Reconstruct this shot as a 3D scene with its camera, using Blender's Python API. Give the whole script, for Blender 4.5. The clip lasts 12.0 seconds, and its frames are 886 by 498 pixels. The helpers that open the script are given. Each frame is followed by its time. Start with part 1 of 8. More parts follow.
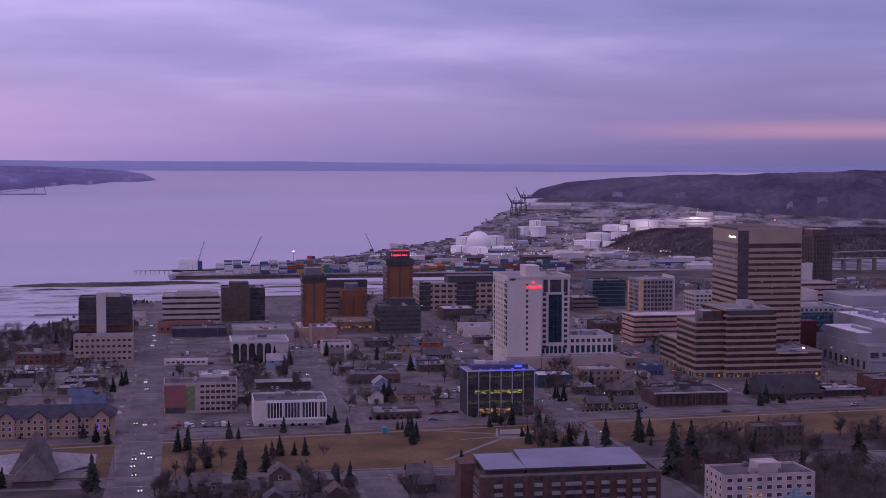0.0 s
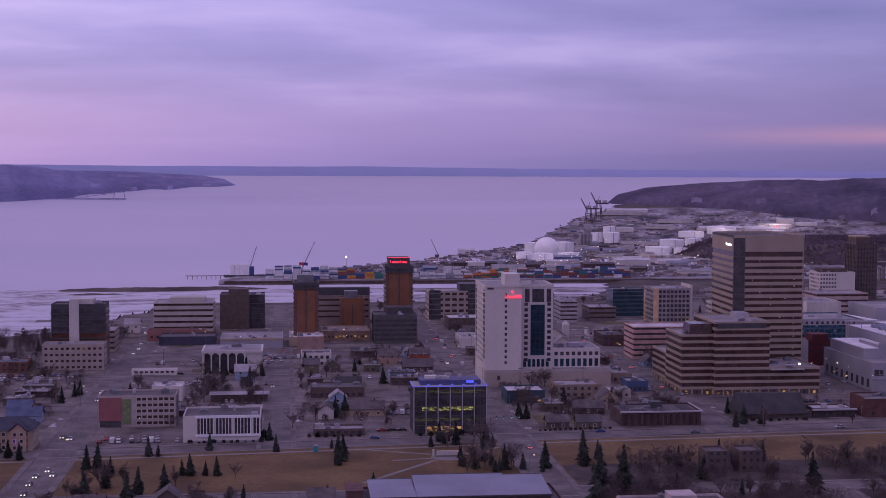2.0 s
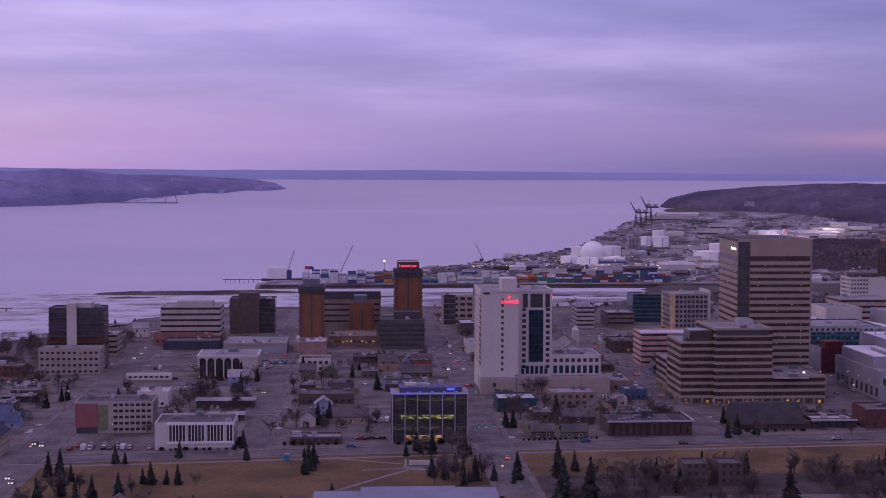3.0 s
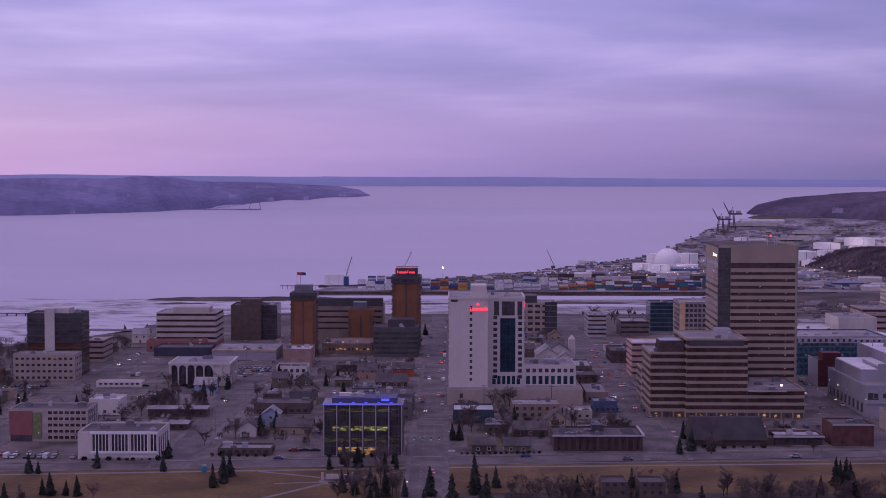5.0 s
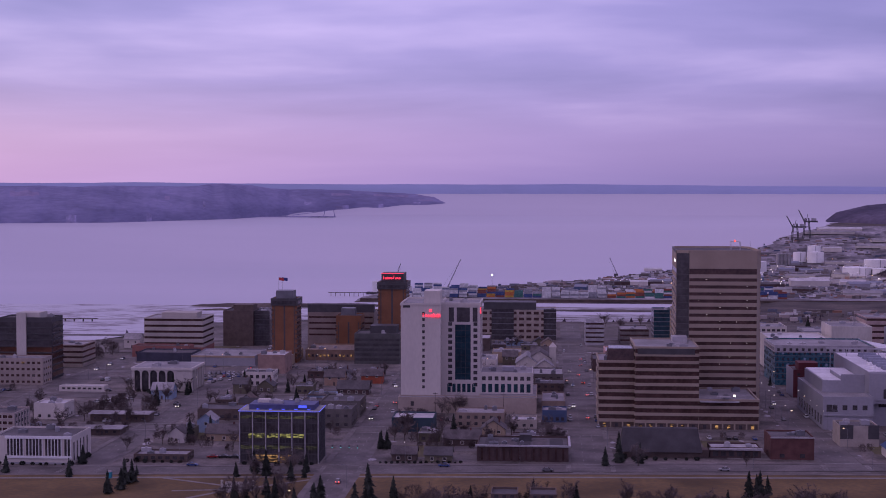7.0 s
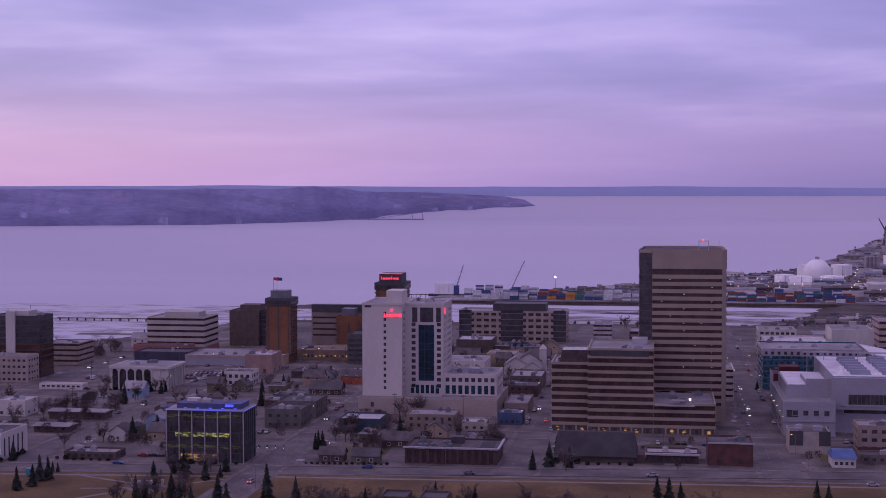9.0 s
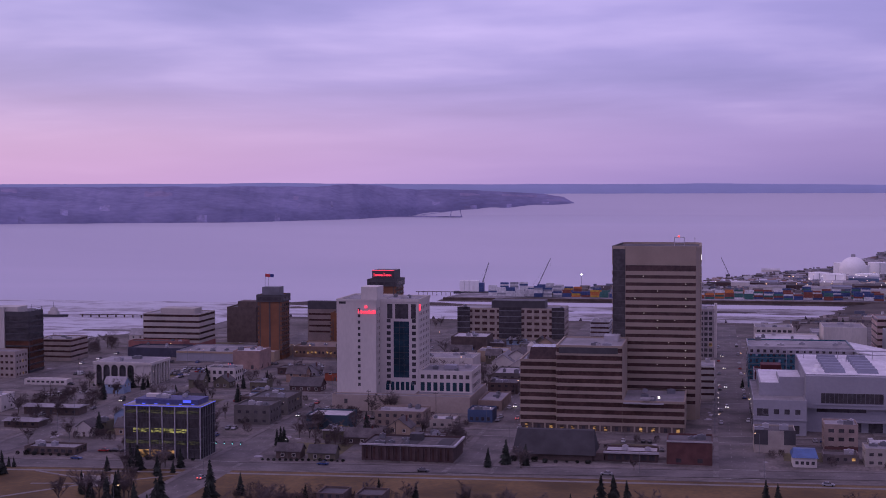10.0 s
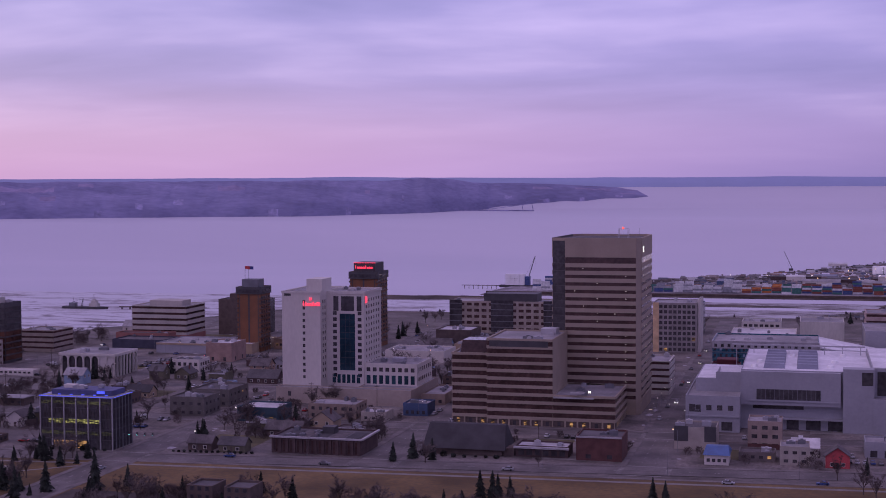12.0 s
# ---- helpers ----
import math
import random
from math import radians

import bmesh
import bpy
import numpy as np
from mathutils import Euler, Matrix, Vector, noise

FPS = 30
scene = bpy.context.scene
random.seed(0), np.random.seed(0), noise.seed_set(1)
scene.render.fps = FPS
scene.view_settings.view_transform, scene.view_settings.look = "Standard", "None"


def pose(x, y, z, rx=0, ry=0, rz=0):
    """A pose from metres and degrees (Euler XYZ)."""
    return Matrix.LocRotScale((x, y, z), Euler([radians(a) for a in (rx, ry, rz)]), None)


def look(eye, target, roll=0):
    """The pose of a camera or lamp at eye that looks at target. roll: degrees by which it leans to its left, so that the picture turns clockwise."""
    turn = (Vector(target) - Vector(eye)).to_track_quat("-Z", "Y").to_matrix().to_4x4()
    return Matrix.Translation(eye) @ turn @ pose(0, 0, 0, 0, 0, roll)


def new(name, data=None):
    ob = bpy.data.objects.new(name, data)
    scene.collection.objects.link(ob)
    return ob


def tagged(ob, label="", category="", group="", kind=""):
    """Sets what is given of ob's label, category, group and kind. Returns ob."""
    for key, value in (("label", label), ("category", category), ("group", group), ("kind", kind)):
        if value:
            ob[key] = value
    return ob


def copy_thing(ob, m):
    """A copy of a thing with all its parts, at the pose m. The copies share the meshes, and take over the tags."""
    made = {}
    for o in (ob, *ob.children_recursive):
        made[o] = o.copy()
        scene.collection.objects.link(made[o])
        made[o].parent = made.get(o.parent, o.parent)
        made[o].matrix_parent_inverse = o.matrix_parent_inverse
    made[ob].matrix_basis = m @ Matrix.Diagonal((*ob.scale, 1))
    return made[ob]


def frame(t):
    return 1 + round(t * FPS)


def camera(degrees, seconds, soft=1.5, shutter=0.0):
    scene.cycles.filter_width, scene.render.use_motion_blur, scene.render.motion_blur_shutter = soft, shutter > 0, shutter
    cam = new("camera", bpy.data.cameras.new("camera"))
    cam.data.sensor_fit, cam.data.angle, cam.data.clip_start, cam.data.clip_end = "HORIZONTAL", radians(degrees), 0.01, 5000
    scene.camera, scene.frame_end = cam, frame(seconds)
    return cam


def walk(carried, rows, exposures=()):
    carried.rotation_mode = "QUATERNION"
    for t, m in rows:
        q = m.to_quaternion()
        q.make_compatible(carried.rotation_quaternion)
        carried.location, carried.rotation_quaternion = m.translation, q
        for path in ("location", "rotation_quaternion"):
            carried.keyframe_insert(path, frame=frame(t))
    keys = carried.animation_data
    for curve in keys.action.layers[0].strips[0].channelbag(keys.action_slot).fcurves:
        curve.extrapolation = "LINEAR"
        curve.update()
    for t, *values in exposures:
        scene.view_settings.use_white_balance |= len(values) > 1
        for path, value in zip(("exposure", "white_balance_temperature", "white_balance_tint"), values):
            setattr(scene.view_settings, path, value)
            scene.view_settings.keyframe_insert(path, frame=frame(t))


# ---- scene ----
cam = camera(35.017, 12.0, soft=0.95)
PATH = [
    (0.0, look((-169.99, -622.79, 117.74), (-152.035, -524.603, 111.599), 0.196)),
    (0.5, look((-151.88, -615.29, 117.47), (-135.539, -516.824, 111.415), 0.210)),
    (1.0, look((-133.78, -607.99, 117.16), (-119.063, -509.262, 111.191), 0.216)),
    (1.5, look((-115.67, -600.89, 116.80), (-102.652, -501.911, 110.931), 0.214)),
    (2.0, look((-97.57, -593.97, 116.41), (-86.476, -494.754, 110.641), 0.202)),
    (2.5, look((-79.48, -587.26, 115.97), (-70.540, -487.822, 110.322), 0.181)),
    (3.0, look((-61.43, -580.84, 115.51), (-54.651, -481.217, 110.009), 0.154)),
    (3.5, look((-43.45, -574.78, 115.02), (-38.601, -475.045, 109.693), 0.126)),
    (4.0, look((-25.58, -569.20, 114.53), (-22.474, -469.385, 109.306), 0.100)),
    (4.5, look((-7.85, -564.14, 114.04), (-6.522, -464.279, 108.900), 0.077)),
    (5.0, look((9.81, -559.51, 113.54), (9.175, -459.634, 108.538), 0.057)),
    (5.5, look((27.46, -555.18, 113.01), (24.934, -455.330, 108.179), 0.041)),
    (6.0, look((45.15, -551.03, 112.45), (41.110, -451.228, 107.739), 0.026)),
    (6.5, look((62.95, -546.95, 111.84), (57.329, -447.216, 107.263), 0.012)),
    (7.0, look((80.83, -542.86, 111.20), (73.385, -443.240, 106.776), -0.003)),
    (7.5, look((98.77, -538.71, 110.55), (89.319, -439.248, 106.253), -0.022)),
    (8.0, look((116.74, -534.42, 109.93), (105.221, -435.179, 105.703), -0.045)),
    (8.5, look((134.71, -529.96, 109.35), (121.216, -430.962, 105.156), -0.071)),
    (9.0, look((152.63, -525.29, 108.81), (137.344, -426.559, 104.616), -0.099)),
    (9.5, look((170.46, -520.42, 108.30), (153.451, -421.968, 104.052), -0.130)),
    (10.0, look((188.15, -515.32, 107.82), (169.383, -417.195, 103.472), -0.161)),
    (10.5, look((205.66, -509.99, 107.36), (185.229, -412.205, 102.925), -0.192)),
    (11.0, look((222.99, -504.43, 106.92), (200.978, -406.992, 102.395), -0.225)),
    (11.5, look((240.13, -498.64, 106.50), (216.465, -401.593, 101.862), -0.262)),
    (12.0, look((257.09, -492.61, 106.10), (231.814, -395.978, 101.364), -0.302)),
]
walk(cam, PATH)

# ---- world and light ----
WATER_Z = -50.0
world = bpy.data.worlds.new("dusk_sky")
scene.world = world
world.use_nodes = True


def node(nt, kind, **props):
    n = nt.nodes.new(kind)
    for k, v in props.items():
        if k == "operation":
            n.operation = v
        elif k == "blend_type":
            n.blend_type = v
        elif k == "data_type":
            n.data_type = v
        elif k == "sky_type":
            n.sky_type = v
    return n


def math_node(nt, op, a, b=None):
    n = node(nt, "ShaderNodeMath", operation=op)
    for i, v in enumerate((a, b)):
        if v is None:
            continue
        if isinstance(v, (int, float)):
            n.inputs[i].default_value = v
        else:
            nt.links.new(v, n.inputs[i])
    return n.outputs[0]


def ramp(nt, fac, stops):
    n = nt.nodes.new("ShaderNodeValToRGB")
    el = n.color_ramp.elements
    while len(el) < len(stops):
        el.new(0.5)
    for e, (p, c) in zip(el, stops):
        e.position, e.color = p, (*c, 1)
    nt.links.new(fac, n.inputs[0])
    return n.outputs[0]


def mix(nt, fac, a, b, blend="MIX"):
    n = nt.nodes.new("ShaderNodeMix")
    n.data_type, n.blend_type = "RGBA", blend
    for sock, v in ((n.inputs[0], fac), (n.inputs[6], a), (n.inputs[7], b)):
        if isinstance(v, (int, float)):
            sock.default_value = v
        elif isinstance(v, tuple):
            sock.default_value = (*v, 1)
        else:
            nt.links.new(v, sock)
    return n.outputs[2]


def build_sky():
    nt = world.node_tree
    nt.nodes.clear()
    out = nt.nodes.new("ShaderNodeOutputWorld")
    sky = nt.nodes.new("ShaderNodeTexSky")
    sky.sky_type, sky.sun_disc = "NISHITA", False
    sky.sun_elevation, sky.sun_rotation = radians(3), radians(-75)
    bg_sky = nt.nodes.new("ShaderNodeBackground")
    nt.links.new(sky.outputs[0], bg_sky.inputs[0])
    bg_sky.inputs[1].default_value = 0.05
    co = nt.nodes.new("ShaderNodeTexCoord")
    sep = nt.nodes.new("ShaderNodeSeparateXYZ")
    nt.links.new(co.outputs["Generated"], sep.inputs[0])
    x, y, z = sep.outputs
    up = math_node(nt, "MAXIMUM", z, 0.0)
    # one cloud deck far overhead: flat, so that it closes up towards the horizon
    den = math_node(nt, "ADD", up, 0.11)
    comb = nt.nodes.new("ShaderNodeCombineXYZ")
    nt.links.new(math_node(nt, "DIVIDE", x, den), comb.inputs[0])
    nt.links.new(math_node(nt, "DIVIDE", y, den), comb.inputs[1])
    big = nt.nodes.new("ShaderNodeTexNoise")
    big.inputs["Scale"].default_value, big.inputs["Detail"].default_value, big.inputs["Roughness"].default_value = 0.72, 5.0, 0.50
    big.inputs["Distortion"].default_value = 0.22
    mp = nt.nodes.new("ShaderNodeMapping")
    mp.inputs["Location"].default_value = (3.1, 7.7, 0)
    mp.inputs["Scale"].default_value = (0.85, 1.0, 1.0)
    nt.links.new(comb.outputs[0], mp.inputs[0])
    nt.links.new(mp.outputs[0], big.inputs[0])
    clouds = ramp(nt, big.outputs[0], [(0.32, (0.195, 0.172, 0.535)), (0.50, (0.308, 0.252, 0.680)), (0.70, (0.535, 0.420, 0.890))])
    # clear strip near the horizon: blue-violet to the east, pink to the west
    west = math_node(nt, "ADD", math_node(nt, "MULTIPLY", x, -0.9), 0.5)
    low = ramp(nt, west, [(0.10, (0.215, 0.180, 0.510)), (0.50, (0.335, 0.247, 0.630)), (0.85, (0.545, 0.350, 0.700))])
    band = ramp(nt, up, [(0.0, (0.9, 0.9, 0.9)), (0.035, (0.75, 0.75, 0.75)), (0.075, (0.12, 0.12, 0.12)), (0.12, (0, 0, 0))])
    col = mix(nt, band, clouds, low)
    # bluish haze right on the horizon, towards the east most of all
    haze = ramp(nt, up, [(0.0, (0.75, 0.75, 0.75)), (0.018, (0.35, 0.35, 0.35)), (0.035, (0, 0, 0))])
    east = ramp(nt, west, [(0.25, (1, 1, 1)), (0.75, (0.0, 0.0, 0.0))])
    col = mix(nt, mix(nt, 1.0, haze, east, "MULTIPLY"), col, (0.190, 0.175, 0.430))
    # the cloud deck is brighter overhead than at its far edge
    gain = ramp(nt, up, [(0.0, (1, 1, 1)), (0.14, (1, 1, 1)), (0.45, (1.45, 1.32, 1.06)), (1.0, (1.60, 1.43, 1.09))])
    col = mix(nt, 1.0, col, gain, "MULTIPLY")
    # brighter towards the unseen sunset, duller to the east
    side = ramp(nt, math_node(nt, "ADD", x, 0.5), [(0.0, (1.02,) * 3), (0.40, (1.14, 1.13, 1.10)), (0.65, (1.02, 1.02, 1.02)), (0.95, (0.72, 0.75, 0.81))])
    col = mix(nt, 1.0, col, side, "MULTIPLY")
    # a salmon streak under the deck, low in the north-east
    glow = ramp(nt, up, [(0.015, (0, 0, 0)), (0.021, (1, 1, 1)), (0.024, (1, 1, 1)), (0.032, (0, 0, 0))])
    glow_x = ramp(nt, math_node(nt, "ADD", x, 0.0), [(0.27, (0, 0, 0)), (0.42, (0.75, 0.75, 0.75))])
    col = mix(nt, mix(nt, 1.0, glow, glow_x, "MULTIPLY"), col, (0.50, 0.265, 0.480))
    bg = nt.nodes.new("ShaderNodeBackground")
    nt.links.new(col, bg.inputs[0])
    bg.inputs[1].default_value = 0.93
    add = nt.nodes.new("ShaderNodeAddShader")
    nt.links.new(bg_sky.outputs[0], add.inputs[0])
    nt.links.new(bg.outputs[0], add.inputs[1])
    nt.links.new(add.outputs[0], out.inputs[0])


build_sky()
sun = new("sun", bpy.data.lights.new("sun", "SUN"))
sun.data.energy, sun.data.angle, sun.data.color = 0.28, radians(25), (1.0, 0.80, 0.82)
sun.matrix_world = look((-400, -150, 260), (0, 0, 0))

# ---- materials ----
MATS = {}


def surface(name, color, rough=0.8, metal=0.0, vary=0.18, scale=0.25, fine=4.0, bump=0.0, spec=0.4, tint=None, per_piece=0.0, stretch=None):
    """A procedural surface: a broad and a fine noise in world metres break up the base colour and the gloss."""
    if name in MATS:
        return MATS[name]
    m = MATS[name] = bpy.data.materials.new(name)
    m.use_nodes = True
    nt = m.node_tree
    bsdf = nt.nodes["Principled BSDF"]
    geo = nt.nodes.new("ShaderNodeNewGeometry")
    pos = geo.outputs["Position"]
    if stretch:
        mp = nt.nodes.new("ShaderNodeMapping")
        mp.inputs["Scale"].default_value = stretch
        nt.links.new(pos, mp.inputs[0])
        pos = mp.outputs[0]
    n1, n2 = nt.nodes.new("ShaderNodeTexNoise"), nt.nodes.new("ShaderNodeTexNoise")
    for n, s, d in ((n1, scale, 4.0), (n2, fine, 3.0)):
        n.inputs["Scale"].default_value, n.inputs["Detail"].default_value = s, d
        nt.links.new(pos, n.inputs[0])
    dark = tuple(c * (1 - vary) for c in color)
    light = tint or tuple(min(1, c * (1 + vary)) for c in color)
    c1 = ramp(nt, n1.outputs[0], [(0.33, dark), (0.67, light)])
    c2 = ramp(nt, n2.outputs[0], [(0.3, (1 - vary * 0.7,) * 3), (0.7, (1 + vary * 0.7,) * 3)])
    col = mix(nt, 1.0, c1, c2, "MULTIPLY")
    if per_piece:
        info = nt.nodes.new("ShaderNodeObjectInfo")
        c3 = ramp(nt, info.outputs["Random"], [(0.0, (1 - per_piece,) * 3), (1.0, (1 + per_piece,) * 3)])
        col = mix(nt, 1.0, col, c3, "MULTIPLY")
    nt.links.new(col, bsdf.inputs["Base Color"])
    r = ramp(nt, n2.outputs[0], [(0.3, (max(0.02, rough - 0.1),) * 3), (0.7, (min(1, rough + 0.08),) * 3)])
    nt.links.new(r, bsdf.inputs["Roughness"])
    bsdf.inputs["Metallic"].default_value = metal
    bsdf.inputs["Specular IOR Level"].default_value = spec
    if bump:
        b = nt.nodes.new("ShaderNodeBump")
        b.inputs["Strength"].default_value, b.inputs["Distance"].default_value = bump, 0.2
        nt.links.new(n2.outputs[0], b.inputs["Height"])
        nt.links.new(b.outputs[0], bsdf.inputs["Normal"])
    return m


def lamp_glow(name, color, strength):
    if name in MATS:
        return MATS[name]
    m = MATS[name] = bpy.data.materials.new(name)
    m.use_nodes = True
    bsdf = m.node_tree.nodes["Principled BSDF"]
    bsdf.inputs["Base Color"].default_value = (*color, 1)
    bsdf.inputs["Emission Color"].default_value = (*color, 1)
    bsdf.inputs["Emission Strength"].default_value = strength
    return m


def lit_room(name, color, strength):
    """Glass with lamps burning behind it: uneven from room to room."""
    if name in MATS:
        return MATS[name]
    m = MATS[name] = bpy.data.materials.new(name)
    m.use_nodes = True
    nt = m.node_tree
    bsdf = nt.nodes["Principled BSDF"]
    geo = nt.nodes.new("ShaderNodeNewGeometry")
    mp = nt.nodes.new("ShaderNodeMapping")
    mp.inputs["Scale"].default_value = (0.45, 0.45, 1.5)
    nt.links.new(geo.outputs["Position"], mp.inputs[0])
    n = nt.nodes.new("ShaderNodeTexNoise")
    n.inputs["Scale"].default_value, n.inputs["Detail"].default_value = 1.0, 3.0
    nt.links.new(mp.outputs[0], n.inputs[0])
    e = ramp(nt, n.outputs[0], [(0.42, (0.02, 0.02, 0.02)), (0.55, (0.45, 0.45, 0.45)), (0.72, (1, 1, 1))])
    nt.links.new(math_node(nt, "MULTIPLY", e, strength), bsdf.inputs["Emission Strength"])
    bsdf.inputs["Emission Color"].default_value = (*color, 1)
    bsdf.inputs["Base Color"].default_value = (0.03, 0.03, 0.035, 1)
    bsdf.inputs["Roughness"].default_value = 0.1
    return m


asphalt = surface("asphalt", (0.121, 0.106, 0.103), 0.85, vary=0.36, scale=0.07, fine=1.1)
asphalt_old = surface("worn asphalt", (0.137, 0.117, 0.108), 0.9, vary=0.52, scale=0.07, fine=0.8)
pavement_mat = surface("worn pavement", (0.143, 0.125, 0.121), 0.88, vary=0.3, scale=0.12, fine=1.2)
concrete = surface("concrete", (0.190, 0.172, 0.165), 0.85, vary=0.18, scale=0.2, fine=2.0)
earth = surface("bare town ground", (0.127, 0.106, 0.095), 0.95, vary=0.45, scale=0.03, fine=0.35, tint=(0.165, 0.145, 0.135))
dead_grass = surface("dry winter grass", (0.108, 0.066, 0.024), 0.95, vary=0.35, scale=0.035, fine=0.5, tint=(0.165, 0.104, 0.042))
lawn = surface("dull lawn", (0.095, 0.082, 0.040), 0.95, vary=0.4, scale=0.06, fine=0.7)
litter = surface("dark leaf litter", (0.060, 0.047, 0.043), 0.95, vary=0.45, scale=0.08, fine=0.9)
scrub = surface("bare scrub land", (0.060, 0.046, 0.042), 0.95, vary=0.5, scale=0.02, fine=0.2, tint=(0.110, 0.086, 0.075))
yard = surface("gravel yard", (0.085, 0.075, 0.078), 0.95, vary=0.6, scale=0.016, fine=0.10, tint=(0.33, 0.305, 0.335))
beige_stone = surface("beige stone panel", (0.330, 0.265, 0.210), 0.75, vary=0.08, scale=0.1, fine=1.5, per_piece=0.05)
dark_glass = surface("dark window glass", (0.064, 0.059, 0.064), 0.12, vary=0.3, scale=0.15, fine=0.6, spec=0.6)
brown_glass = surface("brown ribbon glass", (0.068, 0.038, 0.034), 0.16, vary=0.3, scale=0.2, fine=0.8, spec=0.55)
copper_glass = surface("copper mirror glass", (0.145, 0.066, 0.044), 0.18, metal=0.55, vary=0.35, scale=0.12, fine=0.4)
teal_glass = surface("blue-green glass", (0.020, 0.052, 0.068), 0.1, vary=0.35, scale=0.12, fine=0.5, spec=0.6)
white_wall = surface("white painted wall", (0.575, 0.525, 0.49), 0.7, vary=0.07, scale=0.08, fine=1.2, stretch=(1, 1, 0.35))
offwhite = surface("off-white plaster", (0.52, 0.48, 0.445), 0.8, vary=0.1, scale=0.1, fine=1.2, stretch=(1, 1, 0.35))
grey_wall = surface("grey panel wall", (0.305, 0.297, 0.330), 0.6, vary=0.08, scale=0.08, fine=0.8)
podium_wall_mat = surface("beige podium plaster", (0.37, 0.305, 0.265), 0.8, vary=0.1, scale=0.1, fine=1.0)
snow_mat = surface("dirty old snow", (0.34, 0.32, 0.335), 0.8, vary=0.25, scale=0.5, fine=3.0)
tan_wall = surface("tan siding", (0.37, 0.28, 0.20), 0.8, vary=0.12, scale=0.2, fine=2.0)
peach_wall = surface("pale orange siding", (0.36, 0.245, 0.185), 0.8, vary=0.12, scale=0.2, fine=2.0)
brown_brick = surface("dark brown brick", (0.084, 0.054, 0.053), 0.9, vary=0.22, scale=0.3, fine=3.0)
red_brick = surface("red brick", (0.108, 0.048, 0.046), 0.9, vary=0.22, scale=0.3, fine=3.0)
rust_wall = surface("rust-brown panel", (0.200, 0.085, 0.040), 0.65, vary=0.12, scale=0.15, fine=1.0)
pink_wall = surface("salmon pink wall", (0.30, 0.130, 0.115), 0.8, vary=0.1, scale=0.2, fine=1.5)
red_panel = surface("faded red panel", (0.255, 0.098, 0.10), 0.75, vary=0.15, scale=0.15, fine=1.0)
green_panel = surface("faded green panel", (0.14, 0.19, 0.105), 0.75, vary=0.15, scale=0.15, fine=1.0)
blue_wall = surface("deep blue wall", (0.055, 0.085, 0.165), 0.7, vary=0.12, scale=0.2, fine=1.5)
pale_blue = surface("pale blue siding", (0.25, 0.32, 0.44), 0.8, vary=0.12, scale=0.3, fine=2.0)
olive_wall = surface("olive siding", (0.135, 0.120, 0.085), 0.85, vary=0.15, scale=0.3, fine=2.0)
brown_wall = surface("dark brown siding", (0.112, 0.082, 0.073), 0.85, vary=0.2, scale=0.3, fine=2.0)
tar_roof = surface("dark tar roof", (0.100, 0.091, 0.096), 0.9, vary=0.3, scale=0.08, fine=0.8)
grey_roof = surface("grey membrane roof", (0.27, 0.255, 0.265), 0.8, vary=0.25, scale=0.06, fine=0.6)
white_roof = surface("white membrane roof", (0.50, 0.48, 0.49), 0.7, vary=0.22, scale=0.06, fine=0.5)
shingle = surface("dark shingle roof", (0.103, 0.088, 0.090), 0.9, vary=0.3, scale=0.3, fine=2.5)
blue_roof = surface("blue metal roof", (0.055, 0.11, 0.26), 0.45, vary=0.15, scale=0.2, fine=1.5)
metal_roof = surface("pale ribbed metal roof", (0.190, 0.202, 0.262), 0.45, metal=0.3, vary=0.12, scale=0.1, fine=1.0)
steel = surface("grey painted steel", (0.18, 0.18, 0.20), 0.5, metal=0.4, vary=0.12)
dark_steel = surface("dark steel", (0.078, 0.073, 0.080), 0.6, metal=0.3, vary=0.15)
rubber = surface("black rubber", (0.02, 0.02, 0.02), 0.9)
bark = surface("grey bark", (0.100, 0.078, 0.070), 0.95, vary=0.3, scale=1.0, fine=6.0)
twigs = surface("bare brown twigs", (0.118, 0.096, 0.096), 0.95, vary=0.35, scale=0.2, fine=2.0, spec=0.1)
needles = surface("dark spruce needles", (0.034, 0.038, 0.033), 0.9, vary=0.5, scale=0.5, fine=3.0, per_piece=0.25, spec=0.05)
road_paint = surface("worn road paint", (0.27, 0.255, 0.245), 0.8, vary=0.3, scale=0.3, fine=2.0)
white_mullion = surface("pale aluminium", (0.42, 0.40, 0.42), 0.5, metal=0.3, vary=0.08)
tank_white = surface("white tank paint", (0.84, 0.82, 0.82), 0.6, vary=0.07, scale=0.03, fine=0.3)
pier_wood = surface("dark pier timber", (0.085, 0.062, 0.052), 0.9, vary=0.3, scale=0.1, fine=0.8)
far_woods = surface("far leafless woods", (0.082, 0.066, 0.084), 1.0, vary=0.35, scale=0.012, fine=0.15, tint=(0.120, 0.096, 0.116), spec=0.05)
# far shore colours: the haze of distance is mixed into the base colour
haze_blue = surface("hazed distant shore", (0.228, 0.222, 0.372), 1.0, vary=0.16, scale=0.008, fine=0.06, tint=(0.275, 0.262, 0.425), spec=0.0, stretch=(0.5, 1.0, 2.5))
haze_pale = surface("hazed pale far surface", (0.288, 0.270, 0.425), 1.0, vary=0.25, scale=0.02, fine=0.08, spec=0.0)
haze_field = surface("hazed distant field", (0.275, 0.240, 0.375), 1.0, vary=0.15, scale=0.01, fine=0.05, spec=0.0)
# bare ground of the east bluff, with distance haze in its violet colour
headland_field = surface("hazed bare ground on the bluff", (0.128, 0.103, 0.140), 1.0, vary=0.25, scale=0.01, fine=0.05, spec=0.0)
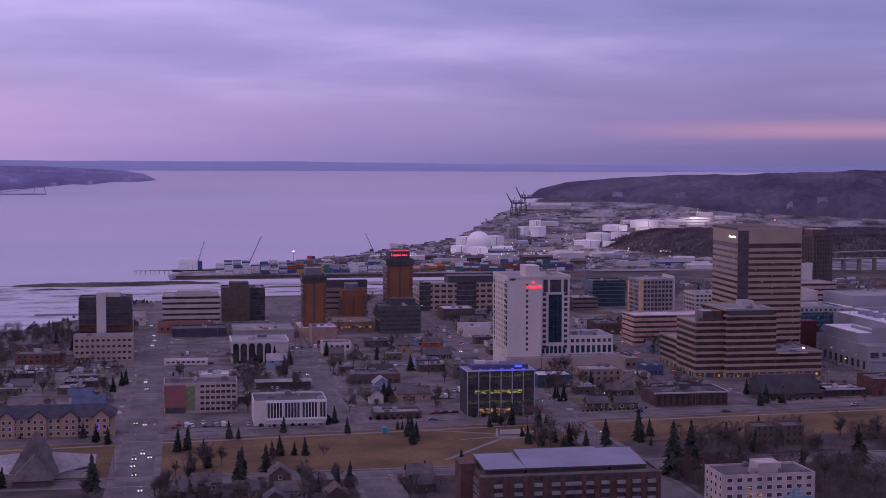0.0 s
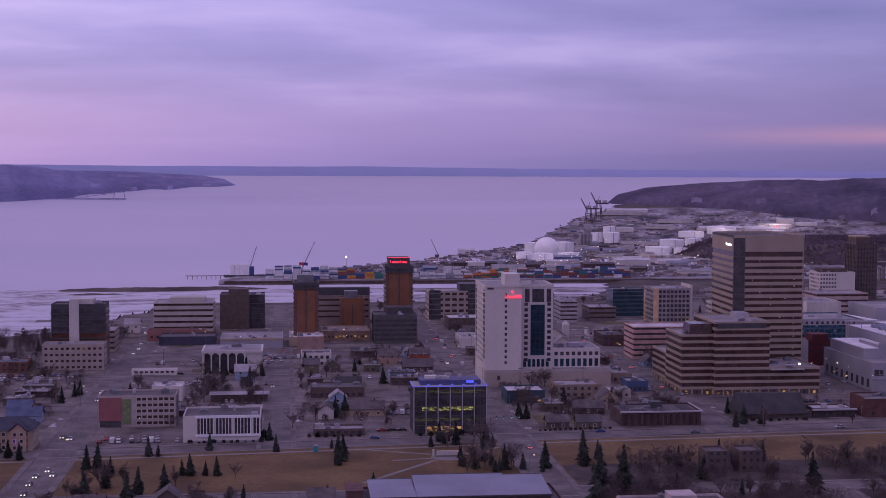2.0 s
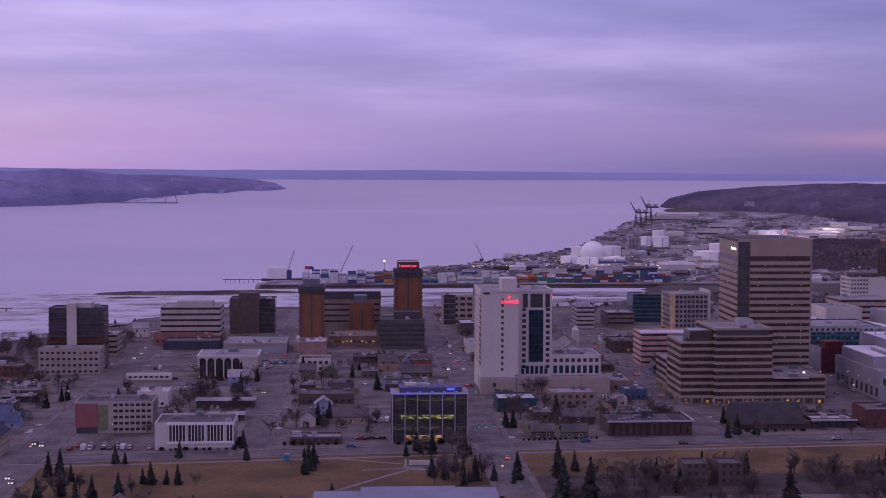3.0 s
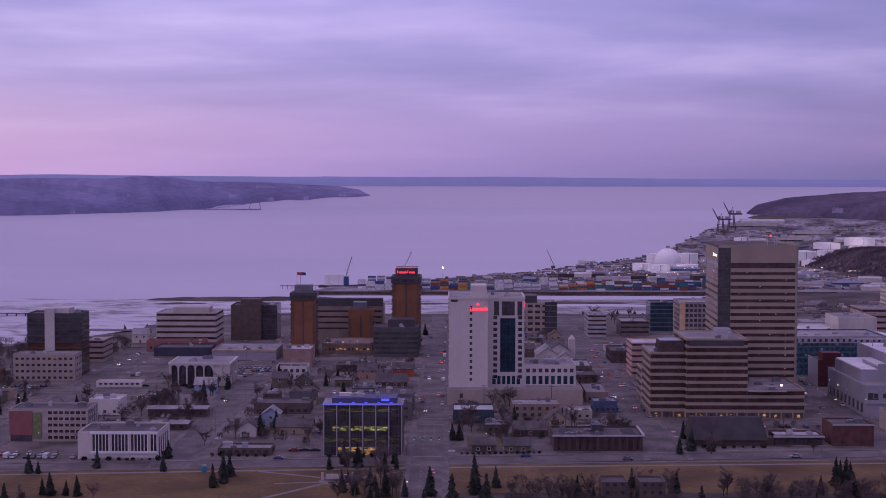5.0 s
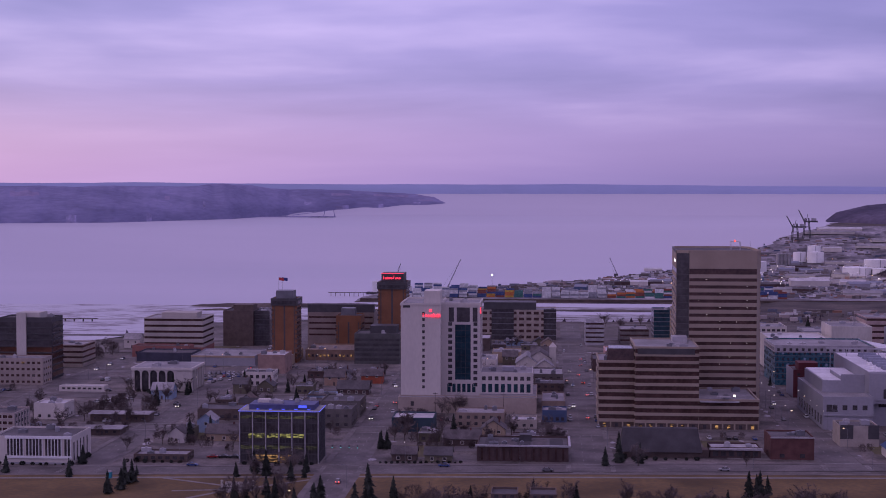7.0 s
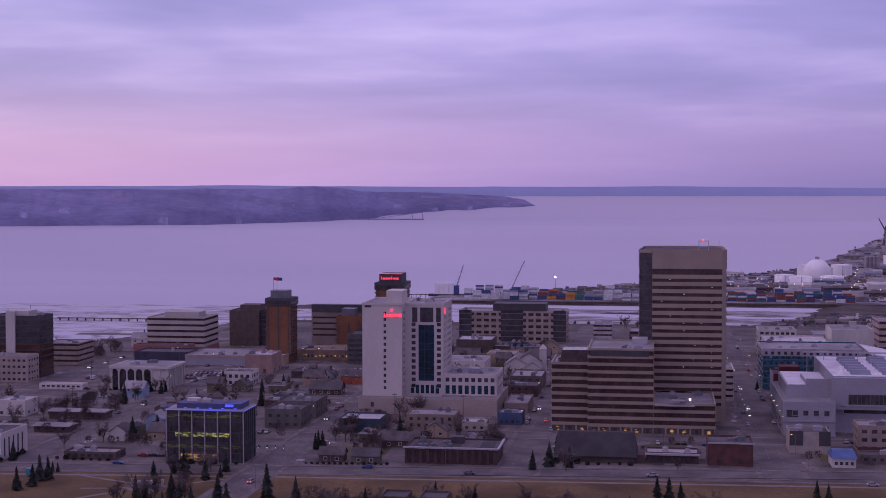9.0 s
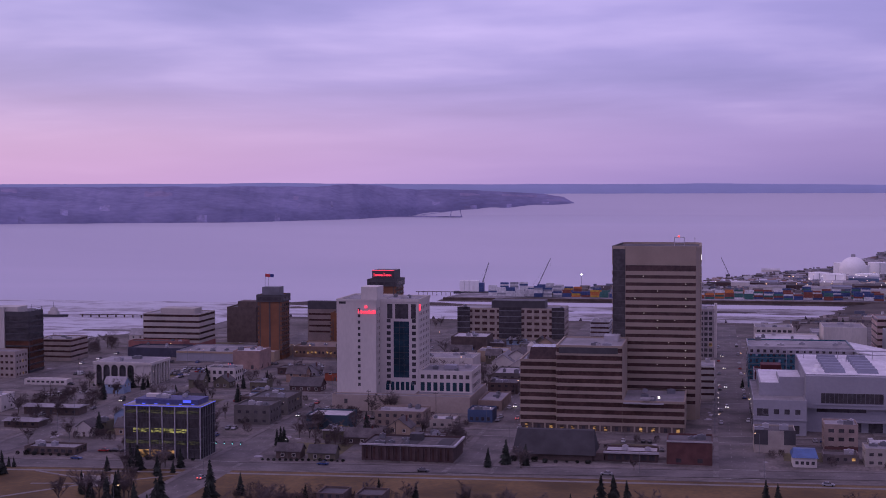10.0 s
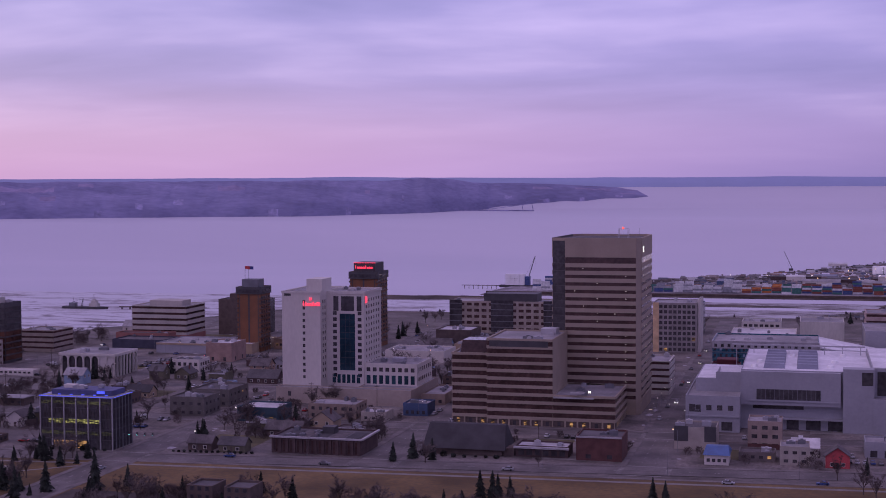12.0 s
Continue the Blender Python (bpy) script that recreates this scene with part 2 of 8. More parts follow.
# backdrop ridge: haze painted as a blue base and a faint blue glow
haze_ridge = surface("hazed farthest ridge", (0.150, 0.142, 0.265), 1.0, vary=0.1, scale=0.001, fine=0.01, spec=0.0)
haze_ridge.node_tree.nodes["Principled BSDF"].inputs["Emission Color"].default_value = (0.092, 0.090, 0.212, 1)
haze_ridge.node_tree.nodes["Principled BSDF"].inputs["Emission Strength"].default_value = 1.0
# east bluff woods: the violet cast is haze put into the colour
headland_woods = surface("hazed headland woods", (0.092, 0.082, 0.128), 1.0, vary=0.25, scale=0.006, fine=0.05, tint=(0.140, 0.120, 0.172), spec=0.05)
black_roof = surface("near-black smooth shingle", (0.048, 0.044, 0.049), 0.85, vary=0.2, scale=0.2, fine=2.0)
# pale cliff of the east bluff, haze again in its violet cast
cliff = surface("pale eroded cliff in violet haze", (0.175, 0.150, 0.215), 1.0, vary=0.25, scale=0.02, fine=0.1, spec=0.0)
teal_wall = surface("blue-green spandrel glass", (0.030, 0.105, 0.150), 0.3, vary=0.25, scale=0.15, fine=0.6, spec=0.5)
deep_teal = surface("deep teal glass", (0.018, 0.045, 0.062), 0.1, vary=0.3, scale=0.12, fine=0.5, spec=0.5)
# roof screen: the wash of the blue roof lights is in its colour
blue_lit_screen = surface("blue-grey roof screen", (0.070, 0.074, 0.185), 0.6, vary=0.2, scale=0.2, fine=1.0)
lit_amber = lit_room("lamplit shopfront", (1.0, 0.52, 0.20), 0.6)
lit_yellow = lit_room("lit office floor", (0.85, 0.78, 0.25), 0.6)
red_neon = lamp_glow("red neon", (1.0, 0.05, 0.10), 1.5)
blue_led = lamp_glow("blue roof light", (0.10, 0.14, 1.0), 0.7)
lamp_white = lamp_glow("white lamp", (1.0, 0.90, 0.78), 2.0)
lamp_warm = lamp_glow("warm lamp", (1.0, 0.62, 0.30), 2.2)
lamp_red = lamp_glow("red lamp", (1.0, 0.08, 0.05), 2.2)
lamp_teal = lamp_glow("green signal lamp", (0.25, 0.95, 0.85), 2.0)
lamp_dim = lamp_glow("dim ceiling lamp", (1.0, 0.88, 0.72), 0.75)


def water_material():
    m = bpy.data.materials.new("silty water with sky colour")
    m.use_nodes = True
    nt = m.node_tree
    b = nt.nodes["Principled BSDF"]
    geo = nt.nodes.new("ShaderNodeNewGeometry")
    n1, n2 = nt.nodes.new("ShaderNodeTexNoise"), nt.nodes.new("ShaderNodeTexNoise")
    mp = nt.nodes.new("ShaderNodeMapping")
    mp.inputs["Scale"].default_value = (0.35, 1.0, 1.0)
    nt.links.new(geo.outputs["Position"], mp.inputs[0])
    for n, s in ((n1, 0.0022), (n2, 0.12)):
        n.inputs["Scale"].default_value, n.inputs["Detail"].default_value = s, 4.0
        nt.links.new(mp.outputs[0], n.inputs[0])
    # pale violet base stands in for the sky that the water would reflect
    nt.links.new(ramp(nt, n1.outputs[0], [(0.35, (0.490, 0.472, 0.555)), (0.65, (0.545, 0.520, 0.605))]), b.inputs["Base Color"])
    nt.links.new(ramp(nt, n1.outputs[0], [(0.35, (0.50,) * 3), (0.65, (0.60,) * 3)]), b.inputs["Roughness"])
    bp = nt.nodes.new("ShaderNodeBump")
    bp.inputs["Strength"].default_value, bp.inputs["Distance"].default_value = 0.15, 0.5
    nt.links.new(n2.outputs[0], bp.inputs["Height"])
    nt.links.new(bp.outputs[0], b.inputs["Normal"])
    return m


def mud_material():
    """Tidal flats: pale ice and wet films, the mirrored sky put into their colour, between dark ribs of silt."""
    m = bpy.data.materials.new("tidal mud, ice and sky sheen")
    m.use_nodes = True
    nt = m.node_tree
    b = nt.nodes["Principled BSDF"]
    geo = nt.nodes.new("ShaderNodeNewGeometry")
    mp = nt.nodes.new("ShaderNodeMapping")
    mp.inputs["Scale"].default_value = (0.50, 1.0, 1.0)
    nt.links.new(geo.outputs["Position"], mp.inputs[0])
    n1, n2 = nt.nodes.new("ShaderNodeTexNoise"), nt.nodes.new("ShaderNodeTexNoise")
    for n, s in ((n1, 0.020), (n2, 0.085)):
        n.inputs["Scale"].default_value, n.inputs["Detail"].default_value, n.inputs["Distortion"].default_value = s, 7.0, 1.6
        nt.links.new(mp.outputs[0], n.inputs[0])
    s = math_node(nt, "ADD", math_node(nt, "MULTIPLY", n1.outputs[0], 0.65), math_node(nt, "MULTIPLY", n2.outputs[0], 0.35))
    # pale end: ice, and sky sheen painted on the wet films
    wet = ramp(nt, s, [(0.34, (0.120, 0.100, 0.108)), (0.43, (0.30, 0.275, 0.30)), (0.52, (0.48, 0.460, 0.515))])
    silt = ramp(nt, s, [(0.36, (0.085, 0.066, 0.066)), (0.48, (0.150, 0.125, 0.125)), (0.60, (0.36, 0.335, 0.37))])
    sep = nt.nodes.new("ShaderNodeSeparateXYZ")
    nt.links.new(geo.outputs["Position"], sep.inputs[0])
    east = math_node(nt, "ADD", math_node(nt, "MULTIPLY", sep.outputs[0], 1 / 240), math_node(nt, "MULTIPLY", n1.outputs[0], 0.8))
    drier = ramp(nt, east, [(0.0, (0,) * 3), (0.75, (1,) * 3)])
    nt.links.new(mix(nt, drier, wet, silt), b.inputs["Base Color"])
    nt.links.new(ramp(nt, s, [(0.40, (0.75,) * 3), (0.54, (0.40,) * 3)]), b.inputs["Roughness"])
    return m


water_mat, mud_mat = water_material(), mud_material()


# ---- mesh helpers ----
class Mesh:
    """Collects corners and faces of one mesh."""

    def __init__(self):
        self.v, self.f, self.m = [], [], []

    def box(self, x0, x1, y0, y1, z0, z1, mi=0):
        b = len(self.v)
        self.v += [(x0, y0, z0), (x1, y0, z0), (x1, y1, z0), (x0, y1, z0), (x0, y0, z1), (x1, y0, z1), (x1, y1, z1), (x0, y1, z1)]
        self.f += [(b, b + 3, b + 2, b + 1), (b + 4, b + 5, b + 6, b + 7), (b, b + 1, b + 5, b + 4), (b + 1, b + 2, b + 6, b + 5), (b + 2, b + 3, b + 7, b + 6), (b + 3, b, b + 4, b + 7)]
        self.m += [mi] * 6
        return self

    def prism(self, poly, z0, z1, mi=0, top=None):
        """An upright prism over a polygon that runs anticlockwise; top: another polygon for the upper end."""
        b, n = len(self.v), len(poly)
        self.v += [(x, y, z0) for x, y in poly] + [(x, y, z1) for x, y in (top or poly)]
        self.f += [tuple(b + i for i in reversed(range(n))), tuple(b + n + i for i in range(n))]
        self.f += [(b + i, b + (i + 1) % n, b + n + (i + 1) % n, b + n + i) for i in range(n)]
        self.m += [mi] * (n + 2)
        return self

    def cyl(self, x, y, z0, z1, r0, r1=None, n=16, mi=0):
        r1 = r0 if r1 is None else r1
        ring = [(math.cos(2 * math.pi * i / n), math.sin(2 * math.pi * i / n)) for i in range(n)]
        return self.prism([(x + r0 * c, y + r0 * s) for c, s in ring], z0, z1, mi, [(x + r1 * c, y + r1 * s) for c, s in ring])

    def bar(self, a, b, r0, r1=None, n=5, mi=0):
        """A round bar from a to b."""
        a, b = Vector(a), Vector(b)
        r1 = r0 if r1 is None else r1
        d = (b - a).normalized()
        s = d.orthogonal().normalized()
        t = d.cross(s)
        k = len(self.v)
        for p, r in ((a, r0), (b, r1)):
            self.v += [tuple(p + r * (math.cos(2 * math.pi * i / n) * s + math.sin(2 * math.pi * i / n) * t)) for i in range(n)]
        self.f += [(k + i, k + (i + 1) % n, k + n + (i + 1) % n, k + n + i) for i in range(n)]
        self.f += [tuple(k + i for i in reversed(range(n))), tuple(k + n + i for i in range(n))]
        self.m += [mi] * (n + 2)
        return self

    def poly(self, pts, mi=0):
        b = len(self.v)
        self.v += [tuple(p) for p in pts]
        self.f.append(tuple(range(b, b + len(pts))))
        self.m.append(mi)
        return self

    def data(self, name, *materials):
        d = bpy.data.meshes.new(name)
        d.from_pydata(self.v, [], self.f)
        for mt in materials:
            d.materials.append(mt)
        if len(materials) > 1:
            d.polygons.foreach_set("material_index", self.m)
        d.update()
        return d


def part(name, mesh, material, parent, label=""):
    mats = material if isinstance(material, tuple) else (material,)
    ob = new(name, mesh.data(name, *mats))
    ob.parent = parent
    return tagged(ob, label=label)


def thing(name, x, y, z, label, category, group="", rz=0.0, kind=""):
    ob = new(name)
    ob.empty_display_size = 0.5
    ob.matrix_basis = pose(x, y, z, 0, 0, rz)
    return tagged(ob, label, category, group, kind)


UNIT = {}


def unit_box(material):
    if material.name not in UNIT:
        UNIT[material.name] = Mesh().box(-0.5, 0.5, -0.5, 0.5, -0.5, 0.5).data("piece", material)
    return UNIT[material.name]


class Face:
    """One upright face of a building: from p to q as seen from outside, left to right."""

    def __init__(self, parent, p, q):
        self.parent, self.p, self.q = parent, Vector((*p, 0)), Vector((*q, 0))
        self.len = (self.q - self.p).length
        self.u = (self.q - self.p) / self.len
        self.n = Vector((self.u.y, -self.u.x, 0))
        self.rot = Matrix((self.u, -self.n, (0, 0, 1))).transposed().to_4x4()

    def slab(self, name, material, s0, s1, z0, z1, proud, depth=0.0, label=""):
        """A flat piece on the face, from -depth to proud."""
        ob = new(name, unit_box(material))
        c = self.p + self.u * (s0 + s1) / 2 + self.n * (proud - depth) / 2
        ob.parent = self.parent
        ob.matrix_basis = Matrix.Translation((c.x, c.y, (z0 + z1) / 2)) @ self.rot @ Matrix.Diagonal((s1 - s0, proud + depth, z1 - z0, 1))
        return tagged(ob, label=label)

    def put(self, name, data, s, z, label="", off=0.0):
        ob = new(name, data)
        c = self.p + self.u * s + self.n * off
        ob.parent = self.parent
        ob.matrix_basis = Matrix.Translation((c.x, c.y, z)) @ self.rot
        return tagged(ob, label=label)

    def grid(self, s0, s1, cols, zs, w, h, frame_mat, glass=None, name="window", skip=0.0, rng=None, lit=0.0):
        """Rows of single windows, evenly spread between s0 and s1."""
        glass = glass or dark_glass
        for z in zs:
            for i in range(cols):
                if rng and skip and rng.random() < skip:
                    continue
                g = lit_amber if rng and rng.random() < lit else glass
                self.put(name, window_mesh(w, h, frame_mat, g), s0 + (i + 0.5) * (s1 - s0) / cols, z)


WINDOWS = {}


def window_mesh(w, h, frame_mat, glass):
    """A window: four frame bars proud of the wall, the pane set back between them, a sill."""
    key = (round(w, 2), round(h, 2), frame_mat.name, glass.name)
    if key not in WINDOWS:
        m, f = Mesh(), min(0.14, w * 0.12)
        rect = lambda a, b, y: [(-a, y, -b), (a, y, -b), (a, y, b), (-a, y, b)]
        m.v = rect(w / 2 + f, h / 2 + f, 0.1) + rect(w / 2 + f, h / 2 + f, -0.12) + rect(w / 2, h / 2, -0.12) + rect(w / 2, h / 2, -0.02)
        for k in (0, 4, 8):
            for i in range(4):
                n = (i + 1) % 4
                m.f.append((k + i, k + n, k + 4 + n, k + 4 + i))
                m.m.append(0)
        m.f.append((12, 13, 14, 15))
        m.m.append(1)
        WINDOWS[key] = m.data("window", frame_mat, glass)
    return WINDOWS[key]


def shell(root, x0, x1, y0, y1, h, wall, roof, z0=0.0, par=0.7, t=0.35, name="wall"):
    """Walls with a parapet, and the roof deck inside it. Returns the south, east, north and west faces."""
    m = Mesh()
    for z in (z0, h):
        m.v += [(x0, y0, z), (x1, y0, z), (x1, y1, z), (x0, y1, z), (x0 + t, y0 + t, z), (x1 - t, y0 + t, z), (x1 - t, y1 - t, z), (x0 + t, y1 - t, z)]
    for i in range(4):
        n = (i + 1) % 4
        m.f += [(i, n, 8 + n, 8 + i), (4 + n, 4 + i, 12 + i, 12 + n), (8 + i, 8 + n, 12 + n, 12 + i), (i, 4 + i, 4 + n, n)]
        m.m += [0] * 4
    part(name, m, wall, root)
    part("roof", Mesh().box(x0 + t, x1 - t, y0 + t, y1 - t, h - par - 0.4, h - par), roof, root)
    return faces(root, x0, x1, y0, y1)


def faces(root, x0, x1, y0, y1):
    return (Face(root, (x0, y0), (x1, y0)), Face(root, (x1, y0), (x1, y1)), Face(root, (x1, y1), (x0, y1)), Face(root, (x0, y1), (x0, y0)))


def roof_units(root, rng, n, x0, x1, y0, y1, z, material=None):
    """Air handlers on a flat roof: a casing on skids, with a fan collar."""
    for _ in range(n + 1 if n else 0):
        w, d, h = rng.uniform(1.2, 4), rng.uniform(1.5, 3), rng.uniform(0.9, 2.0)
        x, y = rng.uniform(x0 + 2, max(x0 + 2.1, x1 - 2)), rng.uniform(y0 + 2, max(y0 + 2.1, y1 - 2))
        m = Mesh().box(x - w / 2, x + w / 2, y - d / 2, y + d / 2, z + 0.15, z + h)
        m.box(x - w / 2, x + w / 2, y - d / 2, y - d / 2 + 0.2, z, z + 0.15).box(x - w / 2, x + w / 2, y + d / 2 - 0.2, y + d / 2, z, z + 0.15)
        m.cyl(x, y, z + h, z + h + 0.35, min(w, d) * 0.3, n=10)
        part("rooftop_unit", m, material or rng.choice((steel, grey_wall, white_mullion)), root)

# ---- the ground, the water and the far shores ----
def smooth(a, b, x):
    t = min(1.0, max(0.0, (x - a) / (b - a)))
    return t * t * (3 - 2 * t)


def bluff(x):
    """How far north the town's plateau reaches at x."""
    return 300 + 90 * smooth(-480, -300, x) + 230 * smooth(-300, -170, x)


def shore(x):
    """The waterline of the lowland below the bluff."""
    return 620 + 460 * smooth(-430, -210, x) + 340 * smooth(180, 440, x) + 30 * math.sin(x * 0.02) + 22 * math.sin(x * 0.051 + 1)


PORT = [(-185, 1440), (-200, 1545), (-60, 1700), (60, 2000), (150, 2250), (290, 2540), (430, 2780), (560, 3020), (690, 3240), (850, 3430), (905, 3640), (2900, 3640), (2900, 1440)]


def inside(poly, x, y):
    hit = False
    for (ax, ay), (bx, by) in zip(poly, poly[1:] + poly[:1]):
        if (ay > y) != (by > y) and x < (bx - ax) * (y - ay) / (by - ay) + ax:
            hit = not hit
    return hit


RIM = ((4000, 0.0283), (4300, 0.0247), (4680, 0.0205), (4790, 0.0125), (4870, 0.0045))


def sea(x, y):
    """Height of the water: level, and lifted towards the rim, where the sheet stands in for the distance beyond it."""
    d = math.hypot(x - 40, y + 540)
    if d < 3500:
        return WATER_Z - 28 * smooth(2000, 3100, d)
    if d < 4000:
        k = (1 - (d - 3500) / 1320) ** 1.5
        return 112 - d * (0.0543 * k + 0.0035 * (1 - k))
    for (da, sa), (db, sb) in zip(RIM, RIM[1:]):
        if d <= db:
            break
    return 112 - d * (sa + (sb - sa) * min(1.0, (d - da) / (db - da)))


def ground_z(x, y):
    b = bluff(x)
    z = -(49.0) * smooth(b, b + 75, y)
    if y > b + 70:
        land = y < shore(x) or inside(PORT, x, y)
        if 1250 < y < 1440 and x > 420:
            land = True
        z = sea(x, y) + (1.5 if land else -4.0)
        # the wooded hill behind the rail yard
        z += (44 * smooth(600 + 0.05 * y, 760 + 0.05 * y, x) * smooth(1750, 1950, y) * (1 - smooth(2400, 2750, y))) if land else 0
    return z + 0.12 * noise.noise((x * 0.02, y * 0.02, 0))


def sheet(name, xs, ys, zf, material):
    nx, ny = len(xs), len(ys)
    d = bpy.data.meshes.new(name)
    v = [(x, y, zf(x, y)) for y in ys for x in xs]
    f = [(j * nx + i, j * nx + i + 1, (j + 1) * nx + i + 1, (j + 1) * nx + i) for j in range(ny - 1) for i in range(nx - 1)]
    d.from_pydata(v, [], f)
    for m in material if isinstance(material, tuple) else (material,):
        d.materials.append(m)
    ob = new(name, d)
    return ob


def steps(a, b, n):
    return [a + (b - a) * i / n for i in range(n + 1)]


def make_ground():
    xs, ys = steps(-1500, 2900, 176), steps(-1100, 4000, 204)
    ob = sheet("ground", xs, ys, ground_z, (earth, scrub, yard))
    nx = len(xs) - 1
    idx = []
    for j in range(len(ys) - 1):
        for i in range(nx):
            x, y = xs[i] + 12, ys[j] + 12
            b = bluff(x)
            low = y > b - 15
            idx.append((2 if (inside(PORT, x, y) and y < 3420 and ground_z(x, y) < sea(x, y) + 6) else 1) if low else 0)
    ob.data.polygons.foreach_set("material_index", idx)
    tagged(ob, "brown-grey winter town ground falling to a low shore", "ground", kind="structure")
    # water: rings of a wide disc, level near by
    d = bpy.data.meshes.new("water")
    rs = [0, 300, 600, 900, 1300, 1800, 2400, 3000, 3500, 3700] + steps(3760, 4680, 22) + steps(4695, 4870, 12)
    n = 144
    v, f = [], []
    for r in rs:
        for k in range(n):
            x, y = 40 + r * math.sin(2 * math.pi * k / n), -540 + r * math.cos(2 * math.pi * k / n)
            v.append((x, y, sea(x, y)))
    for j in range(len(rs) - 1):
        f += [(j * n + k, j * n + (k + 1) % n, (j + 1) * n + (k + 1) % n, (j + 1) * n + k) for k in range(n)]
    d.from_pydata(v, [], [tuple(reversed(q)) for q in f])
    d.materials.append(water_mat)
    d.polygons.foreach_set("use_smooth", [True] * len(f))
    tagged(new("water", d), "calm inlet water reaching the horizon, the sky's pale violet in its colour", "water", kind="structure")
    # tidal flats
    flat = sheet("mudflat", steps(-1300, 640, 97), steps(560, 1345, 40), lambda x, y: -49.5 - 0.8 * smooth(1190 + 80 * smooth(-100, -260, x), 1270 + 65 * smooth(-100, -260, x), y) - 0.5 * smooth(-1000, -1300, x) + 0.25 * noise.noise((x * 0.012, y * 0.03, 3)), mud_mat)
    tagged(flat, "wet tidal mudflat streaked with pale ice and dark silt", "mudflat", kind="structure")


make_ground()


def ridge(name, label, az0, az1, dist, base, top, material, seed, kind="structure", n=160, deep=180, cat="hills"):
    """A strip of far land seen from the town: az in degrees from north, dist, base and top are functions of 0..1 along it."""
    m = Mesh()
    rows = []
    for i in range(n + 1):
        s = i / n
        a = radians(az0 + (az1 - az0) * s)
        d, zb, zt = dist(s), base(s), top(s)
        zt += (zt - zb) * 0.07 * noise.noise((s * 26 + seed, 0, 0)) + (zt - zb) * 0.04 * noise.noise((s * 110 + seed, 4, 0))
        row = []
        for k in (0, 0.12, 0.3, 0.55, 0.8, 1.0):
            dd = d + deep * k
            z = zb + (zt - zb) * (k ** 0.6) + (zt - zb) * 0.10 * noise.noise((s * 60 + seed, k * 5, 1)) * (0 < k < 1)
            row.append((40 + dd * math.sin(a), -540 + dd * math.cos(a), z if k else zb - 6))
        rows.append(row)
    for row in rows:
        m.v += row
    w = len(rows[0])
    for i in range(n):
        for k in range(w - 1):
            m.f.append((i * w + k, (i + 1) * w + k, (i + 1) * w + k + 1, i * w + k + 1))
            m.m.append(0)
    ob = new(name, m.data(name, material))
    ob.data.polygons.foreach_set("use_smooth", [True] * len(m.f))
    return tagged(ob, label, cat, kind=kind)


def lin(*pts):
    """A broken line through (s, value) pairs."""
    def f(s):
        for (a, va), (b, vb) in zip(pts, pts[1:]):
            if s <= b:
                return va + (vb - va) * max(0, s - a) / (b - a)
        return pts[-1][1]
    return f


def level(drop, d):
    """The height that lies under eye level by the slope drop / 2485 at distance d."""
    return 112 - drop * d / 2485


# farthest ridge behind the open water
ridge("far_shore", "low hazy blue shore along the horizon", -46, 46, lambda s: 4862, lambda s: level(11, 4862), lin((0, level(-9, 4862)), (0.20, level(-6, 4862)), (0.33, level(-7, 4862)), (0.42, level(-4, 4862)), (0.52, level(-4, 4862)), (0.60, level(-1, 4862)), (0.72, level(2, 4862)), (1, level(-3, 4862))), haze_ridge, 3, deep=30, n=300)


def on_sea(d, az):
    return sea(40 + d * math.sin(radians(az)), -540 + d * math.cos(radians(az)))


# the headland across the inlet, to the west: a wooded bluff that runs out into a long low point
W0, W1 = -46.0, -3.7


def west(az):
    return (az - W0) / (W1 - W0)


WEST = lin((0, 4260), (west(-17), 4270), (west(-12.5), 4450), (west(-10), 4690), (west(-7.2), 4752), (1, 4792))
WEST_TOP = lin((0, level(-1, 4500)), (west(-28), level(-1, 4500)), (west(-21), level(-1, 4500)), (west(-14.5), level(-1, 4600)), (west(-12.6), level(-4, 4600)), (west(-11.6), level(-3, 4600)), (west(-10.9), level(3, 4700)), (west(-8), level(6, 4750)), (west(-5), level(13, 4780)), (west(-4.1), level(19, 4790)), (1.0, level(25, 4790)))


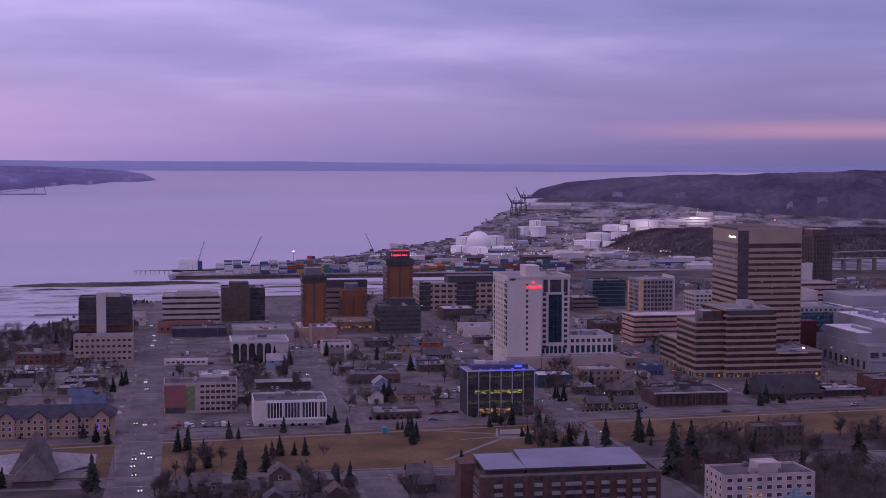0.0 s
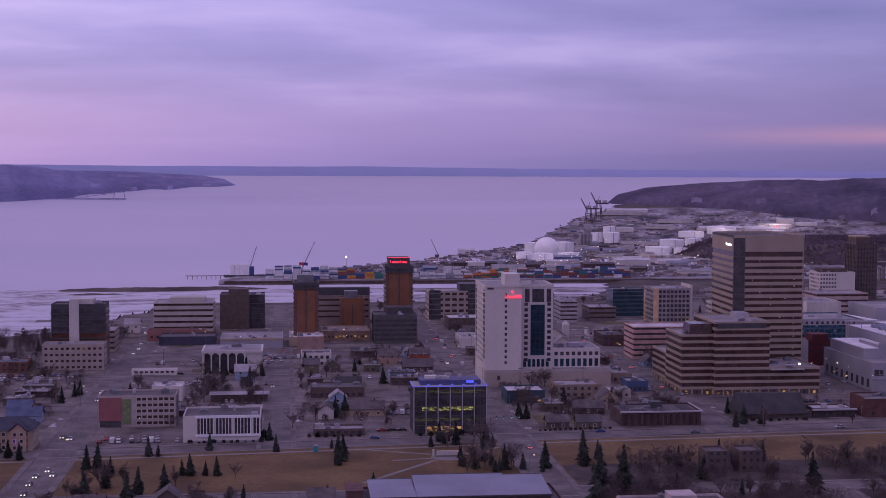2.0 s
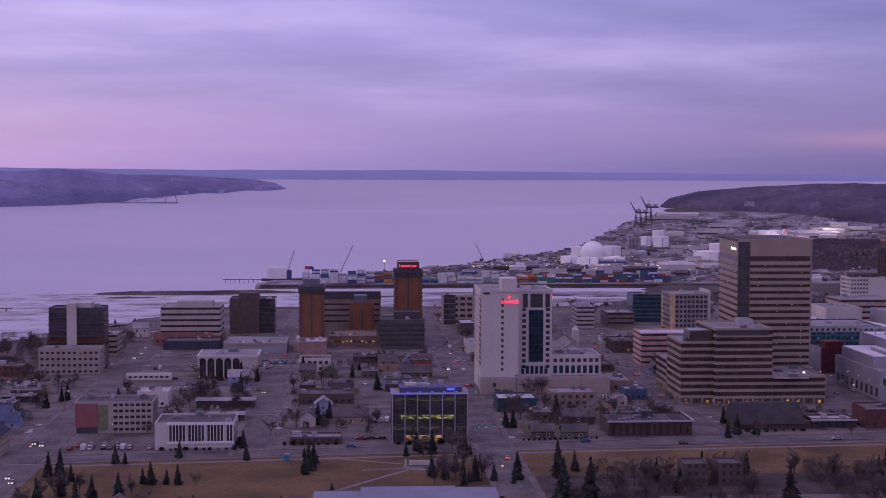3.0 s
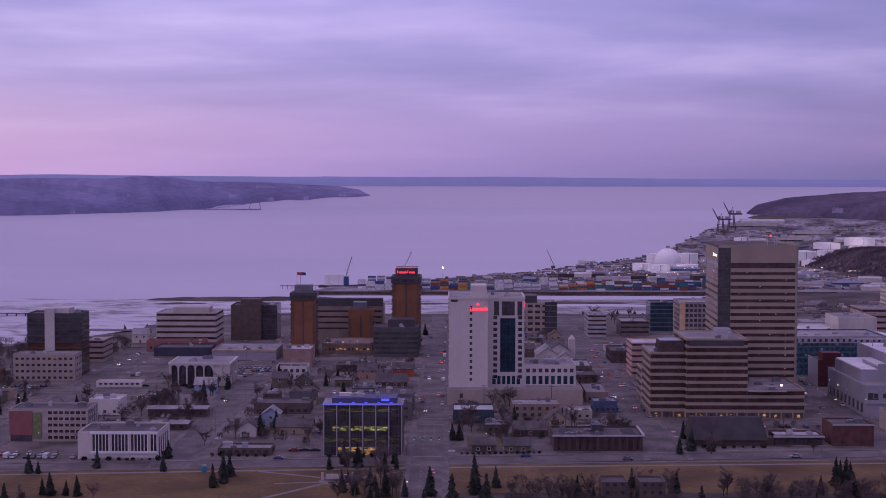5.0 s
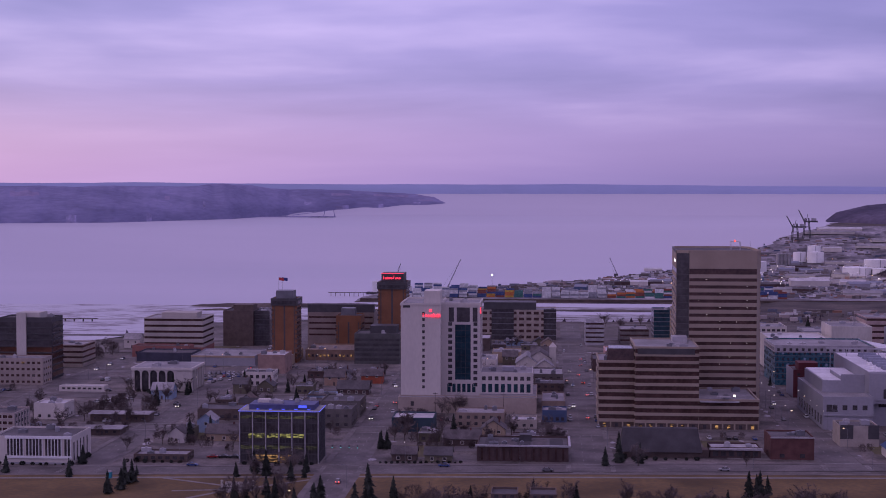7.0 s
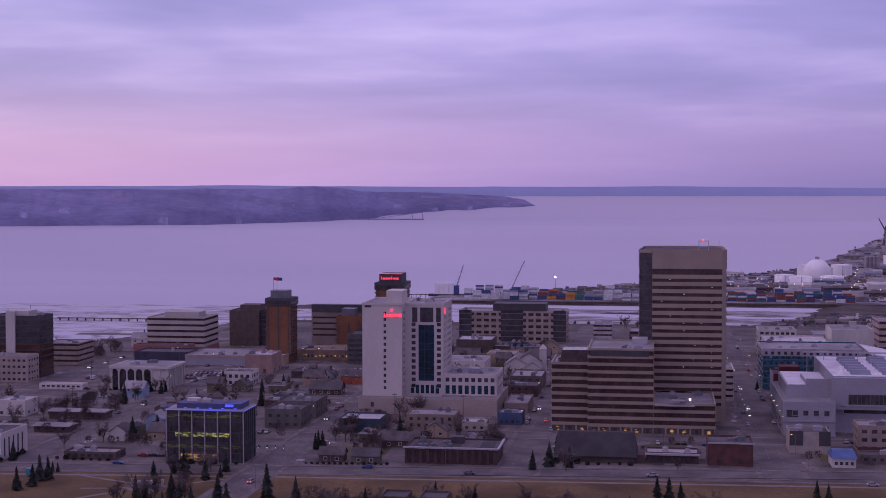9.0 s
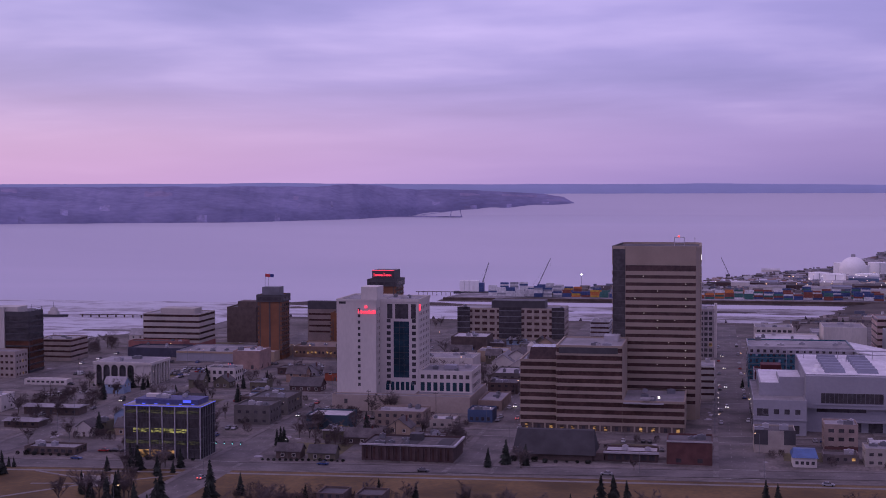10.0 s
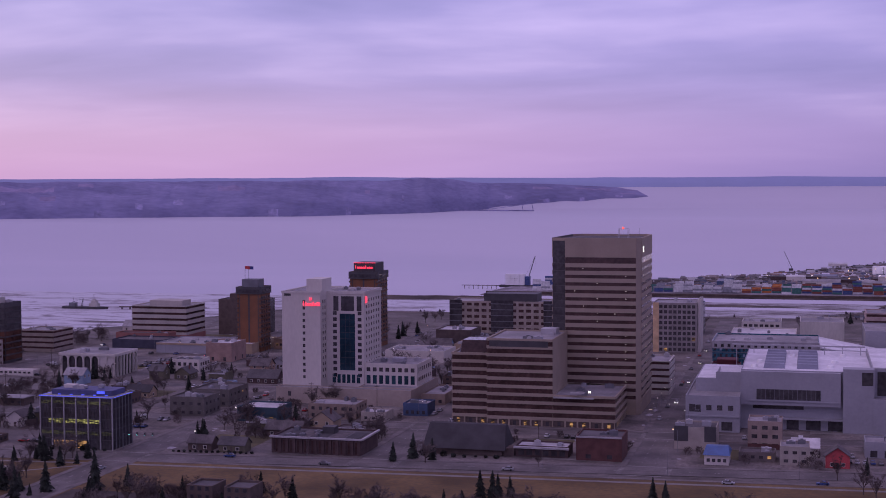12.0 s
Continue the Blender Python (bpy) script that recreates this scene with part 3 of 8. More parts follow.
def headland(name, label, a0, a1, dist, top, deep, seed, materials, foot, n=420):
    """Far land as a terrain: a steep bluff along the water, then ground that climbs gently to its skyline."""
    ks = (0, 0.04, 0.10, 0.20, 0.34, 0.50, 0.68, 0.85, 1.0)
    rise = (0, 0.22, 0.36, 0.48, 0.60, 0.72, 0.84, 0.94, 1.0)
    m = Mesh()
    for i in range(n + 1):
        q = i / n
        az = a0 + (a1 - a0) * q
        d, zb = dist(q) + 14 * noise.noise((q * 40 + seed, 2, 0)), on_sea(dist(q), az) - foot
        dp = deep(q)
        zt = top(q)
        zt += (zt - zb) * (0.035 * noise.noise((q * 30 + seed, 0, 0)) + 0.015 * noise.noise((q * 130 + seed, 4, 0)))
        for k, h in zip(ks, rise):
            bump = 0.07 * noise.noise((q * 70 + seed, k * 6, 1)) + 0.05 * noise.noise((q * 210 + seed, k * 14, 5))
            z = zb + (zt - zb) * (h + bump * (0 < k < 1)) if k else zb - 8
            m.v.append((40 + (d + dp * k) * math.sin(radians(az)), -540 + (d + dp * k) * math.cos(radians(az)), z))
    w = len(ks)
    for i in range(n):
        for k in range(w - 1):
            m.f.append((i * w + k, (i + 1) * w + k, (i + 1) * w + k + 1, i * w + k + 1))
            q = i / n
            bare = noise.noise((q * 55 + seed, k * 0.9, 9))
            field = noise.noise((q * 24 + seed, k * 1.7, 21))
            m.m.append(1 if k < 3 and bare > 0.36 else 2 if 3 <= k < 7 and field > 0.38 else 0)
    ob = new(name, m.data(name, *materials))
    ob.data.polygons.foreach_set("use_smooth", [True] * len(m.f))
    return tagged(ob, label, "hills", kind="structure")


headland("west_headland", "long low wooded headland across the water, pale cliffs, violet haze in its colours", W0, W1, WEST, WEST_TOP, lin((0, 330), (west(-13), 230), (west(-10), 110), (1, 50)), 11, (haze_blue, haze_pale, haze_field), 1)
# a pale roof among the headland's trees
fx, fy = 40 + 4400 * math.sin(radians(-17.4)), -540 + 4400 * math.cos(radians(-17.4))
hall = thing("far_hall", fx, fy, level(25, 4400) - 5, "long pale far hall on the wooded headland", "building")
part("wall", Mesh().box(-32, 32, -5, 5, 0, 9), offwhite, hall)
part("roof", Mesh().prism([(-33, -6), (33, -6), (33, 6), (-33, 6)], 9, 12, 0, [(-33, -0.5), (33, -0.5), (33, 0.5), (-33, 0.5)]), white_roof, hall)
# the bluff to the east, behind the port
E0, E1 = 11.5, 46.0


def east(az):
    return (az - E0) / (E1 - E0)


EAST = lin((0, 4320), (east(13), 4230), (east(15.5), 4050), (east(19), 3880), (east(25), 3800), (1, 3740))
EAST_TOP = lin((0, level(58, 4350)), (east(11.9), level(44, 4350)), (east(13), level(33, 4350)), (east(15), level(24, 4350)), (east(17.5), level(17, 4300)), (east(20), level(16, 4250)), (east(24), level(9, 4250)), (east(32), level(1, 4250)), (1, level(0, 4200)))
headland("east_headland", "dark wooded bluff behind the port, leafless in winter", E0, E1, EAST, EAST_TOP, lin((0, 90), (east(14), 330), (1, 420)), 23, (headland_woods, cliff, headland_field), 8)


# ---- streets ----
STREETS = [(-300, 12), (-190, 14), (-102, 12), (0, 12.5), (98, 15), (199, 15), (305, 14), (410, 13), (515, 13)]
AVENUES = [(-306, 11), (-204, 11), (-101, 11), (6, 13), (92, 12), (186, 13), (285, 13), (385, 13), (485, 13)]


def ave_y(y0, x):
    """The avenue along the park runs a little askew of the rest."""
    return y0 + 0.09 * (max(-330, min(x, 330)) - 60) if y0 == 6 else y0


def strip(m, x0, x1, lo, hi, z0, z1):
    """A flat prism whose two long edges may be askew: lo and hi give y at x."""
    return m.prism([(x0, lo(x0)), (x1, lo(x1)), (x1, hi(x1)), (x0, hi(x0))], z0, z1)


def crossing(x):
    """The stretches of a street: only two of them run on through the park."""
    return ((-560, 900),) if x in (-300, -190, 0) else ((-560, -101), (ave_y(6, x), 900))


def make_streets():
    for i, (y, w) in enumerate(AVENUES):
        m = Mesh()
        for xa, xb in ((-460 if y < 300 else -285, -330 if y < 300 else -285), (-330 if y < 300 else -285, 330), (330, 900)):
            if xb > xa:
                strip(m, xa, xb, lambda x: ave_y(y, x) - w / 2, lambda x: ave_y(y, x) + w / 2, 0.10, 0.17)
        tagged(new("avenue", m.data("avenue", asphalt)), "worn grey asphalt avenue crossing the town", "road", "avenues", "structure")
    for x, w in STREETS:
        m = Mesh()
        for y0, y1 in crossing(x):
            m.box(x - w / 2, x + w / 2, y0, min(y1, bluff(x) - 20), 0.135, 0.205)
        tagged(new("street", m.data("street", asphalt)), "worn grey asphalt street running towards the water", "road", "streets", "structure")
    # lane lines: dashes along each street and stop bars at crossings
    m = Mesh()
    for x, w in STREETS[1:7]:
        y = -300
        while y < bluff(x) - 40:
            if all(abs(y - ay) > aw / 2 + 3 for ay, aw in AVENUES) and any(a + 8 < y < b for a, b in crossing(x)):
                for dx in (-w / 6, w / 6):
                    m.box(x + dx - 0.08, x + dx + 0.08, y, y + 3, 0.205, 0.215)
            y += 9
        for ay, aw in AVENUES:
            for s in (-1, 1):
                by = ave_y(ay, x)
                m.box(x - w / 2 + 0.4, x + w / 2 - 0.4, by + s * (aw / 2 + 2) - 0.3, by + s * (aw / 2 + 2) + 0.3, 0.205, 0.215)
                for q in range(6):
                    cy = by - aw / 2 + (q + 0.5) * aw / 6
                    m.box(x + s * (w / 2 + 1.2) - 1.0, x + s * (w / 2 + 1.2) + 1.0, cy - 0.25, cy + 0.25, 0.205, 0.215)
    for ay, aw in AVENUES[3:]:
        x = -280
        while x < 560:
            if all(abs(x - sx) > sw / 2 + 3 for sx, sw in STREETS):
                m.box(x, x + 3, ave_y(ay, x) - 0.08, ave_y(ay, x) + 0.08, 0.172, 0.18)
            x += 9
    tagged(new("lane_markings", m.data("lane_markings", road_paint)), "worn white lane dashes and crossing bars", "road marking", kind="structure")


make_streets()


def make_blocks():
    """Kerbed pavements round every block, with the lot inside."""
    rng = random.Random(5)
    through_park = [s for s in STREETS if s[0] in (-300, -190, 0, 515)]
    for (ya, ha), (yb, hb) in zip(AVENUES, AVENUES[1:]):
        lines = through_park if ya == -101 else STREETS
        for (xa, wa), (xb, wb) in zip(lines, lines[1:]):
            x0, x1, y0, y1 = xa + wa / 2, xb - wb / 2, ya + ha / 2, yb - hb / 2
            if y1 > bluff(x0) - 15 or xa < -299 and ya > 280:
                continue
            park = ya == -101
            k = 2.6
            lo, hi = (lambda x: ave_y(ya, x) + ha / 2), (lambda x: ave_y(yb, x) - hb / 2)
            m = Mesh()
            strip(m, x0, x1, lo, lambda x: lo(x) + k, -0.1, 0.32)
            strip(m, x0, x1, lambda x: hi(x) - k, hi, -0.1, 0.32)
            for xa2, xb2 in ((x0, x0 + k), (x1 - k, x1)):
                strip(m, xa2, xb2, lambda x: lo(x) + k, lambda x: hi(x) - k, -0.1, 0.32)
            tagged(new("pavement", m.data("pavement", pavement_mat)), "pale concrete pavement with a kerb round the block", "pavement", "block pavements", "structure")
            lot = strip(Mesh(), x0 + k, x1 - k, lambda x: lo(x) + k, lambda x: hi(x) - k, -0.1, 0.24)
            mat = dead_grass if park else (asphalt_old if ya > 0 else litter)
            name = "park_lawn" if park else "lot"
            tagged(new(name, lot.data(name, mat)), "dry tan winter grass of the park strip" if park else "worn paved lot inside the block" if ya > 0 else "dull winter lawns between houses", "lawn" if park or ya < 0 else "pavement", kind="structure")
            if park:
                p = strip(Mesh(), x0 + k, x1 - k, lambda x: hi(x) - k - 6.5, lambda x: hi(x) - k - 4.0, 0.2, 0.27)
                tagged(new("footpath", p.data("footpath", concrete)), "pale footpath along the park", "path", "park paths", "structure")
            elif ya > 0:
                # patches of other paving, gravel and grass break up the lot
                for _ in range(4 if -210 < xa < 320 else 1):
                    w, d = rng.uniform(10, 34), rng.uniform(8, 26)
                    px, py = rng.uniform(x0 + 4, x1 - 4 - w), rng.uniform(max(lo(x0), lo(x1)) + 4, y1 - 4 - d)
                    q = Mesh().box(px, px + w, py, py + d, 0.1, 0.25 + rng.uniform(0.004, 0.03))
                    tagged(new("lot_patch", q.data("lot_patch", rng.choice((asphalt, asphalt, earth, lawn, concrete)))), "patch of newer paving or worn ground in the lot", "pavement", "lot patches", "structure")


make_blocks()
strip_ground = strip(Mesh(), 9.5, 505, lambda x: -94.5, lambda x: -57 + 2.5 * math.sin(x), 0.2, 0.262)
tagged(new("wooded_ground", strip_ground.data("wooded_ground", litter)), "dark leaf-covered ground under bare trees", "ground", kind="structure")


# ---- the office tower with its stepped wings ----
def banded(face, zs, h_glass, h_wall, wall, glass, s0=None, s1=None, proud=0.35):
    """Window ribbons between proud parapet bands, floor by floor."""
    s0, s1 = 0.0 if s0 is None else s0, face.len if s1 is None else s1
    for z in zs:
        face.slab("window_ribbon", glass, s0 + 0.05, s1 - 0.05, z, z + h_glass, 0.06)
        face.slab("spandrel", wall, s0, s1, z - h_wall, z, proud)


def office_tower():
    T = thing("office_tower", 0, 0, 0, "tall beige office tower with dark window bands and stepped wings", "office building")
    poly = [(149, 141), (181.3, 141), (183.3, 145), (183.3, 186), (180.5, 190), (149, 190), (145.0, 186), (143.0, 142.6)]
    part("wall", Mesh().prism(poly, 0, 79.6), beige_stone, T)
    inner = [(149.4, 142), (181.0, 142), (182.4, 145.5), (182.4, 185.5), (180, 189), (149.8, 189), (146, 185.5), (144.2, 143.6)]
    part("roof", Mesh().prism(inner, 79.6, 79.75), tar_roof, T)
    for a, b in zip(poly, poly[1:] + poly[:1]):
        Face(T, a, b).slab("parapet", dark_steel if b[1] - a[1] < -5.5 and a[0] < 146 else beige_stone, 0, Face(T, a, b).len, 79.2, 80.6, 0.36, 0.3)
    fl = [69.0 - 3.42 * i for i in range(19)]
    S, E, W = Face(T, poly[0], poly[1]), Face(T, poly[2], poly[3]), Face(T, poly[6], poly[7])
    N = Face(T, poly[4], poly[5])
    for f in (S, E, W, N):
        banded(f, fl, 1.55, 1.87, beige_stone, brown_glass)
        f.slab("window_ribbon", brown_glass, 0.05, f.len - 0.05, fl[0] + 1.55, fl[0] + 2.7, 0.06)
        f.slab("frieze", beige_stone, 0, f.len, fl[0] + 2.7, 79.2, 0.35)
        rr = random.Random(int(f.len * 10))
        for z in fl[1:17]:
            for s in (rr.uniform(0.1, 0.3), 0.45, rr.uniform(0.55, 0.7), 0.85):
                if rr.random() < 0.26:
                    f.slab("lit_window", lamp_dim, f.len * s, f.len * s + 0.42, z + 0.9, z + 1.18, 0.1, 0, "small lit ceiling lamp")
    # glass corners
    for a, b in ((poly[7], poly[0]), (poly[5], poly[6])):
        f = Face(T, a, b)
        f.slab("glass_corner", dark_glass, 0.1, f.len - 0.1, 1, 79.2, 0.3)
        for z in fl:
            f.slab("corner_rail", dark_steel, 0.1, f.len - 0.1, z - 0.12, z + 0.12, 0.36)
    # aerial cage with a red lamp on the roof
    m = Mesh()
    for x in (171, 175.5):
        for y in (158, 162):
            m.bar((x, y, 79.7), (x, y, 84.2), 0.12)
    for z in (81.5, 84.1):
        for a, b in (((171, 158), (175.5, 158)), ((175.5, 158), (175.5, 162)), ((171, 162), (175.5, 162)), ((171, 158), (171, 162))):
            m.bar((*a, z), (*b, z), 0.1)
    part("aerial_cage", m, white_mullion, T, "white steel frame")
    part("warning_lamp", Mesh().cyl(173, 160, 84.1, 84.9, 0.4, n=10), lamp_red, T, "glowing red lamp")
    part("aerial", Mesh().bar((180.5, 160, 79.6), (180.5, 160, 84.5), 0.07), steel, T)
    # logo mark on the west side, plain pale shapes
    W2 = W
    for k, (w, h) in enumerate(((1.1, 1.5), (1.0, 1.0), (1.0, 1.0), (1.0, 1.0), (1.0, 1.0), (0.9, 1.3), (0.5, 1.3), (1.0, 1.1))):
        W2.slab("sign_shape", lamp_glow("sign white", (1, 0.96, 0.9), 1.6), W2.len - 14 + k * 1.45, W2.len - 14 + k * 1.45 + w, 74.6, 74.6 + h, 0.5, 0, "pale lit sign shape")
    E.slab("sign_shape", MATS["sign white"], 3, 5.4, 74.0, 76.4, 0.5)
    # wings: (x0, x1, y0, y1, height)
    for x0, x1, y0, y1, h, glass_box in ((121, 150, 103, 141, 38.15, False), (104.5, 121, 106, 136, 31.3, True), (150, 177, 103, 141, 14.2, False), (106.5, 121, 136, 170, 17.6, False)):
        fs = shell(T, x0, x1, y0, y1, h, beige_stone, grey_roof, name="wing_wall")
        zs = [z for z in (h - 3.1 - 3.42 * i for i in range(14)) if z > 4.0]
        for f in (fs[0], fs[1], fs[3]):
            if f is fs[1] and x1 == 150:
                continue
            banded(f, zs, 2.0, 1.42, beige_stone, brown_glass)
            f.slab("spandrel", beige_stone, 0, f.len, zs[0] + 2.0, h, 0.35)
            # arcade at street level: lamplit shop windows between piers
            n = max(2, int(f.len / 4.6))
            # flat dark slab on the wall paints the shade inside the arcade
            f.slab("arcade_recess", brown_wall, 0.1, f.len - 0.1, 0.3, zs[-1] - 1.46, 0.03, 0, "dark flat panel, the arcade's shade")
            for i in range(n):
                s = (i + 0.5) * f.len / n
                f.slab("shop_window", lit_amber if (i * 7 + int(x0)) % 3 else dark_glass, s - 0.7, s + 0.7, 0.5, 2.3, 0.08)
                f.slab("pier", beige_stone, s + f.len / n / 2 - 0.35, s + f.len / n / 2 + 0.35 if i < n - 1 else f.len, 0, zs[-1] - 1.43, 0.35)
        if glass_box:
            part("rooflight", Mesh().prism([(x0 + 3.5, y0 + 0.6), (x1 - 0.4, y0 + 0.6), (x1 - 0.4, y0 + 13), (x0 + 3.5, y0 + 13)], h - 0.7, h + 5.4, 0, [(x0 + 4.6, y0 + 0.9), (x1 - 0.4, y0 + 0.9), (x1 - 0.4, y0 + 13), (x0 + 4.6, y0 + 13)]), brown_glass, T, "dark brown glass rooflight")
        roof_units(T, random.Random(int(x0)), 3, x0, x1, y0, y1, h - 0.7)
    f = Face(T, (121, 103), (150, 103))
    f.slab("roof_screen", dark_steel, 1, 27, 38.15 - 3.6, 38.15 - 0.9, 0.4)
    part("roof_unit", Mesh().box(140, 147, 128, 137, 37.4, 40.0), white_mullion, T)
    part("canopy", Mesh().box(150.5, 168, 100.6, 103, 13.0, 13.5).box(158, 164, 100, 103, 15.4, 15.8), white_mullion, T)
    part("wall_lamp", Mesh().box(165.5, 166.5, 102.2, 102.9, 15.5, 16.3), lamp_white, T, "white lamp")


office_tower()


# ---- the white hotel tower ----
def hotel_sign(face, s0, z, letters, h, material, name="sign_letter"):
    """A row of neon strokes, as plain shapes."""
    s = s0
    for w, hh in letters:
        face.slab(name, material, s, s + 0.3, z, z + h * hh, 0.45, -0.1, "glowing red neon stroke")
        face.slab(name, material, s + w - 0.2, s + w + 0.1, z, z + h * hh * 0.8, 0.45, -0.1, "glowing red neon stroke")
        s += w + 0.35


def white_hotel():
    T = thing("hotel_tower", 0, 0, 0, "tall white hotel tower with dark glass strip and podium", "hotel")
    # slab with the blank wall and one row of windows
    fs = shell(T, 8.2, 28.0, 148, 186, 53.6, white_wall, grey_roof, name="wall")
    zs = [12.0 + 3.05 * i for i in range(13)]
    fs[0].grid(10.2, 12.4, 1, zs, 1.3, 1.5, white_wall)
    for s0, s1 in ((0.8, 3.3), (5.0, 7.0), (33.0, 35.0)):
        f = fs[3]
        f.slab("glass_strip", dark_glass, f.len - s1, f.len - s0, 14, 51, 0.1)
        for i in range(12):
            f.slab("transom", white_wall, f.len - s1, f.len - s0, 16 + 3.05 * i, 16.7 + 3.05 * i, 0.16)
    fs[3].grid(8, 32, 6, zs, 1.3, 1.5, white_wall)
    part("cornice", Mesh().box(7.9, 28.3, 147.7, 148.0, 52.6, 53.7).box(7.9, 8.2, 148, 186, 52.6, 53.7), white_wall, T)
    fs[0].slab("louvre", dark_glass, 1.2, 4.6, 51.4, 52.5, 0.08)
    part("penthouse", Mesh().box(19.5, 27.5, 152, 166, 53.0, 59.4), white_wall, T)
    # the block with the glass strip, set back
    x0, x1, y0 = 28.0, 47.0, 157.5
    gs = shell(T, x0, x1, y0, 186, 53.2, white_wall, grey_roof, name="wall")
    f = gs[0]
    f.slab("glass_strip", deep_teal, 6.6, 14.4, 14.5, 42.2, 0.1, 0, "dark blue-green glass strip")
    for i in range(1, 9):
        f.slab("transom", dark_steel, 6.6, 14.4, 14.5 + 3.08 * i, 14.62 + 3.08 * i, 0.14)
    for s in (9.6, 11.8):
        f.slab("mullion", dark_steel, s - 0.06, s + 0.06, 14.5, 42.2, 0.15)
    f.slab("glass_strip", dark_glass, 7.4, 14.0, 43.6, 50.8, 0.1)
    f.slab("glass_strip", dark_glass, 3.4, 6.0, 43.6, 50.8, 0.1)
    f.slab("glass_strip", dark_glass, 15.4, 17.8, 43.6, 50.8, 0.1)
    f.grid(2.6, 5.6, 1, zs[:11], 2.0, 1.8, white_wall)
    f.grid(15.4, 18.2, 1, zs[:11], 2.0, 1.8, white_wall)
    gs[1].grid(2, 26, 6, zs, 1.5, 1.5, white_wall)
    g = Face(T, (28.0, 148), (28.0, 157.5))
    g.grid(2, 8, 2, zs, 1.4, 1.6, white_wall)
    part("cornice", Mesh().box(28, 47.4, 157.1, 157.5, 51.8, 53.3).box(47, 47.4, 157.5, 186, 51.8, 53.3), white_wall, T)
    roof_units(T, random.Random(3), 3, 29, 46, 160, 184, 52.6)
    # red neon lettering as plain strokes
    hotel_sign(fs[0], 11.0, 46.8, ((1.4, 1.3), (0.8, 0.8), (0.8, 0.8), (0.7, 0.8), (0.4, 1.1), (0.8, 0.8), (0.6, 1.1), (0.6, 1.1)), 1.5, red_neon)
    fs[0].slab("sign_mark", red_neon, 14.2, 15.4, 49.4, 50.6, 0.45, -0.1, "glowing red neon mark")
    gs[1].slab("sign_mark", red_neon, 2, 4.2, 47.5, 50.5, 0.45, -0.1, "glowing red neon mark")
    # podium and the low wing with two rows of windows
    ps = shell(T, 7.6, 75.5, 140.5, 147.7, 8.0, podium_wall_mat, grey_roof, name="podium_wall", par=0.5)
    shell(T, 47.0, 75.5, 147.7, 190, 8.0, podium_wall_mat, grey_roof, name="podium_wall", par=0.5)
    ps[0].grid(5, 9, 1, [4.8], 1.6, 2.2, podium_wall_mat)
    ws = shell(T, 47.0, 73.5, 158, 186, 18.2, white_wall, grey_roof, name="wing_wall")
    ws[0].grid(0.4, 26, 8, [15.2], 1.9, 2.0, white_wall)
    for i in range(8):
        s = 0.4 + (i + 0.5) * 25.6 / 8
        ws[0].slab("tall_window", teal_glass, s - 1.0, s + 1.0, 8.2, 12.4, 0.08)
    ws[1].grid(2, 26, 7, [15.2, 10.5], 1.9, 2.0, white_wall)
    for i in range(6):
        s = 3.5 + i * 2.5
        gs[0].slab("tall_window", teal_glass, s - 0.85, s + 0.85, 8.2, 12.4, 0.08)
    part("dormer", Mesh().box(58, 64, 168, 174, 17.6, 19.6), grey_wall, T)
    roof_units(T, random.Random(8), 4, 50, 72, 162, 184, 17.5)


white_hotel()


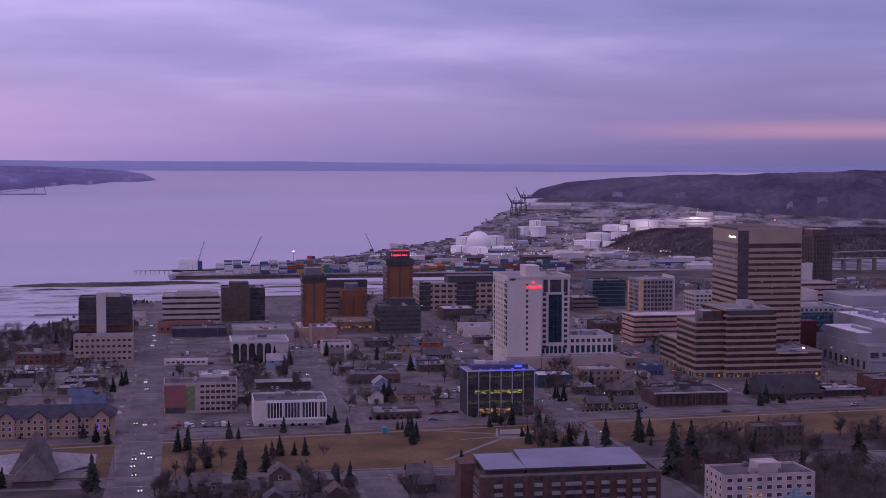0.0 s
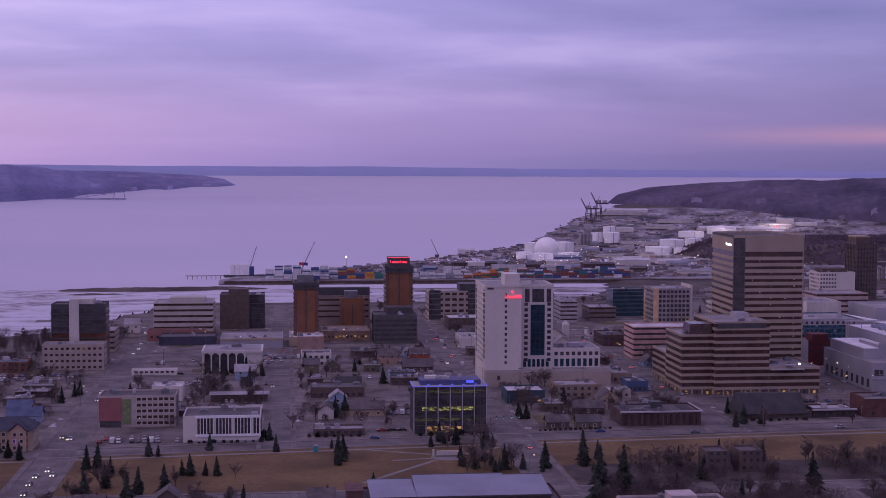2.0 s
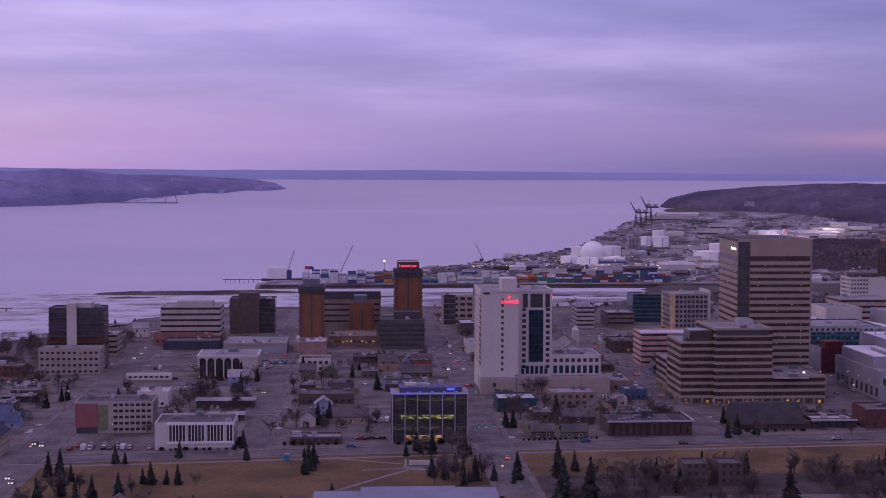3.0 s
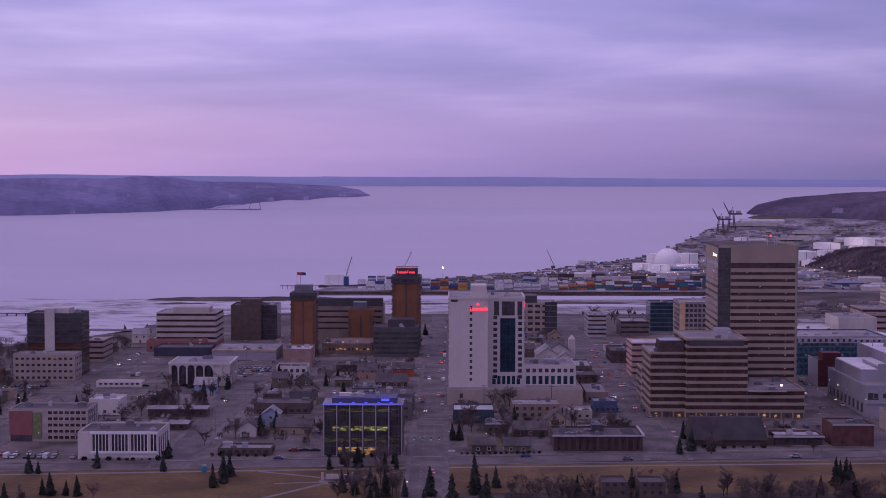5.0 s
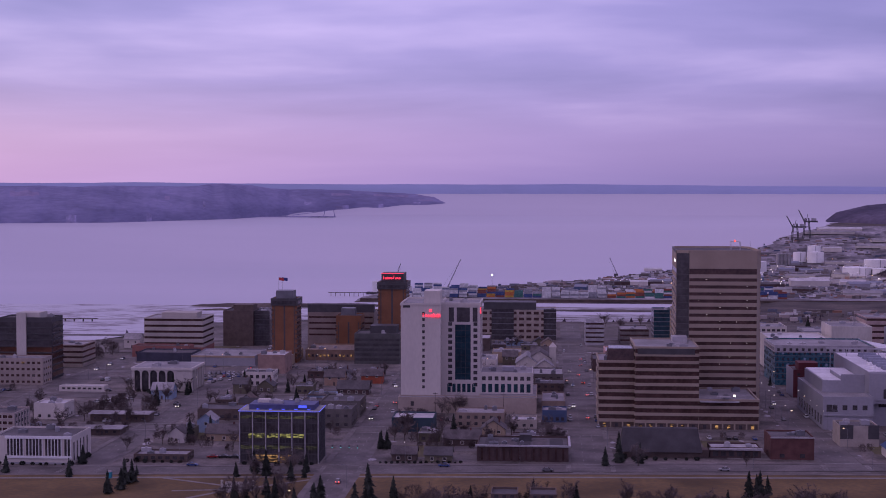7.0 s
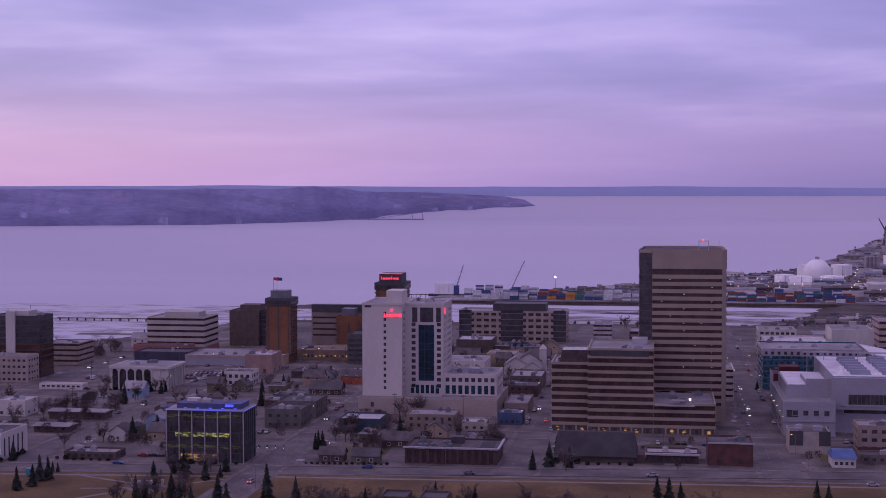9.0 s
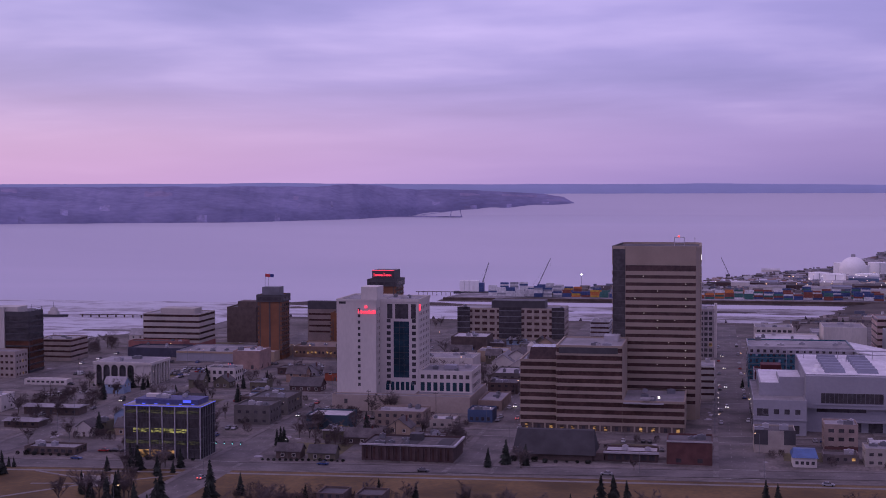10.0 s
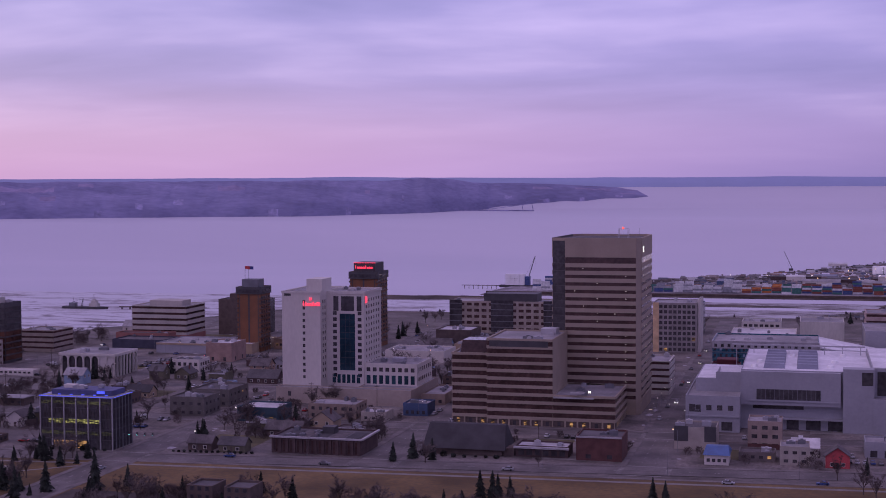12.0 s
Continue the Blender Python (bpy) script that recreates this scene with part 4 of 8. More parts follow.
# ---- the dark glass office with blue roof lights ----
def glass_office():
    T = thing("glass_office", 0, 0, 0, "five-storey dark glass office with blue roof lights", "office building")
    x0, x1, y0, y1, h = -42.9, -10.2, 10.0, 27.0, 21.3
    part("wall", Mesh().box(x0 + 0.4, x1 - 0.4, y0 + 0.4, y1 - 0.4, 0.3, h - 0.3), dark_glass, T)
    part("roof", Mesh().box(x0, x1, y0, y1, h - 0.3, h), grey_roof, T)
    part("base_slab", Mesh().box(x0 - 0.5, x1 + 0.5, y0 - 0.5, y1 + 0.5, 0, 0.35), concrete, T)
    fs = faces(T, x0 + 0.4, x1 - 0.4, y0 + 0.4, y1 - 0.4)
    for f in fs[:2] + fs[3:]:
        n = 6
        for i in range(n + 1):
            s = i * f.len / n
            f.slab("fin", white_mullion if f is fs[0] else steel, s - 0.2, s + 0.2, 0.3, h - 0.3, 0.5 if f is fs[0] else 0.2)
        for k in range(1, 6):
            f.slab("floor_band", dark_steel, 0, f.len, k * 4.15 - 0.2, k * 4.15 + 0.2, 0.1)
        for i in range(n * 4):
            if i % 4:
                f.slab("mullion", dark_steel, i * f.len / n / 4 - 0.05, i * f.len / n / 4 + 0.05, 0.3, h - 0.3, 0.12)
    f = fs[0]
    q = f.len / 6
    for i in range(6):
        if i in (1, 2, 3, 4):
            f.slab("lit_window", lit_yellow, i * q + 0.5 - (2.2 if i == 1 else 0), i * q + q - 0.5, 10.6, 12.2, 0.07, 0, "lit office window")
        if i in (1, 2, 3):
            f.slab("lit_window", lit_amber, i * q + 0.5, i * q + q - 0.4, 0.6, 3.6, 0.07, 0, "lamplit lobby window")
        f.slab("lit_window", lit_room("dim lit office", (0.8, 0.75, 0.35), 0.09), i * q + 0.4, i * q + q - 0.4, 18.3, 19.5, 0.07)
        f.slab("lit_window", MATS["dim lit office"], i * q + 0.4, i * q + q - 0.4, 6.0, 7.4, 0.07)
    for a in fs[:2] + fs[3:]:
        a.slab("light_strip", blue_led, -0.5, a.len + 0.5, h - 0.10, h + 0.06, 0.52, -0.4, "glowing blue light strip")
    for k in range(5):
        part("roof_lamp", Mesh().box(x0 + 6.5 + k * 5.2, x0 + 7.7 + k * 5.2, y0 + 3.6, y0 + 3.9, h + 0.1, h + 0.4), blue_led, T, "small blue roof lamp")
    part("roof_screen", Mesh().box(x0 + 3.5, x1 - 2.5, y0 + 4, y1 - 1.5, h, h + 2.1), blue_lit_screen, T, "blue-grey roof screen")
    part("sign_shape", Mesh().box(x1 - 9, x1 - 5.6, y0 + 3.7, y0 + 3.95, h + 0.9, h + 1.9), blue_led, T, "glowing blue sign shape")
    part("rooftop_unit", Mesh().box(x0 + 6, x0 + 11, y0 + 9, y0 + 12, h + 2.1, h + 3.4), white_wall, T, "white rooftop unit")
    roof_units(T, random.Random(2), 3, x0 + 10, x1 - 5, y0 + 6, y1 - 4, h + 2.1)


glass_office()


# ---- further buildings of the town ----
def simple_block(name, label, x0, x1, y0, y1, h, wall, roof=None, cat="building", seed=0, units=2, group=""):
    T = thing(name, x0, y0, 0, label, cat, group)
    w, d = x1 - x0, y1 - y0
    fs = shell(T, 0, w, 0, d, h, wall, roof or grey_roof)
    if units:
        roof_units(T, random.Random(seed + int(x0 * 7)), units, 0, w, 0, d, h - 0.7)
    return T, fs, w, d


def floors(h, n, base=1.9):
    """Heights of the window rows of n floors in a wall h high."""
    return [base + i * (h - 1.0) / n for i in range(n)]


def grid_building(name, label, x0, x1, y0, y1, h, wall, n_floors, cols, ww, wh, roof=None, cat="building", side_cols=None, lit=0.03, glass=None, units=2):
    T, fs, w, d = simple_block(name, label, x0, x1, y0, y1, h, wall, roof, cat, units=units)
    rng = random.Random(int(x0 * 13 + y0))
    zs = floors(h, n_floors)
    fs[0].grid(0.6, w - 0.6, cols, zs, ww, wh, wall, glass, rng=rng, lit=lit)
    f = fs[1] if x0 < 20 else fs[3]
    for f in ((fs[1], fs[3]) if -60 < x0 < 60 else (f,)):
        f.grid(0.6, d - 0.6, side_cols or max(1, int(cols * d / w)), zs, ww, wh, wall, glass, rng=rng, lit=lit)
    return T, fs, w, d


def ribbon_building(name, label, x0, x1, y0, y1, h, wall, n_floors, glass=None, roof=None, cat="office building", base=0.8, units=2):
    T, fs, w, d = simple_block(name, label, x0, x1, y0, y1, h, wall, roof, cat, units=units)
    fh = (h - base) / n_floors
    for f in fs[:2] + fs[3:]:
        banded(f, [base + fh * (i + 0.45) for i in range(n_floors)], fh * 0.38, fh * 0.62, wall, glass or brown_glass)
        f.slab("spandrel", wall, 0, f.len, base + fh * (n_floors - 0.17), h, 0.35)
    return T, fs, w, d


def rust_tower(name, label, x0, x1, y0, y1, h, crown=True, seed=1):
    """A rust-panelled hotel tower: two panel fields with a dark joint, balconies at the corners, a dark crown."""
    T = thing(name, x0, y0, 0, label, "hotel", "rust-brown hotel towers")
    w, d = x1 - x0, y1 - y0
    fs = shell(T, 0, w, 0, d, h, rust_wall, tar_roof)
    S, E, N, W = fs
    S.slab("joint", dark_steel, w * 0.47, w * 0.53, 0.5, h - 4.5, 0.12)
    for s in (0.10, 0.90):
        S.slab("joint", brown_wall, w * s - 0.35, w * s + 0.35, 0.5, h - 4.5, 0.1)
    n = max(3, int((h - 6) / 3.0))
    for f in (E, W):
        for i in range(n):
            z = 3.5 + i * 3.0
            for q in range(4):
                s = (q + 0.5) * d / 4
                f.slab("window", dark_glass, s - d / 11, s + d / 11, z, z + 1.6, 0.08)
            f.slab("floor_ledge", brown_wall, 0, d, z - 0.5, z - 0.2, 0.45)
    for i in range(n):
        z = 3.5 + i * 3.0
        for s0, s1 in ((-0.5, 0.9), (w - 0.9, w + 0.5)):
            S.slab("balcony", brown_wall, s0, s1, z - 0.5, z + 0.55, 0.55)
    if crown:
        for f in fs:
            f.slab("crown_band", dark_steel, -0.6, f.len + 0.6, h - 4.4, h + 0.2, 0.7, 0)
            f.slab("crown_glass", dark_glass, 0.4, f.len - 0.4, h - 3.6, h - 1.4, 0.78)
    return T


def long_hall(label, x0, x1, y0, y1, h):
    """A long low building with a shallow pale roof that overhangs."""
    T = thing("long_hall", x0, y0, 0, label, "hall", "long halls")
    w, d = x1 - x0, y1 - y0
    part("wall", Mesh().box(0, w, 0, d, 0, h - 0.3), brown_wall, T)
    part("roof", Mesh().prism([(-0.8, -1.2), (w + 0.8, -1.2), (w + 0.8, d + 1.2), (-0.8, d + 1.2)], h - 0.3, h + 0.5, 0, [(-0.6, d / 2 - 0.3), (w + 0.6, d / 2 - 0.3), (w + 0.6, d / 2 + 0.3), (-0.6, d / 2 + 0.3)]), grey_roof, T)
    f = Face(T, (0, 0), (w, 0))
    f.grid(0.5, w - 0.5, max(3, int(w / 4)), [1.8], 1.5, 1.1, brown_wall)
    f.slab("door", dark_steel, w * 0.5 - 0.5, w * 0.5 + 0.5, 0.1, 2.2, 0.08)


def town():
    T = rust_tower("hotel_block", "rust-brown hotel tower with a dark crown and flags", -92.6, -76.8, 330, 346, 40.8)
    part("penthouse", Mesh().box(2.0, 13, 3, 13, 40, 45.6), steel, T)
    for i, c in enumerate((surface("flag red", (0.45, 0.05, 0.06)), surface("flag dark blue", (0.04, 0.05, 0.2)))):
        part("flagpole", Mesh().bar((3.5 + 2.2 * i, 5, 45.5), (3.5 + 2.2 * i, 5, 54), 0.1), steel, T)
        m = Mesh()
        for k in range(6):
            m.poly([(3.6 + 2.2 * i + k * 0.55, 5 + 0.2 * math.sin(k * 1.3), 52.0 - 0.06 * k), (4.15 + 2.2 * i + k * 0.55, 5 + 0.2 * math.sin(k * 1.3 + 1.3), 51.94 - 0.06 * k), (4.15 + 2.2 * i + k * 0.55, 5 + 0.2 * math.sin(k * 1.3 + 1.3), 53.84 - 0.06 * k), (3.6 + 2.2 * i + k * 0.55, 5 + 0.2 * math.sin(k * 1.3), 53.9 - 0.06 * k)])
        part("flag", m, c, T)
    T = rust_tower("hotel_block", "tall rust-brown hotel tower with a red roof sign", -29.6, -11.2, 366, 388, 48.8)
    part("sign_box", Mesh().box(2.0, 16.6, 2, 20, 48.2, 54.6), dark_steel, T, "dark roof box")
    part("neon_tube", Mesh().box(1.9, 16.8, 1.6, 1.8, 54.5, 54.8), red_neon, T, "red neon line")
    f = Face(T, (2.0, 2), (16.6, 2))
    s = 1.2
    for k, w in enumerate((1.3, 0.7, 0.7, 0.4, 0.7, 0.7, 0, 1.3, 0.8, 0.8, 0.8)):
        if w:
            f.slab("sign_letter", red_neon, s, s + 0.3, 50.9, 53.0 if k in (0, 7) else 52.2, 0.3, -0.1, "glowing red neon stroke")
            f.slab("sign_letter", red_neon, s + w - 0.2, s + w + 0.1, 50.9, 52.0, 0.3, -0.1, "glowing red neon stroke")
        s += w + 0.32
    T = rust_tower("hotel_block", "lower rust-brown hotel wing with a grey penthouse", -60, -43.3, 384, 402, 25.4, crown=False)
    part("penthouse", Mesh().box(3, 12, 3, 12, 24.7, 30.0), steel, T)
    # annexe: orange lamplight is mixed into the tan of wall and roof
    T, fs, w, d = simple_block("hotel_annexe", "low lamplit tan hotel annexe", -74, -42, 345, 380, 7.0, surface("lamp-tinted tan wall", (0.25, 0.165, 0.115)), surface("lamp-tinted tan roof", (0.23, 0.18, 0.15)), "hotel")
    fs[0].grid(1, 31, 12, [3.2], 1.3, 1.5, MATS["lamp-tinted tan wall"], rng=random.Random(1), lit=0.6)
    T, fs, w, d = simple_block("parking_deck", "long grey concrete building behind the hotel", -84, -38, 412, 440, 25.0, surface("brownish concrete", (0.235, 0.185, 0.165), 0.85, vary=0.15, scale=0.1, fine=1.0), tar_roof)
    for z in (9, 13, 17, 21):
        fs[0].slab("window_ribbon", brown_glass, 1, w - 1, z, z + 1.2, 0.08)
    fs[0].slab("roof_screen", dark_steel, 0, w, 25, 30.5, 0.0, 6)
    # dark glass block in front of the sign tower
    T, fs, w, d = simple_block("dark_office", "dark green-grey glass office with stepped top", -40, -11.5, 328, 352, 19.4, surface("dull green-grey panel", (0.085, 0.085, 0.082), 0.5, vary=0.25), tar_roof, "office building")
    for f in fs[:2] + fs[3:]:
        for k in range(1, 6):
            f.slab("window_ribbon", dark_glass, 0.4, f.len - 0.4, k * 3.1 - 0.9, k * 3.1 + 0.7, 0.1)
        for i in range(1, int(f.len / 3)):
            f.slab("mullion", dark_steel, i * 3 - 0.07, i * 3 + 0.07, 0.5, 19.0, 0.16)
    part("penthouse", Mesh().box(9, 26, 8, 22, 18.6, 23.4), dark_steel, T)
    # the banded white office on its pink base
    T, fs, w, d = ribbon_building("white_office", "white office with dark window bands above a pink base", -187, -147.5, 372, 402, 24.2, surface("greyed white panel", (0.43, 0.385, 0.35), 0.75, vary=0.1, scale=0.1, fine=1.0), 5, base=4.6, units=1)
    for f in fs[:2] + fs[3:]:
        f.slab("base_wall", pink_wall, -0.2, f.len + 0.2, 0, 4.6, 0.45)
        f.grid(1, f.len - 1, int(f.len / 4), [2.6], 1.2, 1.5, pink_wall)
    part("penthouse", Mesh().box(10, 34, 6, 20, 23.5, 27.2), MATS["greyed white panel"], T)
    T, fs, w, d = simple_block("pink_shop", "low salmon pink shop in front of the banded office", -190, -152, 354, 366, 7.6, pink_wall, tar_roof, "shop", units=1)
    fs[0].grid(1, w - 1, 9, [3.0], 1.6, 1.6, pink_wall)
    fs[1].grid(1, d - 1, 3, [3.0], 1.6, 1.6, pink_wall)
    T, fs, w, d = simple_block("low_store", "low dark blue store beside a parking lot", -180, -144, 330, 352, 6.0, surface("dark navy wall", (0.055, 0.055, 0.085), 0.8), tar_roof, "shop")
    # dark brown office
    T, fs, w, d = simple_block("brown_office", "dark brown windowless office block", -145, -124, 420, 446, 25.0, brown_wall, tar_roof, "office building")
    part("penthouse", Mesh().box(6, 20, 6, 20, 24, 28.5), brown_wall, T)
    T, fs, w, d = simple_block("dark_annexe", "dark glass annexe of the brown office", -124, -113, 424, 446, 24.6, dark_glass, tar_roof, "office building")
    for k in range(1, 7):
        fs[0].slab("floor_band", dark_steel, 0, w, k * 3.6, k * 3.6 + 0.6, 0.15)
    # market with a pale roof
    T, fs, w, d = simple_block("market_hall", "low market hall with a pale roof", -140, -100, 312, 350, 6.6, grey_wall, grey_roof, "shop", units=4)
    fs[0].slab("fascia", tan_wall, 0, w, 5.4, 6.6, 0.3)
    T, fs, w, d = simple_block("market_hall", "long low hall with a pale pitched roof", -96, -78, 318, 360, 6.5, tan_wall, white_roof, "shop", units=1)
    grid_building("pink_box", "small pinkish brick building with a white roof", -91, -74.5, 278, 300, 11.5, surface("pinkish brick", (0.33, 0.22, 0.19)), 1, 2, 1.6, 2.2, white_roof, "building")
    grid_building("white_house_block", "white two-storey building with dark window bays", -89, -71.5, 226, 240, 8.2, white_wall, 2, 5, 1.8, 1.9, tar_roof, "building")
    # left office tower: dark glass, white centre shaft, copper glass low down
    T, fs, w, d = simple_block("shaft_office", "dark office tower with a white shaft and copper glass", -234, -203, 242, 260, 36.2, dark_steel, tar_roof, "office building", units=1)
    for f in fs[:2] + fs[3:]:
        for k in range(9):
            z = 2.0 + k * 3.6
            f.slab("window_ribbon", copper_glass if k < 5 else dark_glass, 0.3, f.len - 0.3, z, z + 2.6, 0.1)
            f.slab("floor_band", dark_steel, 0, f.len, z - 0.6, z, 0.4)
    fs[0].slab("shaft", offwhite, 10.4, 16.0, 0, 38.8, 1.2, 0.3, "pale concrete shaft")
    part("penthouse", Mesh().box(10.5, 24, 0.5, 12, 35, 39), offwhite, T)
    ribbon_building("banded_office", "low beige office with dark window bands", -228, -205, 300, 324, 14.0, surface("dull beige precast", (0.31, 0.255, 0.225), 0.85, vary=0.12), 4)
    grid_building("red_brown_lodge", "low red-brown lodge with a blue-grey roof", -268, -243, 214, 230, 6.5, surface("red-brown siding", (0.17, 0.085, 0.066), 0.85, vary=0.2), 2, 7, 1.4, 1.2, surface("dull teal roof", (0.10, 0.13, 0.15), 0.8), "lodge")
    grid_building("apartment_block", "dull tan four-storey apartment block with small windows", -236, -201.5, 222, 237, 15.2, surface("dull tan stucco", (0.36, 0.30, 0.27), 0.85, vary=0.12), 4, 11, 1.7, 1.3, grey_roof, "apartments", 4, 0.06, glass=brown_glass)
    T, fs, w, d = simple_block("long_shed", "long low white office trailer in a parking lot", -183.5, -158.5, 198, 205, 3.4, white_wall, white_roof, "trailer", units=0)
    fs[0].grid(1, w - 1, 8, [2.0], 1.8, 1.0, white_wall)
    grid_building("white_box", "small white flat-roofed building", -164, -149, 108, 122, 8.0, white_wall, 1, 3, 1.4, 1.4, white_roof)
    # white block with red and green panels
    T, fs, w, d = simple_block("panel_block", "pinkish grey five-storey block with faded red and green panels", -181, -147, 40, 58, 14.4, surface("pinkish grey stucco", (0.385, 0.325, 0.305), 0.85, vary=0.12), tar_roof, "apartments", units=3)
    fs[0].grid(16.5, 33.5, 7, floors(14.4, 5, 2.0), 1.9, 1.35, offwhite, glass=brown_glass, rng=random.Random(4), lit=0.04)
    fs[0].slab("panel", red_panel, 0.2, 10.2, 3.0, 13.4, 0.2, 0, "faded red panel")
    fs[0].slab("panel", green_panel, 10.4, 14.2, 1.6, 12.8, 0.35, 0, "faded green panel")
    fs[0].slab("entrance", dark_glass, 0.6, 10, 0.3, 2.9, 0.1)
    fs[1].grid(1, 17, 5, floors(14.4, 5, 2.0), 1.6, 1.35, offwhite)
    for k in range(6):
        fs[0].slab("panel", surface("dull yellow panel", (0.24, 0.22, 0.08)), 11.0 + (k % 2) * 1.5, 12.2 + (k % 2) * 1.5, 2.4 + k * 1.7, 3.6 + k * 1.7, 0.4)
    for i in range(5):
        fs[1].slab("drainpipe", steel, 1 + i * 3.4, 1.15 + i * 3.4, 0.2, 13.8, 0.2)
    # white bank with tall dark slots
    bright_panel = surface("bright white panel", (0.74, 0.73, 0.75), 0.6, vary=0.06, scale=0.1, fine=1.0)
    T, fs, w, d = simple_block("slot_bank", "white low bank with three groups of tall dark slots", -141.1, -108.6, 1.6, 25, 11.5, white_wall, tar_roof, "bank", units=3)
    for g, q in ((6.0, 5), (13.8, 5), (21.6, 5), (29.5, 2)):
        for i in range(q):
            fs[0].slab("slot_window", dark_glass, g + i * 1.36, g + i * 1.36 + 1.05, 3.7, 10.4, 0.06)
            fs[0].slab("fin", bright_panel, g + i * 1.36 + 1.06, g + i * 1.36 + 1.30, 3.5, 10.5, 0.4)
    fs[0].slab("fascia", bright_panel, 5.2, w, 10.5, 11.6, 0.5)
    fs[0].slab("sill", bright_panel, 5.2, w, 2.7, 3.5, 0.5)
    fs[0].slab("plinth", grey_wall, 5.2, w, 0, 1.0, 0.2)
    for i in range(5):
        fs[1].slab("slot_window", dark_glass, 2 + i * 4, 3 + i * 4, 1.6, 9.0, 0.1)
    # arcaded white bank
    arcaded_bank()
    grid_building("lodge", "low dark brown lodge with a flat roof", -85.5, -58.5, 112, 130, 5.6, brown_wall, 1, 8, 2.0, 1.5, tar_roof)
    long_hall("long low hall with a pale metal roof beside the bank", -135, -107, 104, 113, 4.2)
    long_hall("low brown hall with a pale roof behind the white bank", -126, -109.5, 68, 77, 3.4)
    grid_building("corner_lodge", "low brown lodge on the avenue with a flat roof", -86, -64, 10, 21, 3.4, brown_wall, 1, 7, 1.8, 1.3, grey_roof)
    T, fs, w, d = grid_building("red_annexe", "grey block with a dark red end and penthouse", 200 + 10, 224, 205, 226, 15.0, surface("dark red panel", (0.105, 0.024, 0.030)), 4, 3, 1.6, 1.3, tar_roof)[:4]
    fs[3].slab("side_wall", grey_wall, 0, d, 0, 15.0, 0.2)
    fs[3].grid(1, d - 1, 4, [3.0, 6.4, 9.8], 1.6, 1.2, grey_wall)
    part("penthouse", Mesh().box(3, 13, 2, 12, 14, 18.4), MATS["dark red panel"], T)
    ribbon_building("street_office", "narrow pale banded office beside the street", 170, 190, 206, 232, 17.0, offwhite, 5)
    grid_building("dark_two_storey", "dark grey two-storey building beside the street", -26, -9, 94, 112, 9.0, surface("dark grey plaster", (0.13, 0.115, 0.11)), 2, 4, 1.6, 1.3, tar_roof)
    grid_building("dark_two_storey", "dark grey low building behind a lot", -28, -9, 122, 146, 8.5, surface("dark grey plaster", (0.13, 0.115, 0.11)), 2, 4, 1.6, 1.3, tar_roof)
    grid_building("green_shop", "dark green shop with a pale flat roof", 10.5, 29.5, 86, 104, 6.8, surface("dark green wall", (0.040, 0.070, 0.092)), 1, 4, 1.8, 1.4, white_roof, "shop", units=0)
    grid_building("tan_row", "low tan building with white-trimmed windows", 38.5, 61, 101, 118, 7.0, surface("dull tan plaster", (0.255, 0.195, 0.160), 0.85, vary=0.15), 2, 6, 1.5, 1.5, grey_roof)
    grid_building("blue_shop", "bright blue shop with a grey roof", 78.5, 90.0, 117, 130, 6.0, blue_wall, 1, 4, 1.4, 1.6, grey_roof, "shop", units=1)
    grid_building("small_shop", "small low shop with a pale roof", 64.5, 76, 98, 110, 4.6, surface("greyed tan plaster", (0.36, 0.315, 0.28), 0.85, vary=0.12), 1, 3, 1.4, 1.2, white_roof, "shop", units=1)
    grid_building("tan_stores", "low dull tan row of stores beside the hotel podium", 78, 89.5, 150, 182, 5.4, surface("dull tan plaster", (0.255, 0.195, 0.160)), 1, 3, 1.6, 1.5, grey_roof, "shop")
    grid_building("brown_stores", "low brown stores along the street", 74, 89.5, 206, 226, 6.2, brown_wall, 2, 4, 1.4, 1.2, tar_roof, "shop")
    grid_building("grey_stores", "grey two-storey stores along the street", 72, 89.5, 234, 262, 7.6, surface("dark grey plaster", (0.13, 0.115, 0.11)), 2, 4, 1.6, 1.3, grey_roof, "shop")
    grid_building("brick_stores", "dark brick stores along the street", 108, 124, 302, 330, 7.8, brown_brick, 2, 4, 1.5, 1.3, tar_roof, "shop")
    # pilastered brick building on the avenue
    T, fs, w, d = simple_block("brick_office", "long low dark brick office with pilasters", 52.4, 89.4, 21.5, 43, 6.9, brown_brick, tar_roof, "office building", units=5)
    fs[0].slab("eave_band", white_mullion, -0.6, w + 0.6, 6.3, 6.95, 0.9, 0, "pale eaves band")
    fs[1].slab("eave_band", white_mullion, -0.6, d + 0.6, 6.3, 6.95, 0.9)
    for i in range(13):
        s = 0.6 + i * (w - 1.2) / 12
        fs[0].slab("pilaster", brown_brick, s - 0.45, s + 0.45, 0, 6.3, 0.5)
        if i < 12:
            fs[0].slab("window", brown_glass, s + 1.1, s + (w - 1.2) / 12 - 1.1, 0.8, 5.4, 0.08)
    for i in range(5):
        part("roof_panel", Mesh().box(3 + i * 6.6, 8.4 + i * 6.6, 3, 17, 6.25, 6.4), black_roof if i % 2 == 0 else shingle, T)
    part("stair_head", Mesh().box(17, 22, 12, 17, 6.2, 9.0), dark_steel, T)
    # dark steep-roofed building
    T = thing("barn_roofed_hall", 111, 32, 0, "low hall under a huge dark shingle roof", "hall")
    part("wall", Mesh().box(1.5, 31.5, 1.5, 17, 0, 3.2), brown_wall, T)
